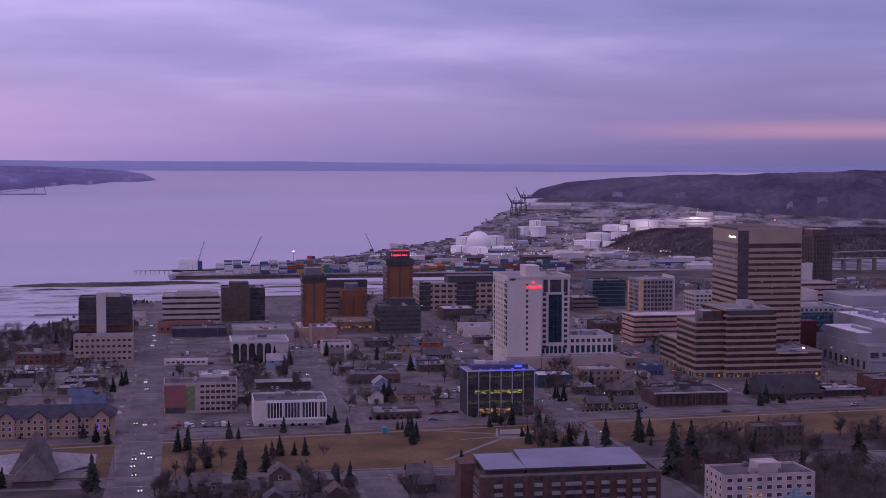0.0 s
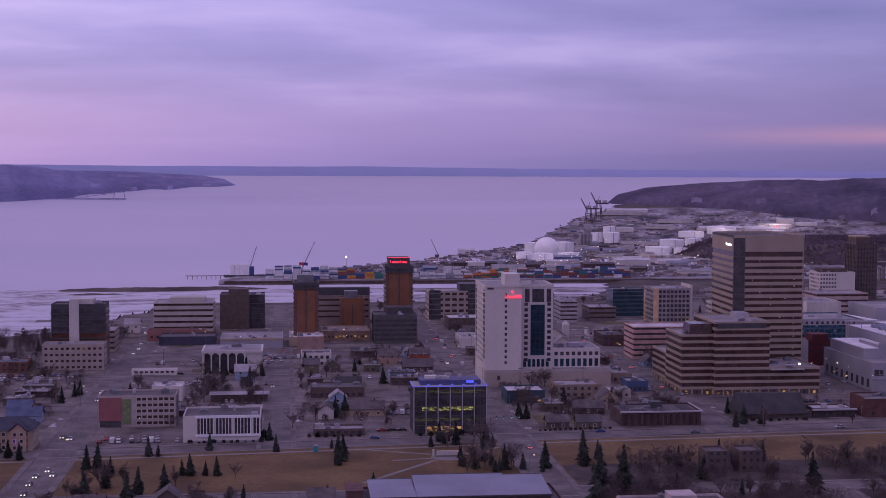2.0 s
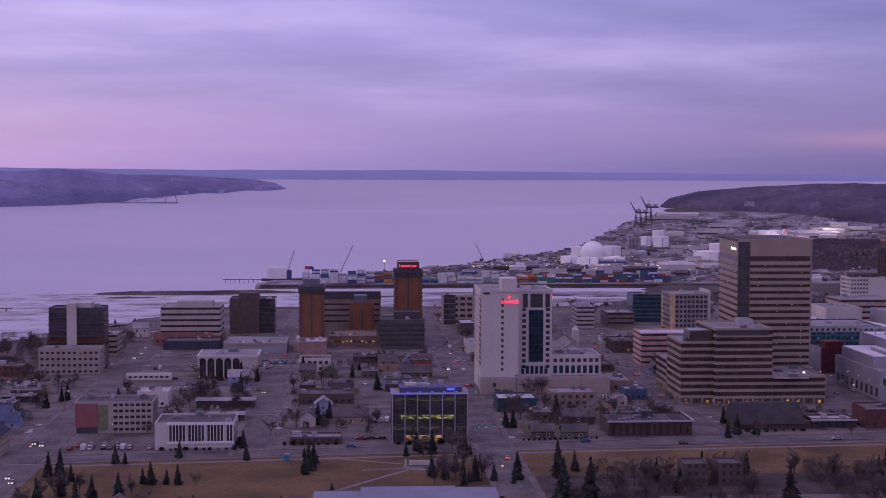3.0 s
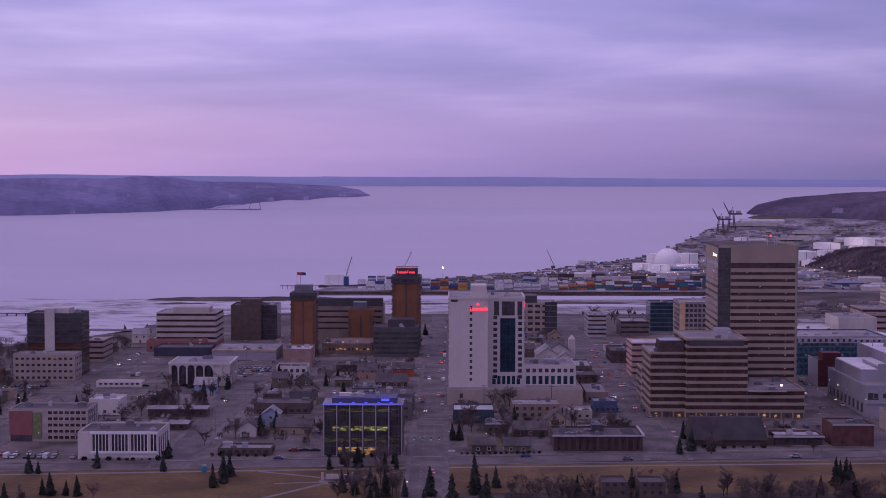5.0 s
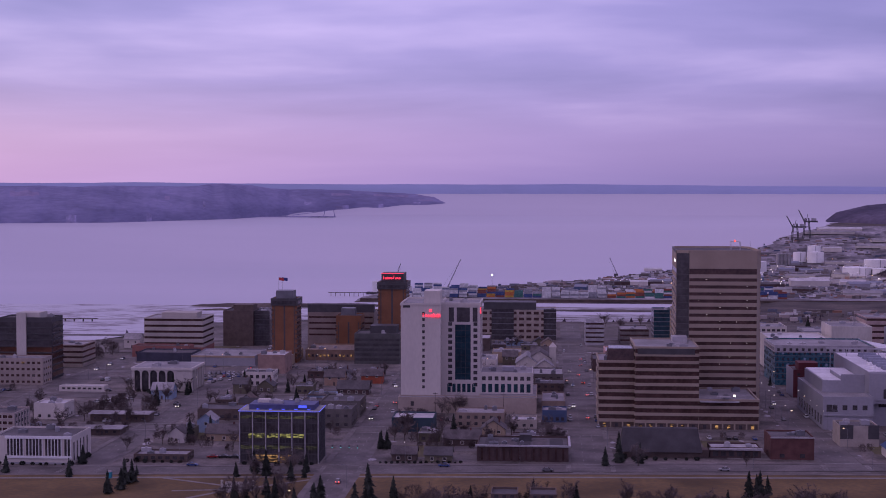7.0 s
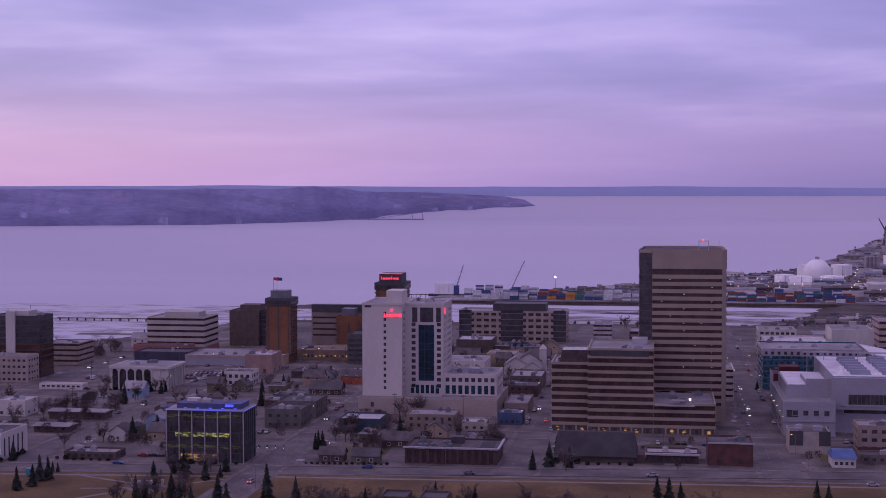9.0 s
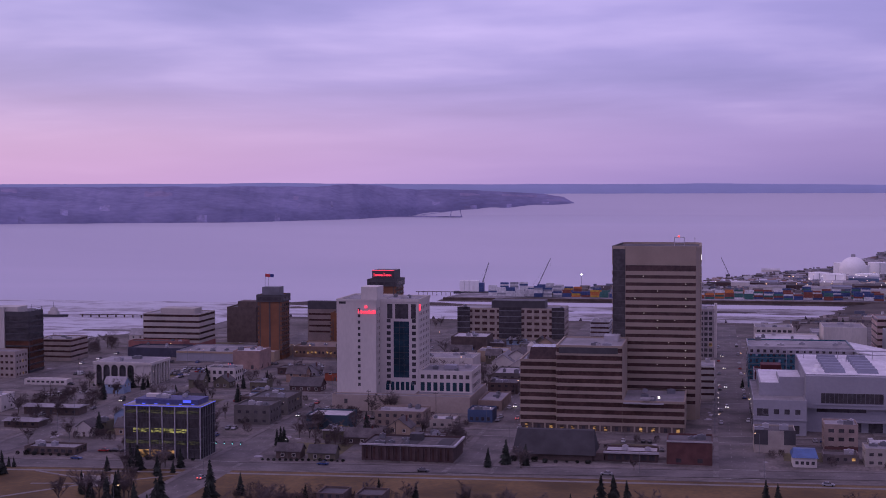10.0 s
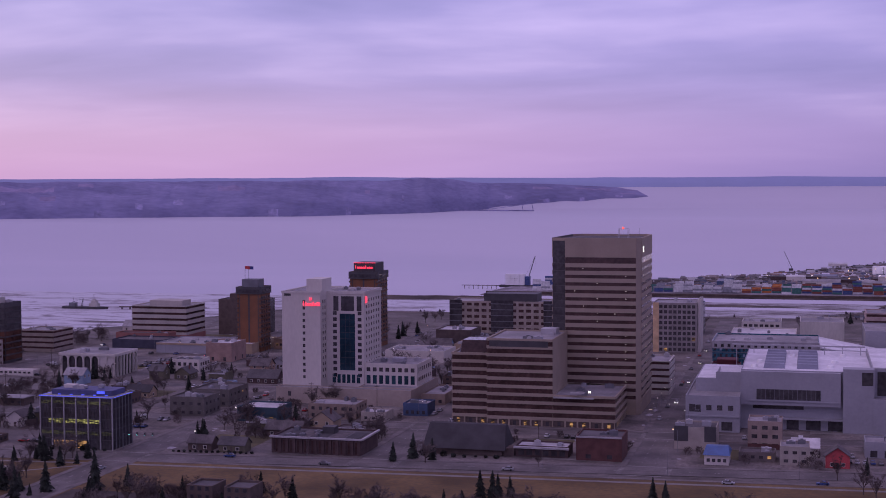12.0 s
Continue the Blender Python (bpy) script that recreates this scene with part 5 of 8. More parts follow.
    part("roof", Mesh().prism([(0, 0), (33, 0), (33, 18.5), (0, 18.5)], 2.8, 11.4, 0, [(1.2, 7.6), (31.8, 7.6), (31.8, 11), (1.2, 11)]), black_roof, T)
    part("entrance", Mesh().box(30, 36, 3, 9, 0, 3.4), brown_wall, T)
    T, fs, w, d = grid_building("canopy_shop", "low white-roofed shop with a deep canopy", 147.5, 168, 35.5, 47, 4.6, brown_brick, 1, 6, 2.2, 2.0, white_roof, "shop")[:4]
    fs[0].slab("canopy", white_mullion, -0.5, w + 0.5, 3.6, 4.3, 1.6)
    T, fs, w, d = grid_building("red_brick_block", "two-storey red brick building on the corner", 171.5, 189, 33, 50, 9.6, red_brick, 1, 2, 2.0, 1.6, tar_roof)[:4]
    fs[0].slab("cornice", white_mullion, 0, w, 9.0, 9.6, 0.3)


def arcaded_bank():
    T = thing("arcaded_bank", -144.8, 203, 0, "white bank with tall dark arches along its front", "bank")
    w, d, h = 33.4, 27, 13.0
    part("core", Mesh().box(1.2, w - 1.2, 1.2, d - 1.2, 0, h - 1.5), dark_glass, T, "dark recessed glass")
    part("roof", Mesh().box(-0.4, w + 0.4, -0.4, d + 0.4, h - 1.3, h), white_wall, T)
    part("roof_deck", Mesh().box(0.6, w - 0.6, 0.6, d - 0.6, h, h + 0.12), grey_roof, T)

    def arch_row(face, s0, s1, n, blank=()):
        step = (s1 - s0) / n
        for i in range(n):
            a, b = s0 + i * step, s0 + (i + 1) * step
            face.slab("pier", white_wall, a - 0.35, a + 0.35, 0, h - 1.3, 0.0, 1.0)
            if i in blank:
                face.slab("blank_panel", white_wall, a + 0.35, b - 0.35, 0, h - 1.3, -0.45, 0.9)
            # arch head: a spandrel with a round cut, between the piers
            r = (b - a - 0.7) / 2
            cx, zs = (a + b) / 2, h - 1.3 - r - 0.2
            m = Mesh()
            k = 8
            for q in range(k + 1):
                x, z = cx - r * math.cos(math.pi * q / k), zs + r * math.sin(math.pi * q / k)
                for y, zz in ((0.0, z), (0.0, h - 1.3), (0.9, z), (0.9, h - 1.3)):
                    p = face.p + face.u * x - face.n * y
                    m.v.append((p.x, p.y, zz))
            for q in range(k):
                o = 4 * q
                m.f += [(o, o + 4, o + 5, o + 1), (o + 2, o + 3, o + 7, o + 6), (o, o + 2, o + 6, o + 4)]
                m.m += [0, 0, 0]
            part("arch_head", m, white_wall, T)
        face.slab("pier", white_wall, s1 - 0.35, s1 + 0.35, 0, h - 1.3, 0.0, 1.0)

    arch_row(Face(T, (0, 0), (w, 0)), 0.35, w - 0.35, 7, (5, 6))
    arch_row(Face(T, (w, 0), (w, d)), 0.35, d - 0.35, 7)
    arch_row(Face(T, (0, d), (0, 0)), 0.35, d - 0.35, 7)
    roof_units(T, random.Random(6), 3, 4, w - 4, 4, d - 4, h + 0.12)


town()


def east_side():
    # convention centre: grey-violet blocks with pale roofs
    hall_roof = surface("bright white membrane", (0.66, 0.64, 0.66), 0.7, vary=0.16, scale=0.07, fine=0.6)
    T = thing("convention_centre", 0, 0, 0, "large pale grey convention centre with white roofs", "convention centre")
    a = shell(T, 206.5, 229, 106, 172, 15.5, grey_wall, grey_roof, name="wall")
    a[0].grid(3, 21, 4, [10.5], 2.2, 2.2, grey_wall)
    a[0].slab("window", dark_glass, 1.5, 6.5, 8.6, 11.8, 0.1)
    part("upper_wall", Mesh().box(209.5, 229, 124, 170, 14.8, 20.5), grey_wall, T)
    part("upper_roof", Mesh().box(210.2, 228.6, 124.6, 169.5, 20.5, 20.8), hall_roof, T)
    part("upper_parapet", Mesh().box(218, 229, 124, 124.4, 20.5, 23.4).box(218, 218.4, 124.4, 150, 20.5, 22.4), grey_wall, T)
    a[0].slab("ledge", grey_wall, 0, 22.5, 6.6, 7.2, 0.5)
    a[0].slab("window", dark_glass, 15, 19.5, 1.0, 4.6, 0.1)
    b = shell(T, 229, 283, 118, 196, 25.6, grey_wall, hall_roof, name="wall", par=0.3)
    b[0].slab("upper_box", grey_wall, 0, 41, 11.0, 25.2, 3.0)
    b[0].slab("window_ribbon", dark_glass, 6.5, 33, 13.4, 17.8, 3.12, -2.9)
    for i in range(15):
        b[0].slab("mullion", steel, 6.5 + i * 1.87, 6.65 + i * 1.87, 13.4, 17.8, 3.25, -3.0)
    b[0].slab("sill", grey_wall, 3, 41, 12.6, 13.0, 3.5, -2.9)
    b[0].slab("window_ribbon", dark_glass, 5, 26, 9.0, 10.6, 0.15)
    for s0, s1 in ((19, 24), (27, 33), (36, 42)):
        b[0].slab("doorway", dark_glass, s0, s1, 0.4, 4.6, 0.1)
    b[0].slab("canopy", grey_wall, 16, 46, 5.0, 5.7, 3.2)
    # steel frame along the roof edge
    m = Mesh()
    for x in range(224, 281, 8):
        m.bar((x, 180, 25.2 if x > 229 else 15.0), (x, 180, 29.0), 0.22, n=4)
    m.box(222, 282, 179.6, 180.4, 28.8, 29.5)
    part("roof_frame", m, white_mullion, T, "pale steel frame along the roof edge")
    for x, y in ((234, 130), (236, 146), (266, 132), (268, 150), (250, 170), (272, 172)):
        part("roof_vent", Mesh().cyl(x, y, 25.2, 26.4, 1.5, 1.2, n=12), tank_white, T, "white round roof vent")
    # rooflights in rows
    for gx in (238, 252):
        for k in range(6):
            y = 126 + k * 10
            part("rooflight", Mesh().prism([(gx, y), (gx + 9, y), (gx + 9, y + 6), (gx, y + 6)], 25.3, 27.0, 0, [(gx + 0.4, y + 3.6), (gx + 8.6, y + 3.6), (gx + 8.6, y + 5.6), (gx + 0.4, y + 5.6)]), metal_roof, T)
    c = shell(T, 283, 345, 114, 196, 15.0, grey_wall, grey_roof, name="wall", par=0.3)
    part("upper_wall", Mesh().box(283, 294, 122, 194, 14.6, 27.0), grey_wall, T)
    part("upper_roof", Mesh().box(283.4, 293.6, 122.4, 193.6, 27.0, 27.3), hall_roof, T)
    Face(T, (284, 122), (294, 122)).slab("tall_window", dark_glass, 1, 9, 15.4, 25.6, 0.15)
    c[0].slab("window_ribbon", dark_glass, 14, 56, 1.2, 4.8, 0.12)
    part("stair_block", Mesh().box(271, 283.5, 114.5, 122, 0, 27.2), grey_wall, T)
    Face(T, (271, 114.5), (283.5, 114.5)).slab("window", dark_glass, 7.5, 12, 20.5, 26.0, 0.12)
    roof_units(T, random.Random(9), 6, 297, 340, 118, 190, 14.8)
    for i in range(9):
        a[3].slab("window", dark_glass, 4 + i * 7, 7 + i * 7, 2.0, 6.4, 0.08)
    # houses and shops in front of it
    T = thing("blue_roofed_hut", 219.4, 35.6, 0, "small white shop with a bright blue roof", "shop")
    part("wall", Mesh().box(0, 9, 0, 13, 0, 4.0), white_wall, T)
    part("roof", Mesh().prism([(-0.5, -0.7), (9.5, -0.7), (9.5, 13.7), (-0.5, 13.7)], 4.0, 6.6, 0, [(0.4, 5.2), (8.6, 5.2), (8.6, 7.8), (0.4, 7.8)]), blue_roof, T)
    Face(T, (0, 0), (9, 0)).grid(0.5, 8.5, 4, [2.0], 1.2, 1.3, white_wall)
    T, fs, w, d = simple_block("black_white_shop", "tan and black two-storey shop", 205.6, 222.0, 64, 80, 9.2, surface("greyed tan plaster", (0.36, 0.315, 0.28), 0.85, vary=0.12), tar_roof, "shop")
    fs[0].slab("panel", dark_steel, 0, 5.5, 3.6, 9.6, 0.15)
    fs[0].slab("panel", dark_steel, 11.8, w, 3.6, 9.6, 0.15)
    T, fs, w, d = grid_building("tan_walkup", "narrow tan three-storey walk-up with red ground floor", 233.8, 247.0, 71, 86, 11.4, surface("grey tan wall", (0.30, 0.23, 0.20)), 3, 3, 2.2, 1.5, grey_roof, "apartments")[:4]
    fs[0].slab("base_wall", red_brick, 0, w, 0, 2.4, 0.2)
    grid_building("grey_walkup", "two-storey weathered beige house with a flat roof", 246.8, 257.6, 41, 54, 7.4, surface("weathered beige siding", (0.36, 0.32, 0.285), 0.85, vary=0.14), 2, 3, 1.6, 1.2, grey_roof)
    grid_building("low_store", "low brown-grey store beside the walk-up", 231.5, 245, 46, 56, 3.8, surface("brown-grey siding", (0.15, 0.125, 0.12)), 1, 4, 1.4, 1.2, shingle, "shop", units=1)
    grid_building("grey_garage", "low grey garage with dark doors", 278, 300, 62, 76, 6.5, grey_wall, 1, 4, 2.6, 2.6, grey_roof)
    # blue-green building with a white top
    T, fs, w, d = simple_block("blue_green_office", "blue-green glass office with a pale top floor", 208, 262, 252, 292, 22.5, teal_wall, grey_roof, "office building", units=5)
    for f in fs[:2] + fs[3:]:
        f.slab("top_band", surface("pale violet-grey panel", (0.36, 0.34, 0.37)), 0, f.len, 18.6, 22.6, 0.3)
        for i in range(int(f.len / 3.4)):
            f.slab("window", dark_glass, 1 + i * 3.4, 2.5 + i * 3.4, 19.4, 21.0, 0.36)
        for k in range(1, 6):
            f.slab("floor_band", steel, 0, f.len, k * 3.3, k * 3.3 + 0.35, 0.15)
            n = int(f.len / 3)
            for i in range(n):
                f.slab("window", pale_blue if (i * 3 + k * 5) % 7 == 0 else dark_glass, (i + 0.25) * f.len / n, (i + 0.62) * f.len / n, k * 3.3 + 1.0, k * 3.3 + 2.5, 0.12)
    simple_block("pale_hall", "pale concert hall with a white roof", 214, 250, 308, 350, 20.0, offwhite, white_roof, "hall", units=3)
    simple_block("pale_hall", "tall pale stage house", 252, 276, 318, 350, 27.0, offwhite, grey_roof, "hall", units=1)
    T = thing("sloping_hall", 263, 232, 0, "hall with a long sloping white roof", "hall")
    m = Mesh()
    m.v = [(x, y, z) for y in (0, 46) for x, z in ((0, 0), (38, 0), (38, 15.0), (0, 22.0))]
    m.f, m.m = [(0, 1, 2, 3), (7, 6, 5, 4), (1, 5, 6, 2), (3, 7, 4, 0), (0, 4, 5, 1), (2, 6, 7, 3)], [0] * 6
    part("wall", m, grey_wall, T)
    m = Mesh()
    m.v = [(x, y, z) for y in (-0.8, 46.8) for x, z in ((-0.8, 22.2), (38.8, 15.0), (38.8, 15.7), (-0.8, 22.9))]
    m.f, m.m = [(0, 1, 2, 3), (7, 6, 5, 4), (1, 5, 6, 2), (3, 7, 4, 0), (0, 4, 5, 1), (2, 6, 7, 3)], [0] * 6
    part("roof", m, hall_roof, T)
    simple_block("grey_hall", "large blank grey-violet hall", 286, 350, 284, 330, 26.0, grey_wall, grey_roof, "hall", units=4)
    ribbon_building("banded_office", "dark-banded pale pink office block", 291, 330, 400, 430, 25.0, surface("pinkish concrete", (0.40, 0.30, 0.28)), 6)
    grid_building("grey_office", "grey office with punched windows", 216, 240, 405, 430, 18.0, offwhite, 5, 7, 2.2, 1.6)
    grid_building("grey_office", "grey office with punched windows", 252, 278, 408, 436, 15.0, grey_wall, 4, 7, 2.2, 1.6)
    # parking garage; the pink light of its decks is put into the parapet colour
    ribbon_building("parking_garage", "parking garage with pink-lit parapet bands", 113, 168, 240, 264, 20.0, surface("pink-lit parapet", (0.50, 0.31, 0.28)), 6, dark_glass, white_roof, "garage", 0.5, 0)
    # concrete grid tower, and glass neighbour
    T, fs, w, d = grid_building("concrete_tower", "concrete office tower with a grid of recessed windows", 163, 190, 382, 410, 31.0, surface("grey concrete frame", (0.28, 0.25, 0.25)), 9, 9, 2.0, 2.0, grey_roof, "office building")[:4]
    fs[3].slab("amber_strip", lit_amber, 2, 5, 2, 28, 0.1, 0, "lamplit stair window")
    # the warm light on this pier is only its cream colour
    fs[0].slab("lit_pier", surface("pier with lamplight in its cream", (0.60, 0.42, 0.25)), 0, 3.6, 0, 31, 0.3)
    simple_block("pale_slab", "pale concrete office slab", 190.2, 192.0 + 0, 384, 408, 33, offwhite, grey_roof, "office building", units=0)
    T, fs, w, d = simple_block("green_glass_office", "blue-green glass office by the bluff", 158, 186, 486, 510, 21.5, teal_glass, tar_roof, "office building")
    for k in range(1, 7):
        for f in fs[:2] + fs[3:]:
            f.slab("floor_band", steel, 0, f.len, k * 3.2, k * 3.2 + 0.4, 0.12)
    ribbon_building("banded_office", "grey-white office with dark window bands beside the street", 107.5, 120, 442, 468, 16.5, surface("greyed violet panel", (0.37, 0.35, 0.37)), 5)
    ribbon_building("banded_office", "low dark-banded brown office", 132, 152, 452, 480, 11.0, surface("dull brown panel", (0.17, 0.145, 0.14)), 3)
    # beige courthouse-like office by the bluff
    T, fs, w, d = simple_block("beige_office", "long beige office with dark glass centre and ends", 10.5, 87, 468, 496, 22.6, surface("beige precast", (0.36, 0.30, 0.26)), grey_roof, "office building", units=2)
    for f in fs[:2] + fs[3:]:
        f.grid(1, f.len - 1, int(f.len / 5.2), floors(22.6, 5, 3.0), 3.6, 2.0, MATS["beige precast"], glass=brown_glass)
    fs[0].slab("glass_bay", dark_glass, 0, 9, 1, 23.2, 0.5)
    fs[0].slab("glass_bay", dark_glass, 30, 46, 1, 23.2, 0.5)
    fs[0].slab("glass_bay", dark_glass, w - 9, w, 1, 23.2, 0.5)
    for k in range(1, 6):
        for s0, s1 in ((0, 9), (30, 46), (w - 9, w)):
            fs[0].slab("floor_band", steel, s0, s1, k * 4.1, k * 4.1 + 0.5, 0.6)
    part("penthouse", Mesh().box(24, 62, 4, 22, 22, 27.6), dark_steel, T)
    # white church: three gables in a row and a low tower
    T = thing("white_church", 62, 296, 0, "pale church with stepped gables and a low tower", "church")
    for k, (gx, gw, gy, gd, e, p) in enumerate(((0, 13, 0, 24, 5.5, 10.0), (7, 14, 6, 22, 7.5, 12.0), (12, 10, -5, 10, 4.5, 8.0))):
        part("wall", Mesh().box(gx, gx + gw, gy, gy + gd, 0, e), offwhite, T)
        m = Mesh()
        m.v = [(gx, gy, e), (gx + gw, gy, e), (gx + gw / 2, gy, p), (gx, gy + gd, e), (gx + gw, gy + gd, e), (gx + gw / 2, gy + gd, p)]
        m.f, m.m = [(0, 1, 2), (3, 5, 4), (0, 2, 5, 3), (1, 4, 5, 2)], [0] * 4
        part("gable", m, offwhite, T)
        m = Mesh()
        for sx in (-1, 1):
            cx = gx + gw / 2
            o = len(m.v)
            m.v += [(cx, gy - 0.5, p + 0.1), (cx, gy + gd + 0.5, p + 0.1), (cx + sx * (gw / 2 + 0.6), gy + gd + 0.5, e - 0.3), (cx + sx * (gw / 2 + 0.6), gy - 0.5, e - 0.3)]
            m.v += [(x, y, z + 0.3) for x, y, z in m.v[o:o + 4]]
            m.f += [tuple(o + i for i in q) for q in ((0, 1, 2, 3), (7, 6, 5, 4), (0, 3, 7, 4), (1, 5, 6, 2), (2, 6, 7, 3))]
            m.m += [0] * 5
        part("roof", m, grey_roof if k != 1 else shingle, T)
        Face(T, (gx, gy), (gx + gw, gy)).grid(1, gw - 1, max(2, gw // 4), [e * 0.5], 1.1, 1.8, white_wall)
    part("tower", Mesh().box(20, 24, 8, 12, 0, 14.5).prism([(19.7, 7.7), (24.3, 7.7), (24.3, 12.3), (19.7, 12.3)], 14.5, 17.2, 0, [(21.8, 9.8), (22.2, 9.8), (22.2, 10.2), (21.8, 10.2)]), offwhite, T)
    simple_block("white_store", "low white store with lamps along its front", 14, 50, 300, 328, 7.2, white_wall, grey_roof, "shop", units=4)
    simple_block("tan_store", "low tan store beside the church", 46, 64, 340, 362, 7.0, tan_wall, grey_roof, "shop", units=2)
    simple_block("dark_store", "dark low building with a white roof", 18, 42, 402, 430, 9.0, brown_wall, white_roof, "shop", units=3)
    # towers at the east edge
    T, fs, w, d = simple_block("ribbed_tower", "dark ribbed office tower with a square head", 406, 425, 604, 628, 50.0, surface("dark ribbed panel", (0.105, 0.082, 0.078)), tar_roof, "office building", units=0)
    for f in fs[:2] + fs[3:]:
        for i in range(7):
            f.slab("rib", MATS["dark ribbed panel"], i * f.len / 7, i * f.len / 7 + 1.3, 1, 50, 0.7)
        for z in range(5, 50, 4):
            f.slab("window_ribbon", dark_glass, 0.4, f.len - 0.4, z, z + 1.5, 0.3)
    part("penthouse", Mesh().box(1, 14, 3, 21, 49, 56), brown_wall, T)
    part("penthouse_rim", Mesh().box(0.7, 14.3, 2.7, 21.3, 55.9, 57), tan_wall, T)
    T, fs, w, d = simple_block("white_tall_hotel", "white hotel with small windows and a blank end", 371, 404, 600, 624, 25.5, white_wall, tar_roof, "hotel", units=2)
    fs[0].grid(0.5, 16, 6, floors(25.5, 7), 1.5, 1.6, white_wall)
    fs[3].grid(1, 23, 8, floors(25.5, 7), 1.5, 1.6, white_wall)
    part("penthouse", Mesh().box(4, 27, 4, 20, 24.9, 28.5), brown_wall, T)


east_side()


# ---- south of the park ----
def south_side():
    balcony_panel = surface("dull balcony panel", (0.25, 0.215, 0.21), 0.8, vary=0.15)
    T, fs, w, d = simple_block("brick_apartments", "long brown brick apartment house with a blue-grey metal roof", -74.5, -12, -170, -146, 13.6, surface("brown-red brick", (0.105, 0.055, 0.053), 0.9, vary=0.22, scale=0.3, fine=3.0), tar_roof, "apartments", units=0)

    def slope(name, x0, x1, ya, za, yb, zb, under, material, label):
        """A solid whose top falls from za at ya to zb at yb."""
        m = Mesh()
        m.v = [(x, y, z) for x in (x0, x1) for y, z in ((yb, under[1]), (ya, under[0]), (ya, za), (yb, zb))]
        m.f, m.m = [(0, 1, 2, 3), (7, 6, 5, 4), (0, 4, 5, 1), (1, 5, 6, 2), (2, 6, 7, 3), (3, 7, 4, 0)], [0] * 6
        part(name, m, material, T, label)

    for x0, x1, zb in ((2.5, 17.0, 16.0), (17.0, 46.5, 17.2), (46.5, 59.5, 16.7)):
        slope("set_back_storey", x0 + 0.3, x1 - 0.3, d - 0.4, zb - 0.4, 4.6, 14.0, (12.6, 12.6), brown_wall, "dark set-back top storey")
        slope("metal_roof", x0, x1, d - 0.1, zb, 3.8, 14.7, (zb - 0.35, 14.35), metal_roof, "blue-grey ribbed metal roof")
        part("eave", Mesh().box(x0, x1, 3.5, 3.8, 14.2, 14.75), dark_steel, T, "dark eave")
        part("roof_edge", Mesh().box(x0, x1, d - 0.1, d + 0.2, zb - 0.6, zb + 0.12), dark_steel, T, "dark roof edge")
    part("stair_head", Mesh().box(-4.5, 0.5, d - 14, d - 4, 0, 15.4).box(-4.8, 0.8, d - 14.3, d - 3.7, 15.3, 15.7), MATS["brown-red brick"], T)
    zs = floors(12.6, 4, 1.8)
    fs[0].slab("parapet_band", concrete, 0, w, 12.9, 13.7, 0.2)
    for s, half in ((6.3, 1.4), (13.2, 1.4), (20.0, 1.4), (26.2, 1.4), (32.2, 2.8), (38.0, 1.4), (43.4, 1.4), (49.0, 1.4), (54.4, 1.4), (59.8, 1.4)):
        for z in zs:
            # flat dark pane for the shade of each recessed balcony
            fs[0].slab("balcony_recess", dark_glass, s - half, s + half, z - 0.1, z + 1.7, 0.05)
            fs[0].slab("balcony", balcony_panel, s - half, s + half, z - 1.2, z - 0.1, 1.2)
        fs[0].slab("pier", MATS["brown-red brick"], s + half + 0.3, s + half + 1.9, 0, 12.9, 0.5)
    fs[3].grid(1, d - 1, 7, zs, 1.6, 1.5, white_mullion)
    fs[1].grid(1, d - 1, 7, zs, 1.6, 1.5, white_mullion)
    T, fs, w, d = simple_block("pale_apartments", "pale pink and blue five-storey apartment house", 4.5, 37, -187, -170, 14.6, surface("pale pink plaster", (0.43, 0.36, 0.355)), tar_roof, "apartments", units=3)
    fs[0].grid(0.5, w - 0.5, 9, floors(14.6, 5), 1.8, 1.3, white_wall, rng=random.Random(2), lit=0.04)
    fs[1].grid(0.5, d - 0.5, 4, floors(14.6, 5), 1.5, 1.3, white_wall)
    fs[3].grid(0.5, d - 0.5, 4, floors(14.6, 5), 1.5, 1.3, white_wall)
    mural = Mesh()
    outline = [(w - 19, 0.4), (w - 0.6, 0.4), (w - 0.6, 6.0), (w - 4.0, 6.8), (w - 6.5, 10.2), (w - 9.0, 7.6), (w - 12, 6.0), (w - 16, 4.6)]
    for y in (0.0, -0.04):
        mural.v += [(x, y, z) for x, z in outline]
    q = len(outline)
    mural.f = [tuple(range(q, 2 * q))] + [(i, (i + 1) % q, q + (i + 1) % q, q + i) for i in range(q)]
    mural.m = [0] * (q + 1)
    part("painted_panel", mural, surface("teal blue paint", (0.17, 0.30, 0.37), 0.8), T, "pale blue painted mountain shape")
    part("penthouse", Mesh().box(14, 22, 4, 12, 13.8, 17.2), MATS["pale pink plaster"], T)
    dark_siding = surface("dark brown siding", (0.058, 0.046, 0.048), 0.9, vary=0.3)
    for x in (62.0, 75.0):
        T, fs, w, d = simple_block("townhouse", "dark three-storey townhouse among bare trees", x, x + 9, -77, -66, 8.6, dark_siding, tar_roof, "house", units=0, group="townhouses")
        fs[0].grid(0.5, 8.5, 3, [2, 4.9, 7.6], 1.1, 1.2, dark_steel)
        fs[2].grid(0.5, 8.5, 3, [2, 4.9, 7.6], 1.1, 1.2, dark_steel)
    # tent-roofed church
    T = thing("tent_church", -226, -84, 0, "church with a steep dark pyramid roof and pale wings", "church")
    part("spire_roof", Mesh().prism([(-9, -9), (9, -9), (9, 9), (-9, 9)], 3, 17, 0, [(-0.3, -0.3), (0.3, -0.3), (0.3, 0.3), (-0.3, 0.3)]), shingle, T, "steep dark shingle pyramid")
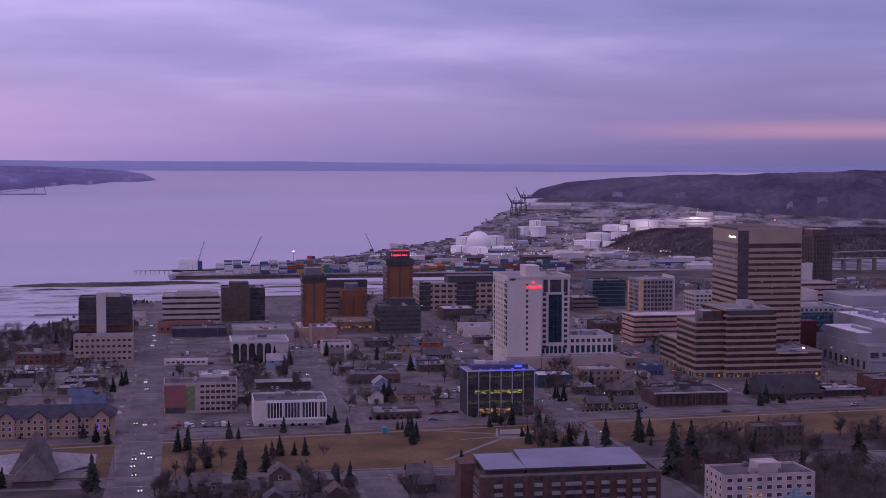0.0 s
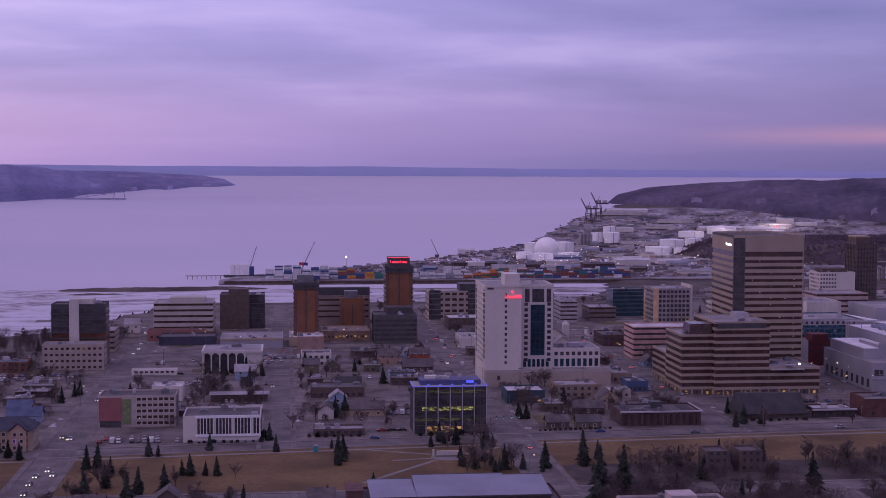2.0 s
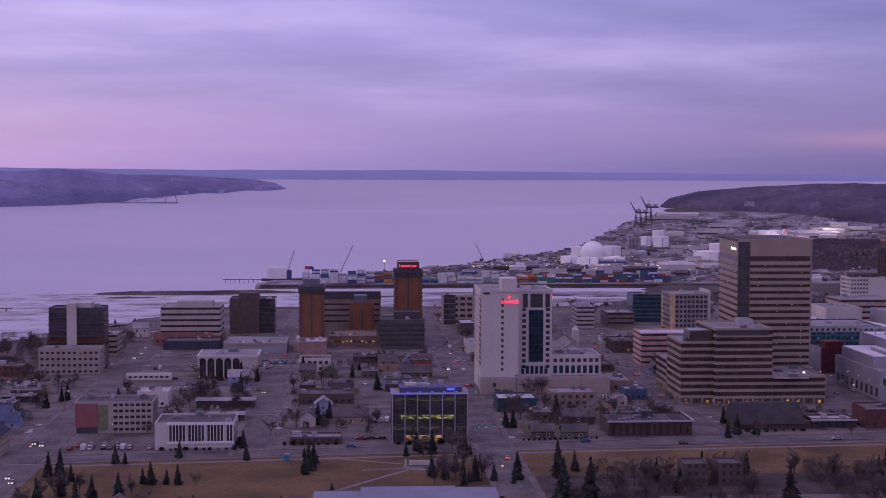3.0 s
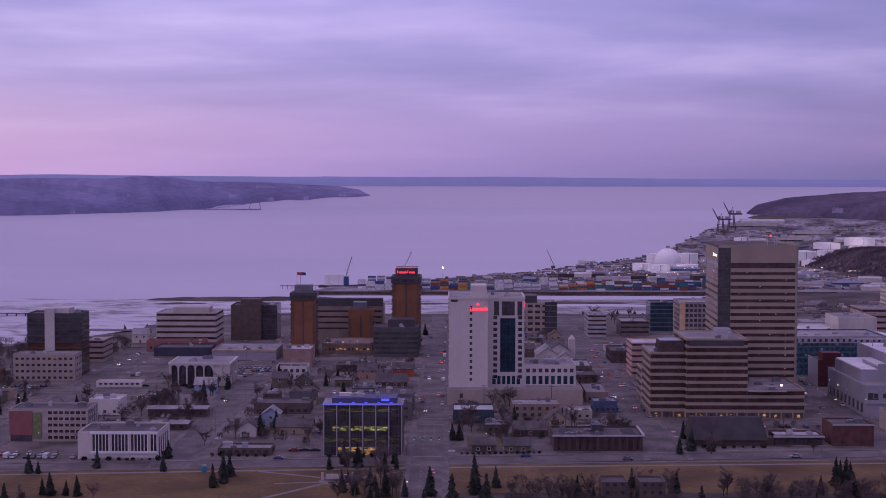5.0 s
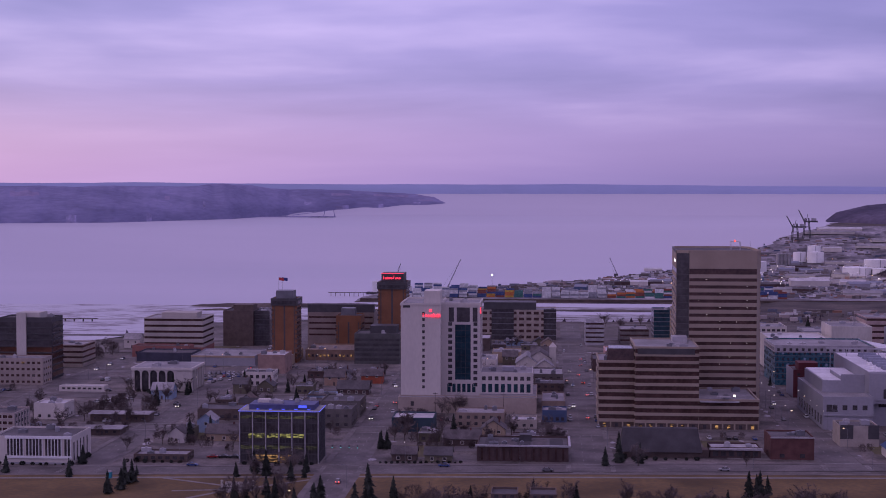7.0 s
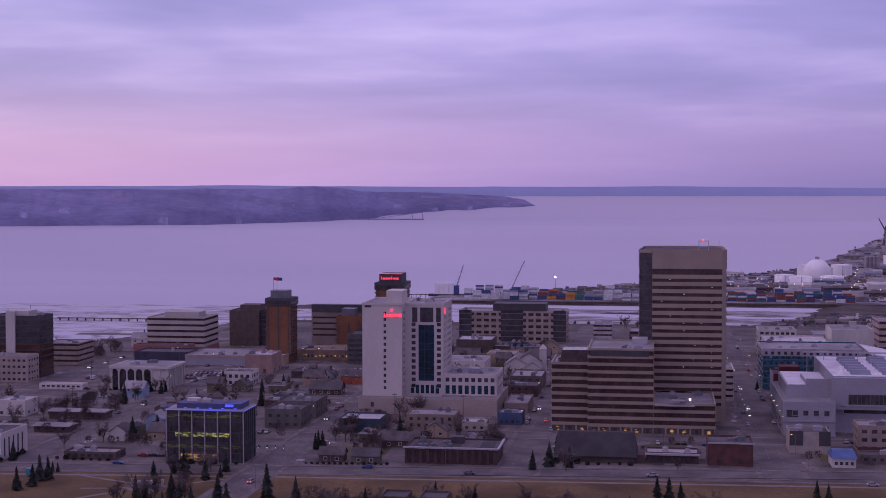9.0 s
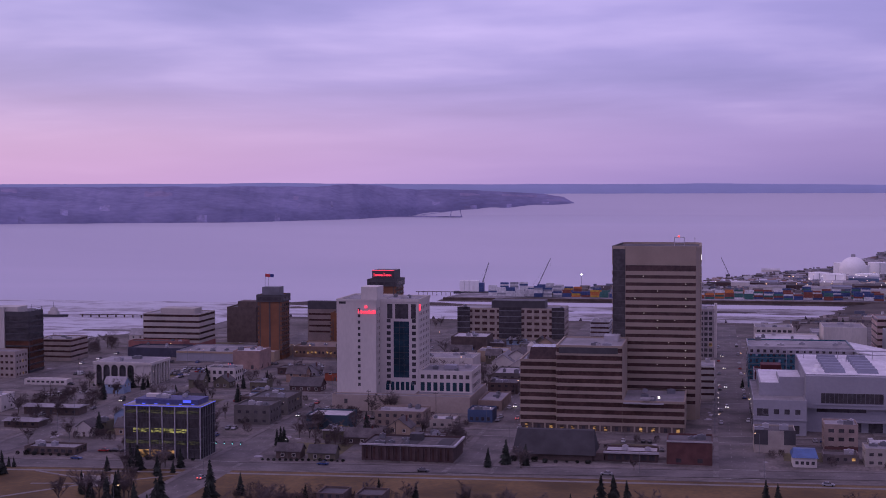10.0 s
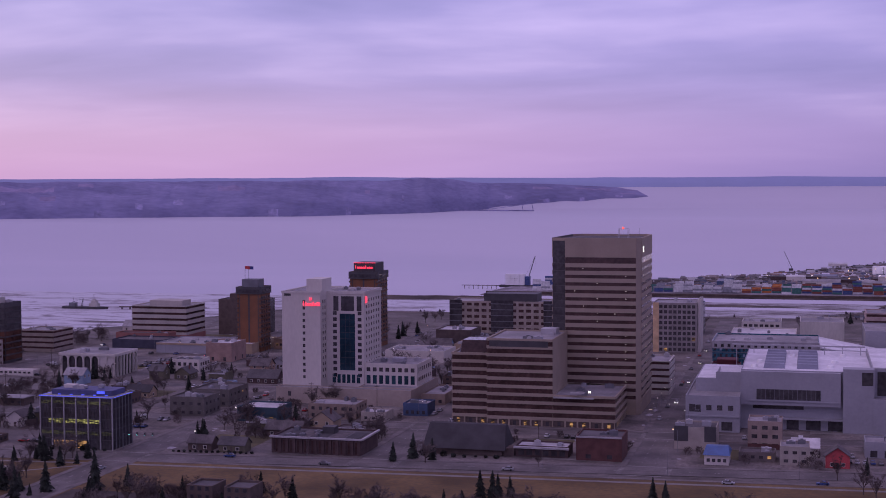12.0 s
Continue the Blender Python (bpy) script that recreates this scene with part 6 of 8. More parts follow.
    for sx in (-1, 1):
        m = Mesh()
        m.v = [(sx * 5, -10, 2), (sx * 22, -8, 5.5), (sx * 22, 8, 5.5), (sx * 5, 10, 2), (sx * 6, 0, 9), (sx * 22, 0, 7.5)]
        m.f = [(0, 1, 5, 4), (4, 5, 2, 3), (0, 4, 3), (1, 2, 5), (0, 3, 2, 1)]
        m.m = [0] * 5
        part("wing_roof", m, grey_roof, T, "pale metal wing roof")
    part("wall", Mesh().box(-20, 20, -7, 7, 0, 3.4), offwhite, T)
    part("porch_roof", Mesh().prism([(-7.5, -20), (7.5, -20), (7.5, -6), (-7.5, -6)], 2.4, 9.5, 0, [(-0.3, -13.5), (0.3, -13.5), (0.3, -6), (-0.3, -6)]), shingle, T, "dark shingle porch roof")
    part("porch_wall", Mesh().box(-6.5, 6.5, -19, -7.1, 0, 2.5), brown_wall, T)
    # long gabled hotel along the avenue
    inn_roof = surface("dark blue-grey shingle", (0.048, 0.050, 0.072), 0.9, vary=0.25, scale=0.3, fine=2.5)
    T = thing("gabled_inn", -251, -10, 0, "three-storey tan inn with gables and a dark roof", "hotel")
    part("wall", Mesh().box(0, 50, 0, 16, 0, 8.8), tan_wall, T)
    m = Mesh()
    m.v = [(-0.8, -0.8, 8.8), (50.8, -0.8, 8.8), (50.8, 16.8, 8.8), (-0.8, 16.8, 8.8), (4, 8, 13.0), (46, 8, 13.0)]
    m.f, m.m = [(0, 1, 5, 4), (1, 2, 5), (2, 3, 4, 5), (3, 0, 4), (0, 3, 2, 1)], [0] * 5
    part("roof", m, inn_roof, T)
    for gx in (2, 15, 28, 41):
        m = Mesh()
        for sx in (-1, 1):
            o = len(m.v)
            m.v += [(gx + 3.5, -1.9, 11.9), (gx + 3.5, 6, 11.9), (gx + 3.5 + sx * 4.2, 4, 8.3), (gx + 3.5 + sx * 4.2, -1.9, 8.3)]
            m.v += [(x, y, z + 0.35) for x, y, z in m.v[o:o + 4]]
            m.f += [tuple(o + i for i in q) for q in ((3, 2, 1, 0), (4, 5, 6, 7), (0, 4, 7, 3), (2, 3, 7, 6))]
            m.m += [0] * 4
        part("gable_roof", m, inn_roof, T)
        part("bay", Mesh().box(gx + 0.2, gx + 6.8, -1.3, 0, 0, 8.5).prism([(gx + 0.2, -1.3), (gx + 6.8, -1.3), (gx + 6.8, 5), (gx + 0.2, 5)], 8.5, 11.7, 0, [(gx + 3.4, -1.3), (gx + 3.6, -1.3), (gx + 3.6, 5), (gx + 3.4, 5)]), peach_wall, T)
        Face(T, (gx, -1.3), (gx + 7, -1.3)).grid(0.8, 6.2, 2, [1.8, 4.5, 7.2], 1.2, 1.4, white_wall)
    Face(T, (0, 0), (50, 0)).grid(1, 49, 16, [1.8, 4.5, 7.2], 1.3, 1.4, white_wall, rng=random.Random(5), lit=0.06)
    for s in (7.5, 43.5):
        Face(T, (0, 0), (50, 0)).slab("wall_light", lamp_glow("violet wall light", (0.30, 0.10, 1.0), 0.45), s - 0.2, s + 0.2, 3.4, 5.6, 1.5, -1.32, "glowing violet wall light")
    Face(T, (50, 0), (50, 16)).grid(1, 15, 4, [1.8, 4.5, 7.2], 1.3, 1.4, white_wall)


south_side()


# ---- the port and the rail yard ----
def port_z(x, y):
    return sea(x, y) + 1.5


CONTAINER_PAINT = [surface("container " + n, c, 0.6, vary=0.2, scale=0.3, fine=2.0) for n, c in (
    ("white", (0.62, 0.61, 0.62)), ("orange", (0.50, 0.17, 0.05)), ("navy", (0.05, 0.08, 0.20)), ("green", (0.05, 0.15, 0.13)), ("rust", (0.22, 0.07, 0.05)), ("yellow", (0.50, 0.32, 0.05)), ("grey", (0.30, 0.30, 0.33)))]


def container_mesh(material, length=12.2):
    """A freight container: corrugated sides, corner posts, door end."""
    m = Mesh()
    w, h, n = 2.44, 2.6, 14
    pts = []
    for i in range(n + 1):
        x = length * i / n
        pts.append((x, -w / 2 + (0.09 if i % 2 else 0.0)))
    for i in range(n, -1, -1):
        pts.append((length * i / n, w / 2 - (0.09 if i % 2 else 0.0)))
    m.prism(pts, 0.12, h)
    return m.data("container", material)


def port():
    rng = random.Random(21)
    meshes = [container_mesh(m) for m in CONTAINER_PAINT]
    names = ("white", "orange", "navy blue", "green", "rusty red", "yellow", "grey")

    def stack(x, y, levels, kinds, rows=1):
        for r in range(rows):
            for k in range(levels):
                c = rng.choice(kinds)
                ob = new("freight_container", meshes[c])
                yy = y + r * 2.7
                ob.matrix_basis = pose(x + rng.uniform(-0.2, 0.2), yy, port_z(x, yy) + 2.62 * k + 0.05, 0, 0, rng.uniform(-1, 1))
                tagged(ob, "%s corrugated freight container in a port stack" % names[c], "container", "port containers")

    x = -128
    while x < 420:
        if x < -30:
            kinds, lv = (0, 0, 0, 0, 2, 6), 5
        elif x < 20:
            kinds, lv = (1, 5, 4, 2), 3
        elif x < 70:
            kinds, lv = (2, 6, 3), 2
        elif x < 160:
            kinds, lv = (0, 0, 6), 4
        elif x < 240:
            kinds, lv = (0, 1, 4, 3), 4
        else:
            kinds, lv = (2, 3, 2, 4, 0), 4
        if rng.random() < 0.97:
            stack(x, 1478 + rng.uniform(0, 14), rng.randint(max(2, lv - 1), lv + 1), kinds)
        if rng.random() < 0.85:
            stack(x, 1512 + rng.uniform(0, 14), rng.randint(lv, lv + 2), kinds)
        x += 13.4
    # quay wall along the channel
    m = Mesh().box(-186, 560, 1440, 1446, -56, WATER_Z + 2.4)
    tagged(new("quay_wall", m.data("quay_wall", pier_wood)), "long dark timber quay along the channel", "quay", kind="structure")
    # moored barge with wrapped cargo
    T = thing("cargo_barge", -184, 1556, WATER_Z, "barge piled with white wrapped cargo beside the quay", "barge")
    part("hull", Mesh().prism([(-8, 0), (70, 0), (76, 6), (70, 12), (-8, 12)], -1, 2.5), dark_steel, T)
    for i in range(5):
        for k in range(5 - (i == 4)):
            part("cargo_crate", Mesh().box(1 + i * 7.4, 7.9 + i * 7.4, 1, 11, 2.5 + k * 3.3, 5.6 + k * 3.3), tank_white if i < 4 else CONTAINER_PAINT[2], T)
    # small pier at the end
    m = Mesh().box(-250, -190, 1556, 1559, WATER_Z + 1.2, WATER_Z + 2.0)
    for i in range(8):
        m.cyl(-246 + i * 7, 1557.5, WATER_Z - 4, WATER_Z + 1.2, 0.4, n=6)
    tagged(new("finger_pier", m.data("finger_pier", pier_wood)), "low timber finger pier on piles", "pier", kind="structure")

    def crane(x, y, tip, base_h=14):
        z = port_z(x, y) if inside(PORT, x, y) else WATER_Z + 2
        C = thing("harbour_crane", x, y, z, "lattice-boom crawler crane on the quay", "crane", "harbour cranes")
        part("undercarriage", Mesh().box(-4, 4, -3, -1.4, 0, 1.8).box(-4, 4, 1.4, 3, 0, 1.8).box(-2, 2, -1.4, 1.4, 0.6, 2.0), dark_steel, C)
        part("house", Mesh().box(-5, 3.4, -2.2, 2.2, 2.0, 6.5), dark_steel, C)
        m = Mesh()
        a, b = Vector((2.5, 0, 4)), Vector(tip)
        for sy in (-0.9, 0.9):
            for sx in (-0.7, 0.7):
                m.bar(a + Vector((sx, sy, 0)), b + Vector((sx * 0.3, sy * 0.3, 0)), 0.34, 0.22, 4)
        for i in range(14):
            p, q = a.lerp(b, i / 14), a.lerp(b, (i + 1) / 14)
            m.bar(p + Vector((0.6, 0.8, 0)), q + Vector((-0.6, -0.8, 0)), 0.12, n=3)
            m.bar(p + Vector((-0.6, -0.8, 0)), q + Vector((0.6, 0.8, 0)), 0.12, n=3)
        part("boom", m, dark_steel, C)
        part("stay", Mesh().bar((-4, 0, 6.4), tip, 0.08, n=3), dark_steel, C)
        part("hook_line", Mesh().bar(tip, (tip[0] + 0.2, tip[1], tip[2] - 12), 0.05, n=3), dark_steel, C)

    crane(-158, 1585, (15, 0, 44))
    crane(-77, 1620, (24, 0, 50))
    crane(222, 2370, (-14, 0, 40))
    # tanks: x, y, radius, height
    for x, y, r, h in TANKS:
        z = port_z(x, y)
        T = thing("storage_tank", x, y, z, "white round storage tank in the port", "tank", "storage tanks")
        part("shell", Mesh().cyl(0, 0, 0, h, r, n=32), tank_white, T)
        part("roof", Mesh().cyl(0, 0, h, h + r * 0.07, r * 1.01, r * 0.1, n=32), tank_white, T)
        m = Mesh()
        for i in range(24):
            a = 2 * math.pi * i / 24
            m.bar((r * 0.99 * math.cos(a), r * 0.99 * math.sin(a), h), (r * 0.99 * math.cos(a), r * 0.99 * math.sin(a), h + 1.1), 0.06, n=3)
            b = 2 * math.pi * (i + 1) / 24
            m.bar((r * 0.99 * math.cos(a), r * 0.99 * math.sin(a), h + 1.1), (r * 0.99 * math.cos(b), r * 0.99 * math.sin(b), h + 1.1), 0.06, n=3)
        part("handrail", m, steel, T)
        part("ladder", Mesh().box(-0.5, 0.5, -r - 0.35, -r + 0.02, 0, h), steel, T)
    # the dome
    x, y, r = DOME
    T = thing("storage_dome", x, y, port_z(x, y), "large white storage dome among the tanks", "dome")
    m = Mesh()
    n, k = 40, 12
    for j in range(k + 1):
        a = math.pi / 2 * j / k
        for i in range(n):
            m.v.append((r * math.cos(a) * math.cos(2 * math.pi * i / n), r * math.cos(a) * math.sin(2 * math.pi * i / n), 14 + r * math.sin(a)))
    for j in range(k):
        m.f += [(j * n + i, j * n + (i + 1) % n, (j + 1) * n + (i + 1) % n, (j + 1) * n + i) for i in range(n)]
        m.m += [0] * n
    d = part("dome_shell", m, tank_white, T)
    d.data.polygons.foreach_set("use_smooth", [True] * len(d.data.polygons))
    part("drum", Mesh().cyl(0, 0, 0, 14, r, n=40), tank_white, T)
    part("head_house", Mesh().box(-4, 4, -4, 4, 13.5 + r, 19 + r), grey_wall, T)
    # silos
    for i in range(4):
        sx, sy = SILOS[0] + i * 8.5, SILOS[1]
        T = thing("cement_silo", sx, sy, port_z(sx, sy), "tall pale grey cement silo", "silo", "cement silos")
        part("shell", Mesh().cyl(0, 0, 0, 33, 4.1, n=18), grey_roof, T)
        part("cap", Mesh().cyl(0, 0, 33, 35, 4.1, 1.0, n=18), grey_roof, T)
    # gantry cranes at the far berth
    for i, (x, y, h, up) in enumerate(((722, 3165, 49, True), (762, 3222, 53, True))):
        T = thing("gantry_crane", x, y, sea(x, y) + 4, "tall dark container gantry crane with its boom raised", "crane", "gantry cranes")
        m = Mesh()
        for sx in (-9, 9):
            for sy in (-10, 10):
                m.bar((sx, sy, 0), (sx * 0.45, sy * 0.6, h), 1.2, n=4)
            m.bar((sx * 0.85, -10, h * 0.55), (sx * 0.85, 10, h * 0.55), 1.0, n=4)
            m.bar((sx, -10, 4), (sx * 0.85, 10, h * 0.55), 0.7, n=4)
        m.bar((-9, 10, h * 0.55), (9, 10, h * 0.55), 1.0, n=4)
        part("legs", m, dark_steel, T)
        part("girder", Mesh().box(-2, 28, -3, 3, h * 0.78, h * 0.86), dark_steel, T)
        tip = (-22, 0, h * 1.4) if up else (-34, 0, h * 0.82)
        part("boom", Mesh().bar((-6, -2.5, h * 0.8), tip, 1.9, 1.4, 4).bar((-6, 2.5, h * 0.8), tip, 1.9, 1.4, 4), dark_steel, T)
        part("mast", Mesh().bar((-2, 0, h * 0.8), (2, 0, h * 1.18), 1.1, 0.7, 4), dark_steel, T)
        part("machine_house", Mesh().box(12, 24, -3.5, 3.5, h * 0.86, h * 0.98), grey_wall, T)
    # sheds, yards and warehouses
    for x, y, w, d, h, m in SHEDS:
        shed(x, y, w, d, h, m)
    for _ in range(95):
        u = rng.random()
        y = 1560 + 1350 * u
        x0 = 40 + (y - 1560) * 0.42
        x = rng.uniform(x0 + 40, x0 + 620)
        if not inside(PORT, x, y) or math.hypot(x - DOME[0], y - DOME[1]) < 60 or any(math.hypot(x - q[0], y - q[1]) < q[2] + 30 for q in TANKS) or ground_z(x, y) > sea(x, y) + 4:
            continue
        shed(x, y, rng.uniform(16, 60), rng.uniform(10, 22), rng.uniform(4, 9), rng.choice((0, 1, 2, 2, 3, 4)), rng.uniform(-15, 15))
    # yard lamps
    lampm = {k: Mesh().bar((0, 0, 0), (0, 0, 15), 0.2, 0.14, 4).data("lamp_mast", steel) for k in (0,)}
    heads = [Mesh().cyl(0, 0, 14.6, 15.6, 0.62, n=8).data("lamp_head", mt) for mt in (lamp_white, lamp_warm)]
    for i in range(95):
        y = 1500 + 1500 * rng.random()
        x = 60 + (y - 1560) * 0.42 + rng.uniform(30, 700)
        if not inside(PORT, x, y) or ground_z(x, y) > sea(x, y) + 4:
            continue
        T = thing("yard_lamp", x, y, port_z(x, y), "tall yard lamp burning over the port", "lamp", "port yard lamps")
        for nm, dd in (("mast", lampm[0]), ("lamp_head", heads[0 if rng.random() < 0.7 else 1])):
            o = new(nm, dd)
            o.parent = T
    for k in range(10):
        shed(940 + 38 * k, 2790 + 26 * k + 40 * (k % 3), 44 + 12 * (k % 2), 22, 7 + k % 3, 0, -8)
    # tall masts whose pinkish lamps light the tank yard
    for x, y in ((500, 2060), (700, 2250), (1010, 2860), (1190, 2990)):
        T = thing("flood_mast", x, y, port_z(x, y), "tall mast with a cluster of pinkish yard lamps", "lamp", "tank yard masts")
        part("mast", Mesh().bar((0, 0, 0), (0, 0, 32), 0.35, 0.2, 5), steel, T)
        part("lamp_head", Mesh().cyl(0, 0, 31.6, 32.6, 0.8, n=10), lamp_white, T, "lit lamp cluster")
        glow = bpy.data.lights.new("yard_glow", "POINT")
        glow.energy, glow.color, glow.shadow_soft_size = 75000, (1.0, 0.76, 0.80), 0.8
        new("yard_glow", glow).location = (x, y, port_z(x, y) + 34)
    T = thing("flood_lamp", -4, 1600, port_z(-4, 1600), "bright white floodlight on a tall mast", "lamp")
    part("mast", Mesh().bar((0, 0, 0), (0, 0, 26), 0.35, 0.2, 5), steel, T)
    part("lamp_head", Mesh().cyl(0, 0, 25.5, 27.4, 1.0, n=12), lamp_glow("flood lamp", (1, 0.97, 0.9), 8), T, "bright white lamp")


def shed(x, y, w, d, h, kind, rz=0.0):
    walls = (white_wall, grey_wall, offwhite, blue_wall, brown_brick)
    names = ("white", "grey", "pale", "blue", "brown")
    T = thing("warehouse", x, y, port_z(x, y), "%s low warehouse with a shallow pitched roof" % names[kind], "warehouse", "port sheds", rz)
    part("wall", Mesh().box(-w / 2, w / 2, -d / 2, d / 2, 0, h), walls[kind], T)
    m = Mesh()
    m.v = [(-w / 2 - 0.5, -d / 2 - 0.5, h), (w / 2 + 0.5, -d / 2 - 0.5, h), (w / 2 + 0.5, d / 2 + 0.5, h), (-w / 2 - 0.5, d / 2 + 0.5, h), (-w / 2 - 0.5, 0, h + d * 0.16), (w / 2 + 0.5, 0, h + d * 0.16)]
    m.f, m.m = [(0, 1, 5, 4), (1, 2, 5), (2, 3, 4, 5), (3, 0, 4), (0, 3, 2, 1)], [0] * 5
    part("roof", m, (white_roof, metal_roof, grey_roof, metal_roof, tar_roof)[kind], T)


TANKS = [(463, 2563, 20.2, 23.4), (490, 2513, 21.2, 20.5), (537, 2578, 22.3, 23.6), (389, 2242, 18.7, 16.4), (412, 2165, 20.5, 16.0), (478, 2234, 21.7, 15.2), (693, 2933, 15.4, 23.5), (737, 2984, 15.7, 28.4), (728, 2916, 19.8, 26.3), (731, 2473, 29.6, 18.0), (828, 2711, 29.2, 22.3), (770, 2431, 15.4, 17.9), (869, 2672, 19.4, 26.3), (946, 2950, 32.9, 15.0), (1034, 2973, 37.8, 19.7)]
DOME = (472, 2447, 27.6)
SILOS = (613, 2756)
SHEDS = [(793, 3045, 44, 18, 10.3, 0), (531, 1922, 66, 26, 10.3, 0), (451, 1662, 31, 13, 6.4, 0), (478, 1928, 28, 11, 4.8, 0), (1058, 2969, 53, 21, 6.9, 0), (928, 2873, 55, 22, 5.5, 0), (898, 3078, 77, 30, 5.8, 2), (1047, 3019, 123, 30, 6.9, 0), (1152, 2978, 108, 30, 8.1, 0), (1199, 3028, 102, 30, 5.9, 2)] + [(959, 3148, 95, 30, 4.7, 2), (831, 3283, 130, 30, 4.9, 2), (868, 3327, 115, 30, 4.9, 0), (619, 1605, 48, 19, 5.7, 3), (634, 1506, 43, 17, 5.5, 0), (545, 1575, 56, 22, 4.9, 2), (315, 2613, 39, 16, 4.9, 0)]
port()


def port_clutter():
    """Trucks, crates, stacked goods and rail wagons too small to tell apart, as one mass of small boxes."""
    rng = random.Random(33)
    m = Mesh()
    for _ in range(4200):
        if rng.random() < 0.75:
            y = 1500 + 1750 * rng.random() ** 1.2
            x = -40 + max(0, y - 1700) * 0.40 + rng.random() * 900
            if not inside(PORT, x, y) or ground_z(x, y) > sea(x, y) + 3:
                continue
        else:
            x, y = rng.uniform(60, 950), rng.uniform(720, 1270)
            if y > shore(x) - 20:
                continue
            y = 14 * round(y / 14) + rng.uniform(-1, 1)
        z = ground_z(x, y)
        w, d, h = rng.choice((3, 5, 8, 12, 16)), rng.uniform(2.2, 5), rng.uniform(1.6, 4.5)
        m.box(x, x + w, y, y + d, z - 0.5, z + h)
    mat = bpy.data.materials.new("mixed yard goods")
    mat.use_nodes = True
    nt = mat.node_tree
    b = nt.nodes["Principled BSDF"]
    geo = nt.nodes.new("ShaderNodeNewGeometry")
    c = ramp(nt, geo.outputs["Random Per Island"], [(0.0, (0.07, 0.06, 0.06)), (0.25, (0.16, 0.13, 0.12)), (0.50, (0.24, 0.22, 0.22)), (0.65, (0.07, 0.09, 0.15)), (0.78, (0.40, 0.38, 0.39)), (0.88, (0.24, 0.11, 0.07)), (0.96, (0.62, 0.60, 0.60))])
    nt.links.new(c, b.inputs["Base Color"])
    b.inputs["Roughness"].default_value = 0.7
    tagged(new("yard_goods", m.data("yard_goods", mat)), "mixed trucks, wagons and goods crowding the port yards", "goods", kind="stuff")


port_clutter()


# ---- shore works ----
def shore_works():
    rng = random.Random(31)
    # low spits of dark fill off the tidal flats
    for x0, x1, y, w, h in ((-405, -190, 1330, 30, 4.0), (-300, -120, 1342, 14, 3.5), (-385, -300, 1262, 12, 2.2), (70, 250, 1290, 20, 1.0), (330, 560, 1320, 22, 1.0), (-90, 20, 1270, 12, 1.4)):
        m = Mesh()
        n = 24
        lo, hi, top = [], [], []
        for i in range(n + 1):
            s = i / n
            x = x0 + (x1 - x0) * s
            k = math.sin(math.pi * min(1, max(0, s))) ** 0.5
            c = y + 6 * noise.noise((x * 0.02, y, 0))
            lo.append((x, c - w * k - 1, -50.6))
            top.append((x, c, -50.6 + (h + 0.6) * k * (1 + 0.3 * noise.noise((x * 0.05, 1, 0)))))
            hi.append((x, c + w * k + 1, -50.6))
        m.v = lo + top + hi
        for i in range(n):
            for a in (0, n + 1):
                m.f.append((a + i, a + i + 1, a + n + 2 + i, a + n + 1 + i))
                m.m.append(0)
        tagged(new("spit", m.data("spit", scrub)), "low dark spit of fill off the tidal flat", "shore", kind="structure")
    # timber trestle with a dredger at its end
    m = Mesh().box(-575, -455, 1093, 1096, -46.6, -45.8)
    for i in range(11):
        for dy in (0.4, 2.6):
            m.cyl(-572 + i * 11, 1093 + dy, -52, -46.6, 0.5, n=6)
    tagged(new("trestle", m.data("trestle", pier_wood)), "thin dark trestle on piles over the flats", "pier", kind="structure")
    T = thing("dredger", -622, 1092, WATER_Z, "dark work boat moored at the end of the trestle", "boat")
    part("hull", Mesh().prism([(-28, -5), (22, -5), (31, 0), (22, 5), (-28, 5)], -1, 3.4, 0, [(-29, -5.5), (23, -5.5), (33, 0), (23, 5.5), (-29, 5.5)]), dark_steel, T)
    part("deckhouse", Mesh().box(8, 19, -4, 4, 3.4, 7.6).box(10, 17, -3.2, 3.2, 7.6, 10.8).box(11.5, 15, -2.4, 2.4, 10.8, 12.6), offwhite, T)
    part("winch_house", Mesh().box(-20, -12, -3.4, 3.4, 3.4, 8.0), steel, T)
    part("crane_frame", Mesh().bar((-4, -2, 3.4), (-2, 0, 13), 0.35, n=4).bar((-4, 2, 3.4), (-2, 0, 13), 0.35, n=4).bar((-2, 0, 13), (-18, 0, 8), 0.25, n=4), dark_steel, T)
    part("mast", Mesh().bar((13, 0, 12.6), (13, 0, 19), 0.22, n=5).bar((-16, 0, 8), (-16, 0, 15), 0.22, n=5), dark_steel, T)
    # loading berth off the western headland, far across the water
    bx, by = 40 + 4550 * math.sin(radians(-8.9)), -540 + 4550 * math.cos(radians(-8.9))
    z = sea(bx, by)
    m = Mesh().box(bx - 230, bx + 60, by - 5, by + 5, z + 0.5, z + 4)
    for i in range(12):
        m.box(bx - 225 + i * 25, bx - 221 + i * 25, by - 3, by + 3, z - 6, z)
    # berth and loader wear the haze-tinted far colours too
    tagged(new("far_berth", m.data("far_berth", haze_pale)), "thin far loading berth across the water", "pier", kind="structure")
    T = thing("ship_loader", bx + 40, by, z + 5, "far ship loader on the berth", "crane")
    part("frame", Mesh().bar((-18, 0, -1), (-14, 0, 20), 1.2, n=4).bar((18, 0, -1), (14, 0, 20), 1.2, n=4), haze_blue, T)
    part("conveyor", Mesh().bar((-120, 0, 2), (18, 0, 20), 1.2, n=4), haze_pale, T)
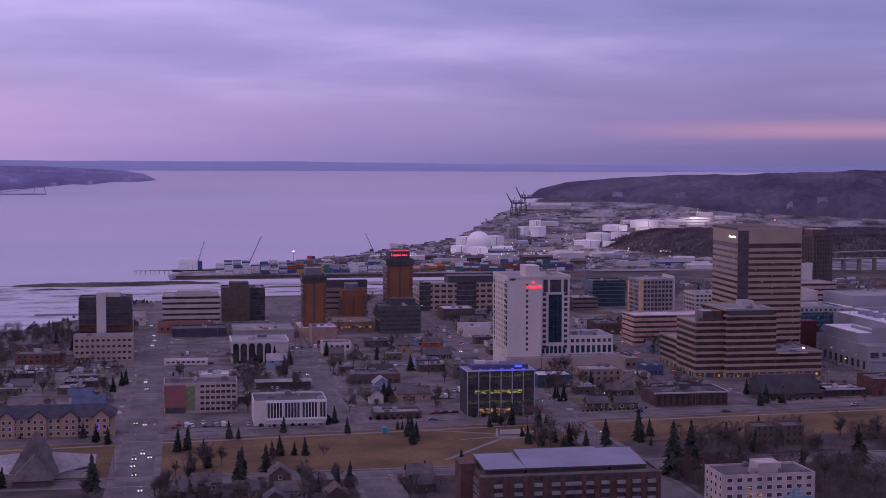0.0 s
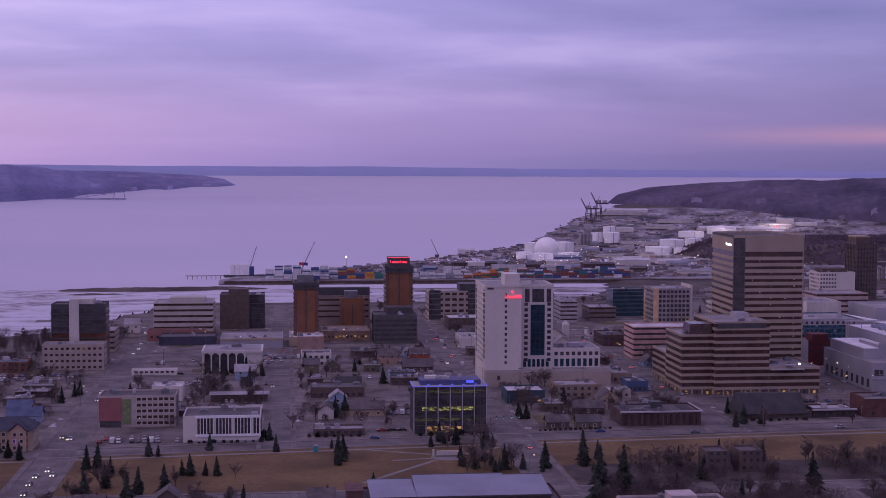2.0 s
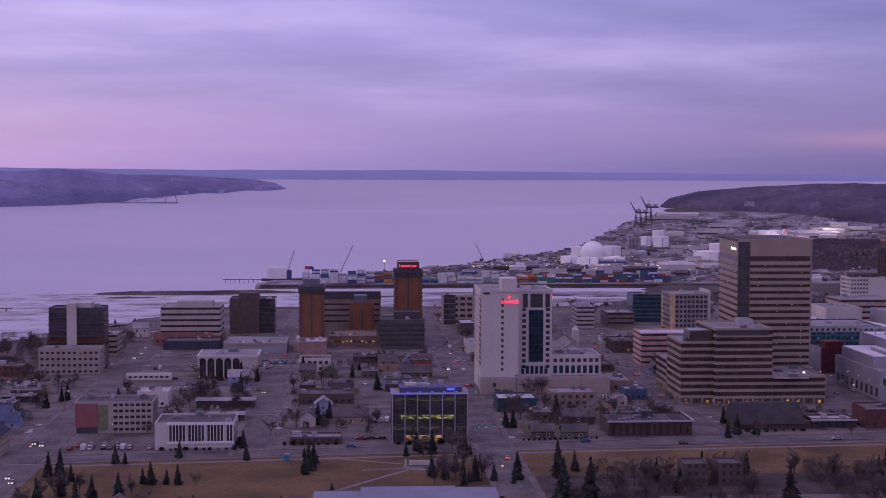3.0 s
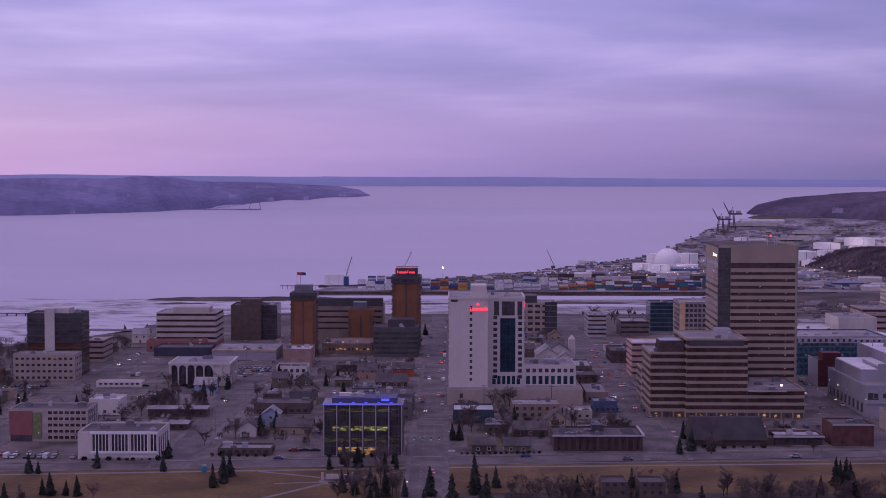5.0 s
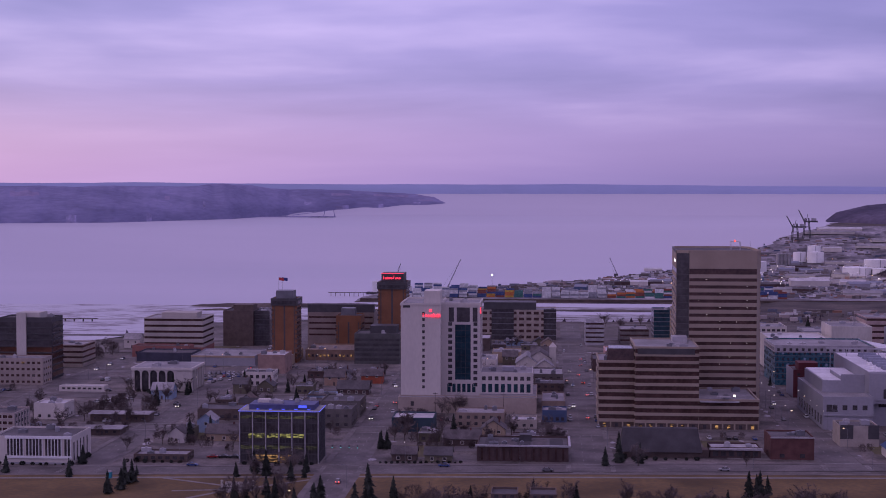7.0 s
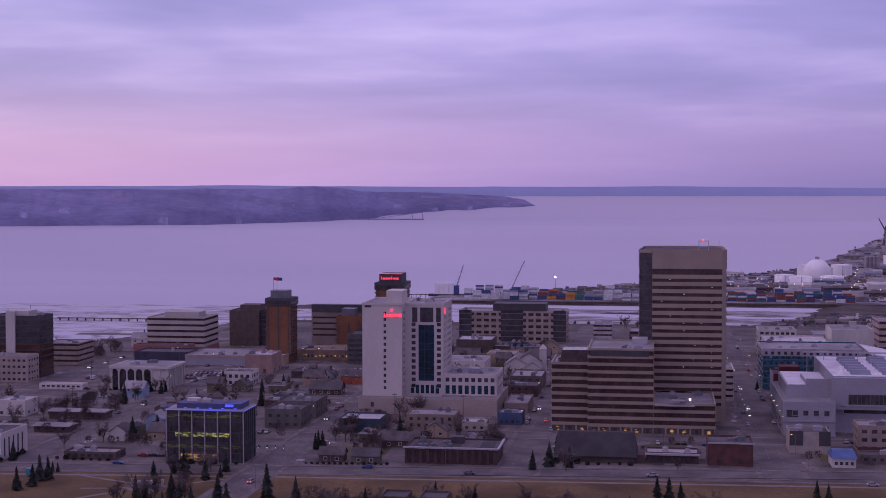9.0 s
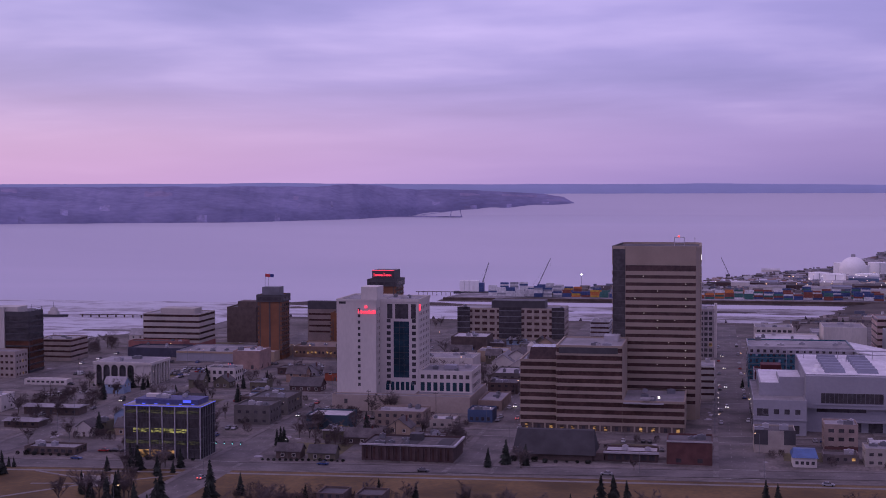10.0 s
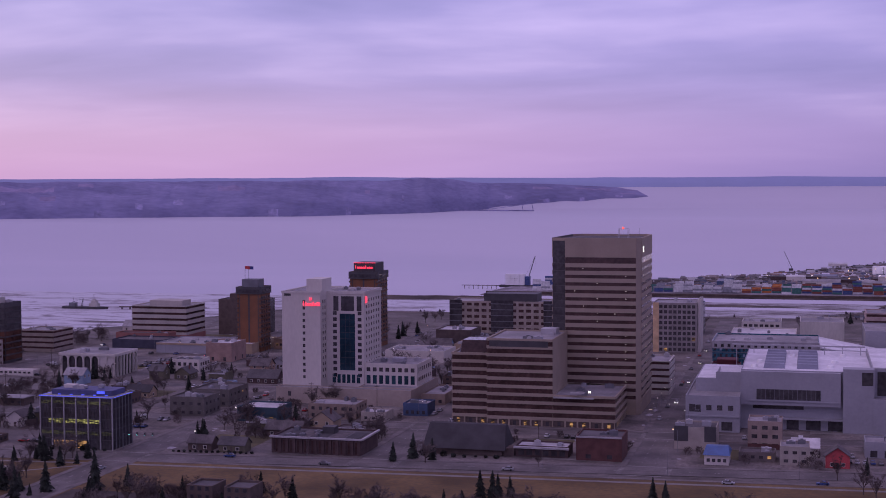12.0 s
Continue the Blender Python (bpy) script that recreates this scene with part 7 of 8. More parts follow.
    # viaduct over the rail yard
    T = thing("viaduct", 780, 1400, -48, "pale concrete road viaduct crossing the rail yard", "bridge")
    for k, (y, z) in enumerate(((0, 16), (46, 22))):
        for i in range(14):
            x = i * 26
            zz = z + 5 * math.sin(i / 13 * math.pi) - (i / 13) * 6 * (1 - k)
            z2 = z + 5 * math.sin((i + 1) / 13 * math.pi) - ((i + 1) / 13) * 6 * (1 - k)
            m = Mesh()
            m.v = [(x, y, zz), (x + 26, y - 1, z2), (x + 26, y + 10, z2), (x, y + 11, zz), (x, y, zz + 1.6), (x + 26, y - 1, z2 + 1.6), (x + 26, y + 10, z2 + 1.6), (x, y + 11, zz + 1.6)]
            m.f, m.m = [(0, 3, 2, 1), (4, 5, 6, 7), (0, 1, 5, 4), (2, 3, 7, 6)], [0] * 4
            part("deck", m, concrete, T)
            part("parapet", Mesh().bar((x, y, zz + 2.2), (x + 26, y - 1, z2 + 2.2), 0.35, n=4), offwhite, T)
            part("pier", Mesh().box(x - 1, x + 1, y + 2, y + 9, -2, zz), concrete, T)


shore_works()


# ---- trees ----
def spruce_meshes(seed):
    """A spruce 10 m high: trunk, and many short drooping sprays of needles with gaps between them."""
    rng = random.Random(seed)
    trunk = Mesh().cyl(0, 0, 0, 9.6, 0.15, 0.03, n=6)
    crown = Mesh()
    lean = rng.random() * 6.28
    z = 0.7
    while z < 9.95:
        k = (10.0 - z) / 9.3
        r = 0.16 + 2.75 * k ** 0.85 * rng.uniform(0.55, 1.15) * (0.75 if z < 1.4 else 1.0)
        n = 7 + int(9 * k)
        a0 = rng.random() * 7
        for i in range(n):
            if rng.random() < 0.10:
                continue
            a = a0 + 2 * math.pi * i / n + rng.uniform(-0.3, 0.3)
            rr = r * rng.uniform(0.5, 1.2) * (1 + 0.18 * math.cos(a - lean))
            drop = rng.uniform(0.25, 0.55) * rr + 0.08
            wd = 0.24 * rr + 0.10
            c, s = math.cos(a), math.sin(a)
            zz = z + rng.uniform(-0.14, 0.14)
            b = len(crown.v)
            crown.v += [(c * 0.05, s * 0.05, zz + 0.3), (c * rr * 0.5 - s * wd, s * rr * 0.5 + c * wd, zz - drop * 0.5), (c * rr, s * rr, zz - drop + 0.15), (c * rr * 0.5 + s * wd, s * rr * 0.5 - c * wd, zz - drop * 0.5), (c * rr * 0.55, s * rr * 0.55, zz - drop * 0.15 + 0.14)]
            crown.f += [(b, b + 1, b + 4), (b + 1, b + 2, b + 4), (b + 2, b + 3, b + 4), (b + 3, b, b + 4)]
            crown.m += [0] * 4
        z += rng.uniform(0.17, 0.28)
    return trunk.data("trunk", bark), crown.data("crown", needles)


def bare_meshes(seed, spread=1.0):
    """A leafless tree 10 m high: forked limbs, branches off them, and a haze of fine twigs."""
    rng = random.Random(seed)
    trunk, crown = Mesh(), Mesh()
    trunk.bar((0, 0, 0), (0.1, 0, 2.4), 0.2, 0.15, 6)
    ends = []
    for i in range(8):
        a = i * 2.4 + rng.uniform(-0.4, 0.4)
        r = rng.uniform(1.2, 3.0) * spread
        p = Vector((0.1, 0, rng.uniform(1.6, 2.8)))
        q = Vector((r * math.cos(a), r * math.sin(a), rng.uniform(4.6, 8.2)))
        trunk.bar(p, q, 0.10, 0.04, 4)
        ends.append((p, q))
        for _ in range(4):
            s = p.lerp(q, rng.uniform(0.35, 0.95))
            d = Vector((rng.gauss(0, 1), rng.gauss(0, 1), rng.uniform(0.1, 1.4))).normalized() * rng.uniform(1.2, 2.4) * spread
            e = s + d
            e.z = min(e.z, 9.4)
            crown.bar(s, e, 0.045, 0.02, 3)
            ends.append((s, e))
    for i in range(1500):
        p, q = rng.choice(ends)
        s = p.lerp(q, rng.uniform(0.3, 1.0))
        d = Vector((rng.gauss(0, 1), rng.gauss(0, 1), rng.uniform(-0.3, 1.3)))
        d = d.normalized() * rng.uniform(0.5, 1.5) * (0.7 + 0.3 * spread)
        e = s + d
        side = d.orthogonal().normalized() * rng.uniform(0.018, 0.042)
        crown.poly([s + side, s - side, e])
    return trunk.data("trunk", bark), crown.data("crown", twigs)


SPRUCE_KINDS = [spruce_meshes(k) for k in range(4)]
BARE_KINDS = [bare_meshes(k + 10, 0.85 + 0.22 * (k % 4)) for k in range(5)]


def tree(x, y, h, kind, rng, evergreen):
    data = (SPRUCE_KINDS if evergreen else BARE_KINDS)[kind]
    label = "dark green spruce standing in the town" if evergreen else "leafless winter tree with fine brown twigs"
    z = ground_z(x, y) + 0.2
    T = thing("spruce_tree" if evergreen else "bare_tree", x, y, z, label, "tree", "spruces" if evergreen else "bare trees")
    k = h / 10
    T.matrix_basis = Matrix.LocRotScale((x, y, z), Euler((0, 0, rng.random() * 6.3)), (k * rng.uniform(0.85, 1.1), k * rng.uniform(0.85, 1.1), k))
    for nm, d in (("trunk", data[0]), ("crown", data[1])):
        o = new(nm, d)
        o.parent = T


def shrub_mesh(seed):
    """A dark evergreen shrub 2 m high: many small leaf blades in an uneven heap."""
    rng = random.Random(seed)
    m = Mesh()
    for _ in range(260):
        d = Vector((rng.gauss(0, 1), rng.gauss(0, 1), rng.gauss(0.2, 0.8))).normalized() * rng.uniform(0.5, 1.0)
        c = Vector((d.x * 1.5, d.y * 1.3, max(0.1, 0.9 + d.z * 1.1 + rng.uniform(-0.2, 0.2))))
        a = Vector((rng.gauss(0, 1), rng.gauss(0, 1), rng.gauss(0, 1))).normalized() * 0.28
        b = a.orthogonal().normalized() * 0.16
        m.poly([c - a, c + b, c + a, c - b])
    return m.data("shrub", needles)


SHRUB_KINDS = [shrub_mesh(k) for k in range(3)]


def shrubs():
    rng = random.Random(12)
    spots = [(-138 + i * 3.4 + rng.uniform(-1, 1), rng.uniform(-1.2, 0.2)) for i in range(10)]
    spots += [(-143 + i * 3.0, 200 + rng.uniform(-2, 1)) for i in range(8)] + [(-107 + rng.uniform(-1, 1), 3 + i * 3) for i in range(6)]
    spots += [(112 + i * 4.2, 29 + rng.uniform(-1, 1)) for i in range(8)] + [(-40 + i * 4.5, 7 + rng.uniform(-1, 1)) for i in range(7)] + [(-88 + i * 3.6, 8.2) for i in range(7)]
    spots += [(14 + i * 2.3, 13.4 + 0.2 * i + rng.uniform(-0.4, 0.4)) for i in range(15)]
    for x, y in spots:
        ob = new("shrub", rng.choice(SHRUB_KINDS))
        k = rng.uniform(0.35, 0.6) if 10 < x < 50 else rng.uniform(0.35, 1.15)
        ob.matrix_basis = Matrix.LocRotScale((x, y, 0.2), Euler((0, 0, rng.random() * 6.3)), (k, k, k * rng.uniform(0.8, 1.2)))
        tagged(ob, "dark evergreen shrub beside a wall", "shrub", "shrubs")


shrubs()
SPRUCES = [(-204, -113, 13), (-208, -24, 8), (-203, -28, 7), (-174, -48, 10), (-170, -46, 10), (-164, -57, 7), (-153, -25, 8), (-149, -26, 5), (-141, -92, 11), (-137, -62, 6), (-128, -63, 6), (-124, -64, 8), (-138, 13, 4), (-129, -15, 7), (-105, 4, 8), (-102, -21, 7), (-79, -16, 4), (-77, -16, 4), (-78, -49, 9), (-70, 74, 9)] + [(-111, 191, 7), (-202, 132, 9), (-204, 127, 8), (-236, -103, 8), (-240, -9, 6), (-230, -10, 6), (-214, -13, 7), (10, -123, 20), (21, -112, 18), (-14, -63, 10), (-7, -64, 7), (-0, -69, 4), (18, -61, 6)]
SPRUCES += [(20, -68, 4), (-38, -17, 6), (-29, -5, 4), (-16, -21, 8), (-18, -55, 6), (111, 50, 8), (118, 49, 10), (90, -113, 15), (-67, -100, 8), (-29, -57, 5), (-150, -92, 10), (-77, -32, 10), (-75, -29, 9), (-122, 4, 5), (13, 45, 8), (91, -57, 8), (26, -48, 8), (110, 23, 10), (118, 21, 9), (152, -44, 11)] + [(156, -43, 10), (207, -26, 7), (211, -25, 6), (2, -62, 11), (18, -57, 13), (-75, 57, 10), (-75, -42, 8), (10, 50, 7), (104, 16, 7), (156, -35, 8), (160, -34, 7), (76, -48, 8), (-25, -60, 8)]
SPRUCES += [(-30, -56, 8), (-152, -112, 12), (-67, -136, 8), (10, 45, 7), (205, 249, 5), (143, -57, 7), (-134, -63, 8)]


OCCUPIED = []


def trees():
    rng = random.Random(77)
    for x, y, h in SPRUCES:
        tree(x, y, h * rng.uniform(0.95, 1.08), rng.randrange(4), rng, True)
    # zones of bare trees and a few spruces: x0, x1, y0, y1, bare, evergreen
    grown = 0
    for x0, x1, y0, y1, nb, ns in (((10, 230, -128, -104, 52, 7), (38, 200, -165, -130, 16, 5), (-210, -85, -150, -108, 52, 10), (-34, -8, -74, -40, 9, 4), (-176, -112, -96, -60, 8, 2), (26, 250, -78, -57, 44, 5), (26, 250, -98, -78, 14, 3), (-280, -205, 60, 200, 22, 6),
                                   (-96, -12, 30, 110, 20, 5), (-94, -50, 140, 230, 14, 4)) + ((-60, -10, 150, 290, 18, 6), (-142, -108, 60, 172, 22, 4), (-178, -166, 62, 150, 5, 1), (12, 90, 48, 92, 38, 3), (-175, -112, 36, 60, 8, 1), (-176, -100, 184, 192, 8, 4), (-36, -10, -24, -4, 3, 5),
                                   (10, 60, 110, 136, 6, 1), (-330, -200, 262, 380, 12, 6), (-285, -205, 90, 118, 8, 3), (110, 190, -6, 20, 3, 1)) + ((214, 290, -10, 24, 6, 0), (12, 90, 195, 290, 26, 2), (12, 88, 300, 380, 16, 2), (110, 190, 190, 235, 10, 1), (-146, -110, 190, 202, 4, 5), (-40, 60, 410, 560, 18, 4), (90, 330, 500, 590, 16, 4), (220, 320, 20, 60, 8, 1))):
        for i in range(nb + ns):
            x, y = rng.uniform(x0, x1), rng.uniform(y0, y1)
            if any(abs(x - sx) < sw / 2 + 1 for sx, sw in STREETS) or any(abs(y - ay) < aw / 2 + 1 for ay, aw in AVENUES):
                continue
            if any(a - 1.5 < x < b + 1.5 and c - 1.5 < y < d + 1.5 for a, b, c, d in OCCUPIED):
                continue
            grown += i < nb
            if i < nb and grown > 296:
                continue
            tree(x, y, rng.uniform(6.5, 12.5) if i < nb else rng.uniform(5, 11), rng.randrange(5 if i < nb else 4), rng, i >= nb)


def thicket():
    """Leafless backyard growth that nobody could count: sprays of fine twigs from the ground up."""
    rng = random.Random(33)
    m = Mesh()
    for x0, x1, y0, y1, n, hmax in (((28, 275, -98, -57, 230, 8), (8, 270, -150, -104, 330, 11), (37, 210, -195, -150, 150, 11), (-62, -8, -128, -104, 26, 8), (-185, -80, -160, -106, 70, 8), (-300, -206, 30, 210, 90, 8), (-96, -60, 24, 110, 18, 6), (-176, -110, 60, 104, 60, 6), (-146, -110, 114, 176, 30, 6),
                                   (-96, -10, 132, 290, 20, 6)) + ((12, 92, 46, 100, 46, 6), (12, 92, 108, 138, 20, 5), (-60, -10, 30, 92, 16, 6), (-330, -205, 225, 390, 220, 10), (110, 190, 50, 90, 10, 4), (210, 300, 22, 62, 16, 5))):
        for _ in range(n):
            x, y, h = rng.uniform(x0, x1), rng.uniform(y0, y1), rng.uniform(0.45, 1.0) * hmax
            if any(abs(x - sx) < sw / 2 + 3 for sx, sw in STREETS) or any(abs(y - ave_y(ay, x)) < aw / 2 + 3 for ay, aw in AVENUES):
                continue
            if any(a - 1 < x < b + 1 and c - 1 < y < d + 1 for a, b, c, d in OCCUPIED):
                continue
            for _ in range(int(66 * h)):
                t = rng.random() ** 0.7
                r = h * 0.42 * math.sqrt(max(0.05, 1 - (1.5 * t - 0.65) ** 2)) * rng.random() ** 0.5
                a = rng.random() * 6.28
                p = Vector((x + r * math.cos(a), y + r * math.sin(a), 0.2 + h * t * 0.85))
                d = Vector((math.cos(a) * 0.6 + rng.gauss(0, 0.4), math.sin(a) * 0.6 + rng.gauss(0, 0.4), rng.uniform(0.2, 1.3))).normalized() * rng.uniform(0.5, 1.3)
                s = d.orthogonal().normalized() * rng.uniform(0.045, 0.085)
                m.poly([p + s, p - s, p + d])
    tagged(new("thicket", m.data("thicket", surface("dark thicket twigs", (0.098, 0.075, 0.073), 0.95, vary=0.35, scale=0.2, fine=2.0, spec=0.1))), "leafless brown backyard bushes and thicket", "bushes", kind="stuff")


def footprints():
    """Ground taken up by the buildings that already stand."""
    bpy.context.view_layer.update()
    for ob in list(scene.objects):
        if ob.parent is None and ob.type == "EMPTY" and ob.get("category") not in ("tree", "car"):
            xs, ys = [], []
            for c in ob.children:
                if c.type == "MESH" and "wall" in c.name or c.name.startswith(("core", "roof", "spire", "wing", "base")):
                    for v in c.bound_box:
                        p = c.matrix_world @ Vector(v)
                        xs.append(p.x)
                        ys.append(p.y)
            if xs:
                OCCUPIED.append((min(xs), max(xs), min(ys), max(ys)))


footprints()


# ---- houses ----
def house(x, y, w, d, h, wall, roof, rz=0.0, label="small wooden house with a pitched roof", lit=0.02, seed=0):
    rng = random.Random(seed)
    T = thing("house", x, y, 0.15, label, "house", "houses", rz)
    part("wall", Mesh().box(-w / 2, w / 2, -d / 2, d / 2, 0, h), wall, T)
    rise = min(w, d) * 0.38
    m = Mesh()
    o, t = 0.5, 0.22
    # two roof slabs along the longer side, with gable walls under them
    if w >= d:
        pr = [(-d / 2 - o, h - 0.2), (0, h + rise), (d / 2 + o, h - 0.2), (d / 2 + o, h - 0.2 + t), (0, h + rise + t), (-d / 2 - o, h - 0.2 + t)]
        m.v = [(sx * (w / 2 + o), a, b) for sx in (-1, 1) for a, b in pr]
        g = [(-w / 2, -d / 2, h), (-w / 2, d / 2, h), (-w / 2, 0, h + rise), (w / 2, -d / 2, h), (w / 2, d / 2, h), (w / 2, 0, h + rise)]
    else:
        pr = [(-w / 2 - o, h - 0.2), (0, h + rise), (w / 2 + o, h - 0.2), (w / 2 + o, h - 0.2 + t), (0, h + rise + t), (-w / 2 - o, h - 0.2 + t)]
        m.v = [(a, sy * (d / 2 + o), b) for sy in (-1, 1) for a, b in pr]
        g = [(-w / 2, -d / 2, h), (w / 2, -d / 2, h), (0, -d / 2, h + rise), (-w / 2, d / 2, h), (w / 2, d / 2, h), (0, d / 2, h + rise)]
    m.f = [(i, (i + 1) % 6, 6 + (i + 1) % 6, 6 + i) for i in range(6)] + [(0, 5, 4, 1), (1, 4, 3, 2), (6, 7, 10, 11), (7, 8, 9, 10)]
    m.m = [0] * 10
    part("roof", m, roof, T)
    gm = Mesh()
    gm.v = g
    gm.f, gm.m = [(0, 1, 2), (3, 5, 4), (0, 2, 5, 3), (1, 4, 5, 2)], [0] * 4
    part("gable", gm, wall, T)
    if seed % 3 == 0:
        part("chimney", Mesh().box(w * 0.2, w * 0.2 + 0.7, -0.35, 0.35, h, h + rise + 1.0), red_brick, T)
    for f in faces(T, -w / 2, w / 2, -d / 2, d / 2)[:1] + faces(T, -w / 2, w / 2, -d / 2, d / 2)[1 if x < 20 else 3:][:1]:
        zs = [1.5] if h < 4.5 else [4.2]
        f.grid(0.4, f.len - 0.4, max(1, int(f.len / 4.2)), zs, 1.2, 1.2, white_wall, rng=rng, lit=lit)
    Face(T, (-w / 2, -d / 2), (w / 2, -d / 2)).slab("door", brown_wall, w * 0.45, w * 0.45 + 1.0, 0, 2.1, 0.08)
    OCCUPIED.append((x - w / 2 - 1, x + w / 2 + 1, y - d / 2 - 1, y + d / 2 + 1))


def low_building(x, y, w, d, h, wall, wn, roof, seed):
    """A low flat-roofed shop or office with a pale roof edge, a strip of windows and a door."""
    T = thing("low_building", x - w / 2, y - d / 2, 0.1, "low %s flat-roofed building beside a lot" % wn, "building", "low buildings")
    fs = shell(T, 0, w, 0, d, h, wall, roof, par=0.4)
    rng = random.Random(seed)
    f = fs[0]
    f.slab("fascia", rng.choice((white_mullion, dark_steel, brown_wall)), -0.3, w + 0.3, h - 0.5, h + 0.05, 0.5)
    n = max(2, int(w / 4.5))
    f.grid(0.5, w - 2.5, n, [1.7], 1.6, 1.2, brown_wall, rng=rng, lit=0.04)
    f.slab("door", dark_steel, w - 1.9, w - 0.8, 0.1, 2.2, 0.08)
    roof_units(T, rng, 2, 0, w, 0, d, h - 0.4)
    OCCUPIED.append((x - w / 2 - 1, x + w / 2 + 1, y - d / 2 - 1, y + d / 2 + 1))


def houses():
    house(-79.5, 56, 7, 9.5, 4.2, white_wall, shingle, 0, "white gabled house on a corner lot", 0.0, 1)
    house(-73, 82, 8, 9, 5.6, pale_blue, grey_roof, 0, "pale blue two-storey house", 0.0, 2)
    house(-60, 62, 16, 9, 3.4, tan_wall, shingle, 0, "long low tan house beside a lot", 0.0, 3)
    house(-120, 178, 11, 9, 5.0, pale_blue, grey_roof, 0, "pale blue house near the arcaded bank", 0.0, 4)
    house(267.5, 44, 8.6, 9.4, 4.4, surface("bright red siding", (0.40, 0.065, 0.075)), shingle, 0, "small bright red house", 0.0, 5)
    house(-6 - 12, 245, 12, 9, 4.5, surface("brick red siding", (0.36, 0.09, 0.05)), shingle, 0, "red-sided house by the street", 0.0, 6)
    house(-38, 236, 11, 10, 4.8, peach_wall, shingle, 0, "pale orange gabled house", 0.0, 7)
    house(-205, 408, 11, 10, 6.0, white_wall, grey_roof, 0, "white house at the edge of the bluff", 0.0, 8)
    house(-216, 58, 15, 9, 3.4, pale_blue, surface("dull blue-grey shingle", (0.075, 0.098, 0.165), 0.8, vary=0.25), 0, "low house with a dull blue-grey roof", 0.0, 9)
    house(-221, 74, 11, 8, 4.4, offwhite, MATS["dull blue-grey shingle"], 0, "pale house with a dull blue-grey roof", 0.0, 10)
    house(23, 22, 10, 7, 3.0, brown_wall, shingle, 0, "small brown house behind a hedge", 0.0, 11)
    house(37, 21, 11, 7, 3.0, olive_wall, tar_roof, 0, "small olive house behind a hedge", 0.0, 13)
    house(256, 64, 10, 8, 3.4, offwhite, white_roof, 0, "small off-white cottage with a pale roof", 0.0, 14)
    rng = random.Random(14)
    walls = (offwhite, tan_wall, olive_wall, brown_wall, grey_wall, pale_blue, brown_brick)
    wn = ("off-white", "tan", "olive", "dark brown", "grey", "pale blue", "brown brick")
    roofs = (shingle, shingle, shingle, tar_roof, black_roof, brown_wall)
    n = 0
    for x0, x1, y0, y1, count in ((-182, -112, -150, -110, 7), (-96, -80, -150, -110, 2), (-285, -205, 40, 172, 12), (-92, -62, 60, 106, 4), (-92, -55, 138, 180, 3), (-58, -12, 150, 180, 2), (-92, -12, 196, 215, 4), (-60, -12, 255, 278, 5),
                                  (-174, -112, 62, 84, 4), (14, 88, 52, 80, 6), (12, 86, 200, 275, 10), (60, 190, -185, -130, 2), (12, 88, 300, 375, 8), (110, 188, 200, 236, 5), (110, 150, 300, 372, 6), (20, 86, 396, 455, 6), (-180, -112, -300, -215, 3), (-92, -12, -300, -215, 3)):
        for _ in range(count):
            for _try in range(12):
                w, d = (rng.uniform(7, 11), rng.uniform(7, 10)) if y1 < 0 else (rng.uniform(8, 17), rng.uniform(8, 12))
                x, y = rng.uniform(x0 + w / 2, max(x0 + w / 2 + 0.1, x1 - w / 2)), rng.uniform(y0 + d / 2, max(y0 + d / 2 + 0.1, y1 - d / 2))
                if any(a - w / 2 - 1 < x < b + w / 2 + 1 and c - d / 2 - 1 < y < e + d / 2 + 1 for a, b, c, e in OCCUPIED):
                    continue
                if any(abs(x - sx) < sw / 2 + w / 2 + 3 for sx, sw in STREETS) or any(abs(y - ay) < aw / 2 + d / 2 + 3 for ay, aw in AVENUES):
                    continue
                k = rng.choice((2, 3, 3, 4, 6, 6, 1)) if y1 < 0 else rng.choice((0, 1, 2, 2, 3, 3, 4, 5, 6, 6))
                if y > 40 and rng.random() < 0.55:
                    low_building(x, y, w, d, rng.uniform(3.2, 5.0), walls[k], wn[k], rng.choice((tar_roof, tar_roof, tar_roof, grey_roof, shingle)), 300 + n)
                    n += 1
                    break
                house(x, y, w, d, rng.choice((3.0, 3.2, 5.2)), walls[k], rng.choice(roofs), 0, "small %s house with a pitched roof" % wn[k], 0.02, 100 + n)
                n += 1
                break


houses()
trees()
thicket()


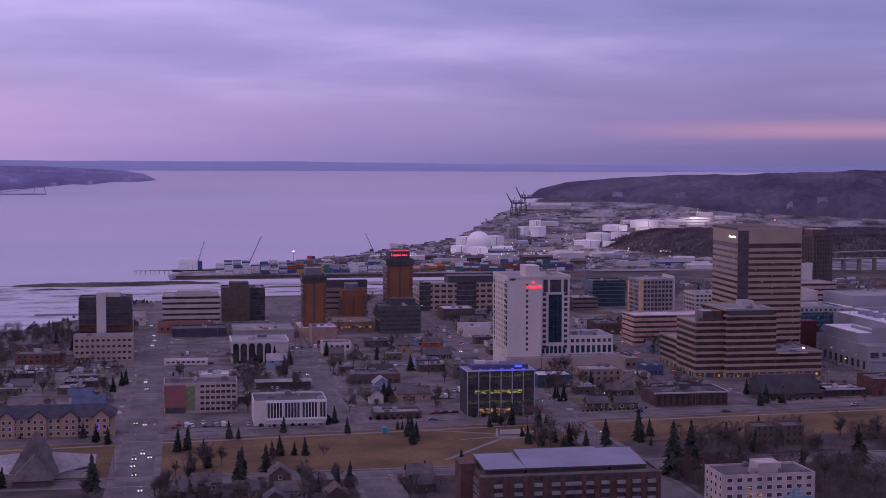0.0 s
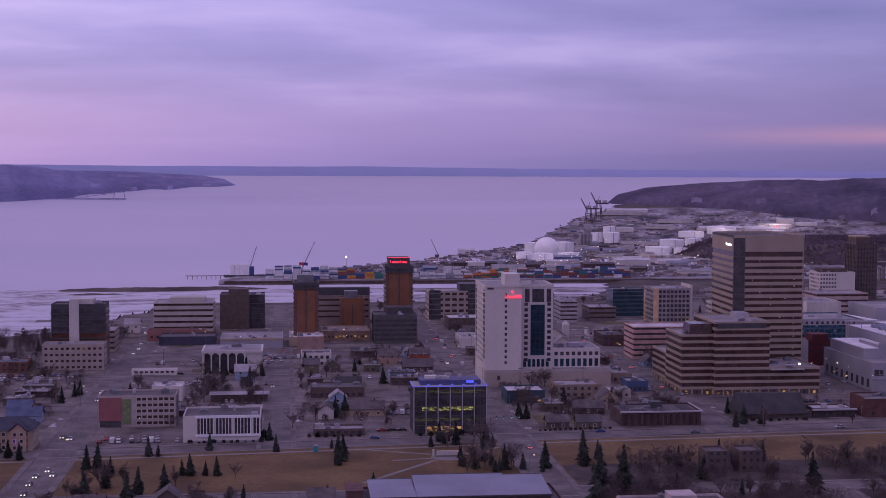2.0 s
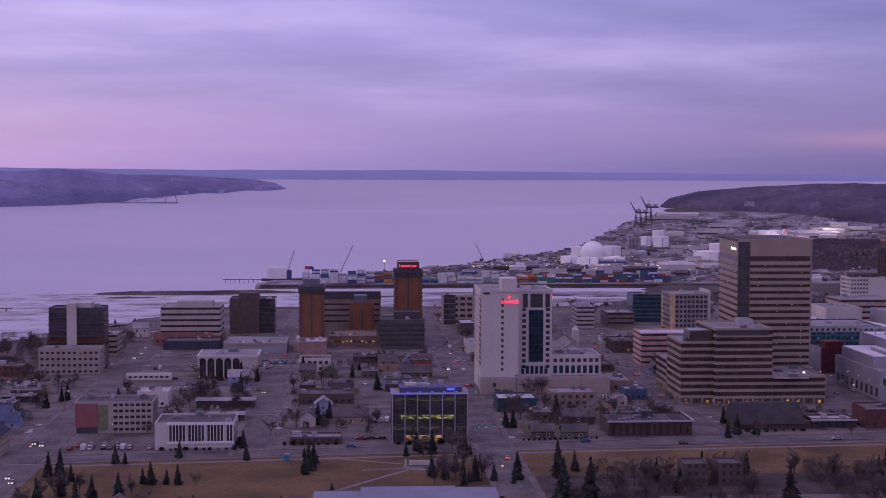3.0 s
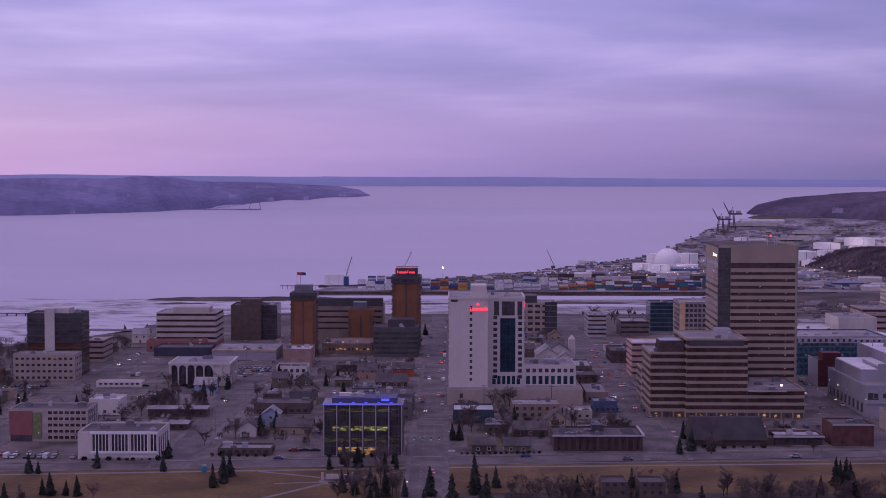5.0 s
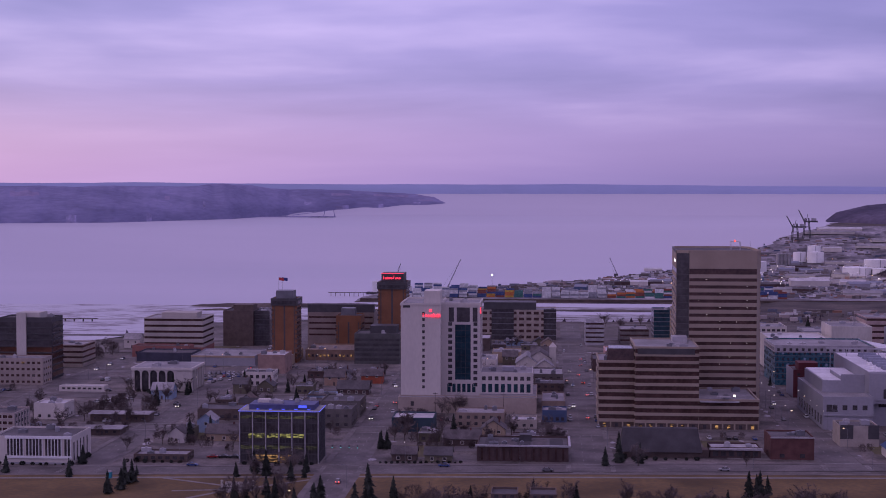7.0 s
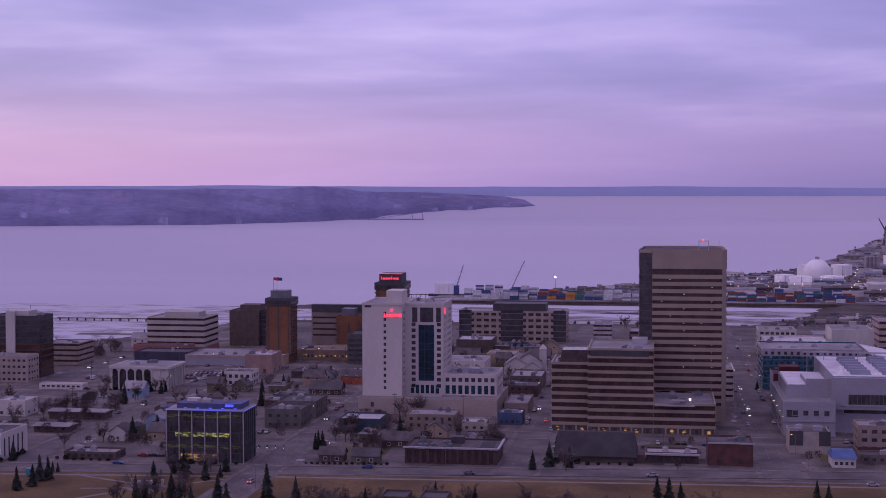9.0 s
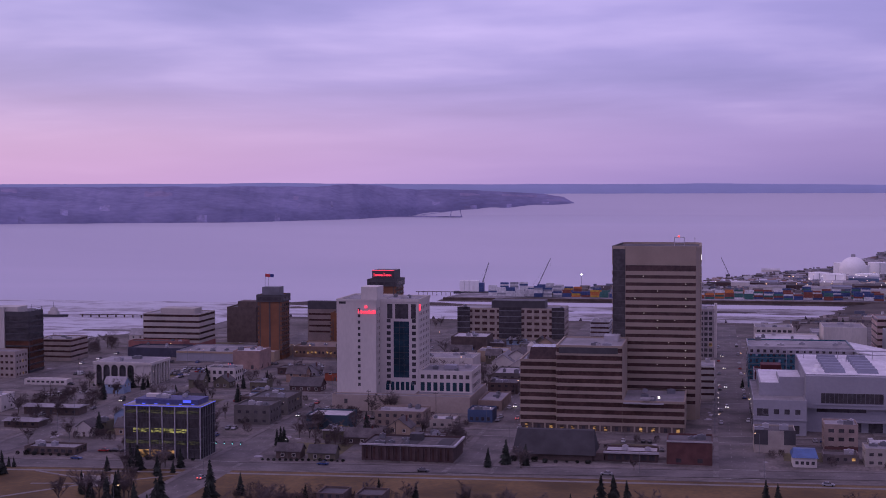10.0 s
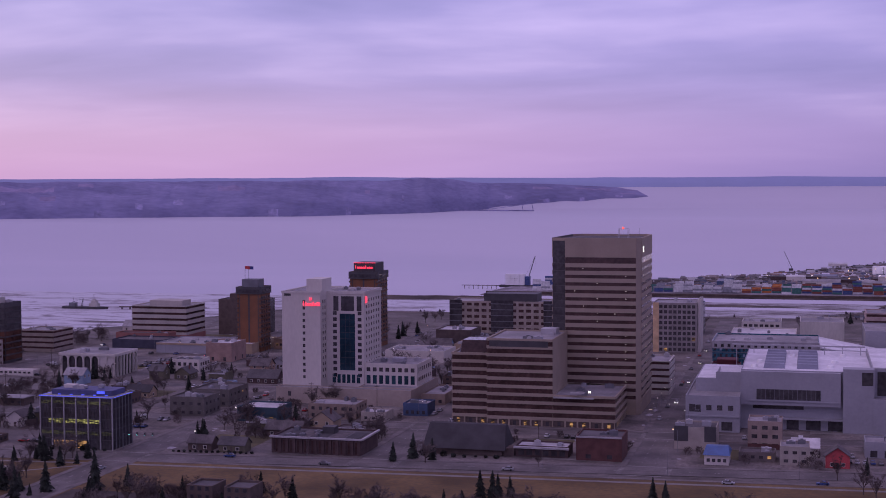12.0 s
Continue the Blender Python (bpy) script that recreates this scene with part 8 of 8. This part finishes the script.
# ---- vehicles ----
def car_master(paint, colour, van=False):
    """A car 4.5 m long facing +y: body shell, glass house, wheels, lamps."""
    T = thing("van" if van else "car", 0, 0, -500, "%s %s in the town" % (colour, "van parked" if van else "car"), "van" if van else "car", "vehicles")
    L, W = (5.4, 1.95) if van else (4.5, 1.78)
    if van:
        side = [(-L / 2, 0.35), (L / 2, 0.35), (L / 2, 1.0), (L / 2 - 0.9, 1.2), (L / 2 - 1.4, 2.2), (-L / 2 + 0.1, 2.25), (-L / 2, 1.9)]
        glass = [(L / 2 - 0.95, 1.25), (L / 2 - 1.4, 2.12), (-L / 2 + 0.5, 2.12), (-L / 2 + 0.4, 1.3)]
    else:
        side = [(-L / 2, 0.32), (L / 2, 0.30), (L / 2, 0.62), (L / 2 - 0.25, 0.76), (L / 2 - 1.25, 0.92), (-L / 2 + 0.75, 0.96), (-L / 2 + 0.05, 0.88)]
        glass = [(L / 2 - 1.2, 0.9), (L / 2 - 1.95, 1.42), (-L / 2 + 1.2, 1.46), (-L / 2 + 0.55, 0.94)]

    def extrude(prof, half, top_half):
        m = Mesh()
        zmin, zmax = min(p[1] for p in prof), max(p[1] for p in prof)
        for sgn in (-1, 1):
            for y, z in prof:
                k = (z - zmin) / (zmax - zmin)
                m.v.append((sgn * (half + (top_half - half) * k), y, z))
        n = len(prof)
        m.f = [tuple(range(n)), tuple(range(2 * n - 1, n - 1, -1))] + [(i, n + i, n + (i + 1) % n, (i + 1) % n) for i in range(n)]
        m.m = [0] * (n + 2)
        return m

    shell_mesh = extrude(side, W / 2, W / 2 * 0.97)
    if not van:
        shell_mesh.box(-W * 0.36, W * 0.36, -L / 2 + 1.25, L / 2 - 2.0, 1.44, 1.5)
    for sx in (-1, 1):
        for sy in (-1, 1):
            x = sx * (W / 2 - 0.1)
            k = len(shell_mesh.f)
            shell_mesh.bar((x - 0.12, sy * L * 0.31, 0.32), (x + 0.12, sy * L * 0.31, 0.32), 0.32, n=10)
            shell_mesh.m[k:] = [1] * (len(shell_mesh.f) - k)
    part("body", shell_mesh, (paint, rubber), T)
    part("glass_house", extrude(glass, W / 2 * (1.005 if van else 0.95), W / 2 * (0.94 if van else 0.74)), dark_glass, T, "dark car glass")
    return T


PAINTS = [surface("car paint " + n, c, 0.3, metal=0.1, vary=0.05, spec=0.5) for n, c in (("white", (0.60, 0.60, 0.60)), ("silver", (0.34, 0.34, 0.36)), ("black", (0.02, 0.02, 0.022)), ("red", (0.30, 0.02, 0.02)), ("blue", (0.04, 0.07, 0.20)), ("grey", (0.13, 0.13, 0.14)))]
CAR_KINDS = [car_master(p, n) for p, n in zip(PAINTS, ("white", "silver", "black", "red", "blue", "grey"))] + [car_master(PAINTS[0], "white", True)]


def vehicles():
    rng = random.Random(50)
    used = set()

    def car(x, y, rz, lights="", z=0.2):
        k = rng.choice((0, 1, 1, 2, 4, 5)) if lights else rng.choice((0, 0, 1, 1, 1, 2, 2, 3, 4, 5, 5, 5, 0, 4, 1, 6))
        src = CAR_KINDS[k]
        m = pose(x, y, z, 0, 0, rz)
        if k not in used and not lights:
            used.add(k)
            src.matrix_basis = m
            c = src
        else:
            c = copy_thing(src, m)
        if lights:
            for sx in (-0.6, 0.6):
                if lights == "head":
                    part("headlight", Mesh().box(sx - 0.16, sx + 0.16, 2.2, 2.72, 0.52, 0.80), lamp_white, c, "burning headlight")
                else:
                    part("tail_light", Mesh().box(sx - 0.13, sx + 0.13, -2.75, -2.2, 0.64, 0.86), lamp_red, c, "burning red tail light")

    # coming down the wide western street with headlights on
    for x, y in ((-193, 16), (-189, 12), (-188, -51), (-191, -61), (-185, -59), (-191, -74), (-190, -90), (-187, -116), (-192, 136), (-191, 113), (-191, 311), (-192, 288), (-195, 398), (-192, 340), (-188, 360)):
        car(x, y, 180, "head")
    for x, y in ((2.5, -24), (3, 171), (102, 204), (100, 130), (99, 284), (101, 330), (3, 260), (3.4, 300), (102, 360), (-100, 300), (3, 350), (101, 250)):
        car(x, y, 0, "tail")
    for x, y in ((-3, 120), (-3, 230), (94, 165), (94, 300), (95, 240), (196, 250), (196, 330), (195, 390), (-105, 150), (196, 180), (193, 440)):
        car(x, y, 180, "head")
    for x, y in ((81, 3), (40, 9), (-60, 3), (150, 9), (-120, 9), (230, 3), (262, 9)):
        car(x, y, 90 if y > 6 else -90)
    for y in range(105, 470, 9):
        for x, w in ((-109 + 0.6, 0), (91.8, 0), (104.2, 0), (193.0, 0), (205.2, 0), (-5.1, 0), (5.1, 0)):
            if rng.random() < (0.30 if x > 80 else 0.2) and all(abs(y - ay) > 12 for ay, _ in AVENUES):
                car(x, y + rng.uniform(-1, 1), 0 if x > 0 else 180)
    # parking rows: x0, y, count, step along x, heading
    for x0, y, n, step, rz, fill in (((-176, 4, 13, 2.7, 0, 0.95), (-174, 10, 10, 2.7, 180, 0.5), (-262, 198, 19, 2.8, 0, 0.95), (-262, 192, 19, 2.8, 180, 0.9), (-262, 184, 18, 2.8, 0, 0.6), (-122, 262, 9, 2.9, 0, 0.95), (-122, 274, 9, 2.9, 180, 0.95), (-118, 248, 8, 2.9, 0, 0.8), (-104 + 8, 262, 7, 2.8, 0, 0.8), (-94, 268, 7, 2.8, 180, 0.6),
                                     (-178, 160, 14, 4.6, 90, 0.25), (-178, 172, 13, 4.6, 90, 0.3), (-178, 200, 6, 5.2, 90, 0.35), (-176, 240, 18, 3.0, 0, 0.3)) + ((-170, 252, 16, 3.4, 180, 0.3), (-176, 120, 7, 5, 90, 0.4), (-52, 295, 12, 2.8, 0, 0.7), (-48, 305, 12, 2.8, 0, 0.7), (-92, 304, 8, 2.8, 0, 0.6), (-56, 158, 10, 2.9, 0, 0.6), (-52, 176, 10, 2.9, 180, 0.5), (-90, 150, 8, 3.2, 0, 0.5), (-52, 62, 11, 2.9, 0, 0.5), (-50, 80, 11, 2.9, 180, 0.45)) + ((-130, 90 + 12, 6, 2.8, 0, 0.5),
                                     (-56, 20, 3, 4.5, 90, 0.9), (14, 118, 8, 2.8, 0, 0.5), (152, 60, 10, 2.8, 0, 0.5), (152, 78, 9, 2.8, 0, 0.5), (18, 50, 5, 3, 0, 0.4), (64, 88 - 22, 8, 2.8, 0, 0.5), (226, 92, 18, 2.8, 0, 0.6), (262, 62, 5, 2.8, 0, 0.7), (272, 50, 8, 2.8, 0, 0.6)) + ((290, 96, 10, 2.8, 0, 0.6), (120, 232, 9, 2.8, 0, 0.6), (-140, 305, 12, 2.8, 0, 0.5), (16, 340, 9, 2.8, 0, 0.6), (18, 388 + 12, 7, 2.8, 0, 0.5))):
        for i in range(n):
            if rng.random() < fill * 0.85:
                x = x0 + i * step
                if any(a < x < b and c < y < d for a, b, c, d in OCCUPIED):
                    continue
                car(x, y + rng.uniform(-0.3, 0.3), rz + rng.uniform(-2, 2), z=0.29)
    for k, c in enumerate(CAR_KINDS):
        if k not in used:
            car(-150, -20, 0)


vehicles()


# ---- street furniture ----
def street_lamps():
    pole = Mesh().cyl(0, 0, 0, 8.6, 0.09, 0.06, n=6).data("pole", steel)
    arm = Mesh().bar((0, 0, 8.5), (1.6, 0, 8.9), 0.05, n=5).data("arm", steel)
    heads = {k: Mesh().box(1.4, 2.0, -0.13, 0.13, 8.74, 8.93).data("lamp_head", m) for k, m in (("white", lamp_white), ("warm", lamp_warm), ("off", steel))}
    heads["small"] = Mesh().box(1.5, 1.86, -0.1, 0.1, 8.77, 8.9).data("lamp_head", lamp_white)
    rng = random.Random(61)

    def lamp(x, y, rz, k):
        T = thing("street_lamp", x, y, 0.3, "tall steel street lamp, %s" % {"white": "burning white beside the street", "warm": "burning warm beside the street", "off": "unlit beside the street", "small": "with a small white light"}[k], "street lamp", "street lamps", rz)
        for nm, d in (("pole", pole), ("arm", arm), ("lamp_head", heads[k])):
            o = new(nm, d)
            o.parent = T

    for x, w in STREETS[1:7]:
        for y in range(-80, 470, 46):
            if all(abs(y - ay) > aw / 2 + 2 for ay, aw in AVENUES) and y < bluff(x) - 30 and any(a + 10 < y < b for a, b in crossing(x)):
                s = 1 if (y // 46) % 2 else -1
                lamp(x + s * (w / 2 + 1.0), y, 180 if s > 0 else 0, rng.choice(("small", "warm", "off", "off", "off", "off") if x < 150 else ("warm", "small", "warm", "small")))
    for x in range(-160, 300, 46):
        lamp(x, 13.8, -90, rng.choice(("off", "off", "white")))
    # closely set warm lamps along the eastern street
    for y in range(104, 184, 16):
        for s in (-1, 1):
            lamp(199 + s * 9.0, y, 180 if s > 0 else 0, "small")
    for x, y in ((-60, 300), (-84, 312), (-128, 300), (-116, 296), (-96, 372), (-70, 330), (-58, 334), (-50, 338), (20, 292), (44, 290), (-150, 330)):
        lamp(x, y, rng.uniform(0, 360), "small" if rng.random() < 0.6 else "warm")
    # signal gantry over the avenue crossing
    for sx in (0.0,):
        T = thing("traffic_signal", sx - 8.2, 14.6, 0.3, "traffic signal mast with burning signal heads", "traffic signal", "traffic signals")
        part("pole", Mesh().cyl(0, 0, 0, 6.4, 0.13, 0.1, n=8), steel, T)
        part("arm", Mesh().bar((0, 0, 6.1), (13.5, 0, 6.5), 0.1, 0.06, 6), steel, T)
        for i in range(4):
            head = part("signal_head", Mesh().box(2.4 + i * 3.4, 2.9 + i * 3.4, -0.3, 0.12, 5.6, 6.9), dark_steel, T)
            part("signal_lamp", Mesh().box(2.53 + i * 3.4, 2.77 + i * 3.4, -0.4, -0.3, 5.75, 6.0), lamp_teal, head, "burning green lamp")
    T = thing("flagpole", -229.6, -64, 0.24, "tall bare white flagpole on the grass", "flagpole")
    part("pole", Mesh().cyl(0, 0, 0, 13, 0.11, 0.06, n=8), white_mullion, T)
    part("finial", Mesh().cyl(0, 0, 13, 13.25, 0.12, 0.02, n=8), white_mullion, T)
    T = thing("portable_toilet", -85.8, -22.3, 0.24, "small turquoise portable toilet on the park grass", "toilet")
    part("cabin", Mesh().box(-0.9, 0.9, -0.9, 0.9, 0, 2.4), surface("turquoise plastic", (0.03, 0.26, 0.34), 0.5), T)
    part("roof", Mesh().prism([(-1, -1), (1, -1), (1, 1), (-1, 1)], 2.4, 2.8, 0, [(-0.6, -0.6), (0.6, -0.6), (0.6, 0.6), (-0.6, 0.6)]), grey_roof, T)
    # pale footpaths that meet at a small plaza in the park
    for a, b, wd in PARK_PATHS:
        v = Vector((b[0] - a[0], b[1] - a[1], 0))
        nrm = Vector((-v.y, v.x, 0)).normalized() * wd
        m = Mesh().prism([(a[0] - nrm.x, a[1] - nrm.y), (b[0] - nrm.x, b[1] - nrm.y), (b[0] + nrm.x, b[1] + nrm.y), (a[0] + nrm.x, a[1] + nrm.y)], 0.15, 0.29)
        tagged(new("footpath", m.data("footpath", concrete)), "pale footpath crossing the park grass", "path", "park paths", "structure")
    m = Mesh().cyl(PLAZA[0], PLAZA[1], 0.15, 0.30, 7.0, n=20)
    tagged(new("plaza", m.data("plaza", concrete)), "small round paved plaza in the park", "pavement", kind="structure")
    T = thing("memorial", PLAZA[0], PLAZA[1] + 1.5, 0.3, "low pale stone memorial wall on the plaza", "memorial")
    part("wall", Mesh().box(-4.5, 4.5, -0.4, 0.4, 0, 2.2), offwhite, T)
    part("base", Mesh().box(-5.2, 5.2, -1.2, 1.2, 0, 0.5), concrete, T)
    for dx in (-5.8, 5.8):
        part("pillar", Mesh().box(dx - 0.4, dx + 0.4, -0.4, 0.4, 0, 2.8), offwhite, T)


PLAZA = (-33, -38)
PARK_PATHS = (((-65, -21), (-38, -33), 0.8), ((-56, -43), (-39, -40), 0.8), ((-69.5, -82), (-38, -43), 0.9), ((-27, -35), (-9, -20), 0.8))
street_lamps()


def utility_poles():
    """Timber poles with a crossarm and insulators along the back lanes."""
    rng = random.Random(8)
    pole = Mesh().cyl(0, 0, 0, 10.5, 0.17, 0.12, n=6).data("pole", bark)
    arm = Mesh().box(-1.2, 1.2, -0.08, 0.08, 9.6, 9.8)
    for k in (-1.0, -0.4, 0.4, 1.0):
        arm.cyl(k, 0, 9.8, 10.1, 0.07, n=5)
    arm = arm.data("crossarm", bark)
    for y in (49, 139, 236, 335):
        for x in range(-172, 190, 33):
            if any(abs(x - sx) < sw / 2 + 3 for sx, sw in STREETS):
                continue
            px, py = x + rng.uniform(-4, 4), y + rng.uniform(-2, 2)
            if any(a - 0.5 < px < b + 0.5 and c - 0.5 < py < d + 0.5 for a, b, c, d in OCCUPIED):
                continue
            T = thing("utility_pole", px, py, 0.2, "weathered timber utility pole with a crossarm", "utility pole", "utility poles", rng.choice((0, 90)))
            for nm, d in (("pole", pole), ("crossarm", arm)):
                o = new(nm, d)
                o.parent = T


utility_poles()


def old_snow():
    """Shrunken heaps of ploughed snow and ice along the lots and kerbs."""
    rng = random.Random(40)
    m = Mesh()
    for _ in range(240):
        if rng.random() < 0.6:
            sx, sw = rng.choice(STREETS[1:7])
            x, y = sx + rng.choice((-1, 1)) * (sw / 2 + rng.uniform(2.8, 5)), rng.uniform(20, 470)
        else:
            x, y = rng.uniform(-280, 330), rng.uniform(20, 470)
        if any(abs(y - ave_y(ay, x)) < aw / 2 + 3 for ay, aw in AVENUES) or any(abs(x - sx) < sw / 2 + 2.7 for sx, sw in STREETS):
            continue
        if any(a < x < b and c < y < d for a, b, c, d in OCCUPIED) or y > bluff(x) - 30:
            continue
        n, r = 9, rng.uniform(0.5, 2.2)
        st = rng.uniform(0.5, 2.2)
        ring = [(x + r * rng.uniform(0.6, 1.2) * math.cos(6.283 * i / n), y + st * r * rng.uniform(0.6, 1.2) * math.sin(6.283 * i / n)) for i in range(n)]
        m.prism(ring, 0.2, 0.34 + 0.1 * r, 0, [(x + (a - x) * 0.55, y + (b - y) * 0.55) for a, b in ring])
    tagged(new("old_snow", m.data("old_snow", snow_mat)), "scattered heaps of dirty old snow", "snow", kind="stuff")


old_snow()


# ---- woods on the far slopes ----
def woods():
    """Leafless thickets as one mass of small upright tufts."""
    rng = random.Random(91)
    m = Mesh()

    def tuft(x, y, z, h, r):
        b = len(m.v)
        a = rng.random() * 6
        m.v += [(x + r * math.cos(a + k * 2.1), y + r * math.sin(a + k * 2.1), z - 1) for k in range(3)] + [(x + rng.uniform(-r, r) * 0.4, y, z + h)]
        m.f += [(b, b + 1, b + 3), (b + 1, b + 2, b + 3), (b + 2, b, b + 3)]
        m.m += [0, 0, 0]

    for _ in range(9000):
        x, y = rng.uniform(680, 1500), rng.uniform(1760, 2500)
        z = ground_z(x, y)
        if z > sea(x, y) + 8:
            tuft(x, y, z, rng.uniform(3, 6), rng.uniform(3.5, 6.0))
    tagged(new("hill_woods", m.data("hill_woods", far_woods)), "dense leafless woods covering the far hill", "woods", kind="stuff")
    m = Mesh()
    for _ in range(5200):
        x, y = rng.uniform(-420, 900), rng.uniform(380, 1230)
        b = bluff(x)
        if y < b + 4 or y > shore(x) - 10:
            continue
        n = noise.noise((x * 0.012, y * 0.012, 5))
        if n < 0.0 and y > b + 80:
            continue
        tuft(x, y, ground_z(x, y), rng.uniform(1.6, 4.5), rng.uniform(1.6, 3.4))
    tagged(new("bluff_thicket", m.data("bluff_thicket", far_woods)), "leafless thicket on the bluff and the low shore", "bushes", kind="stuff")


woods()
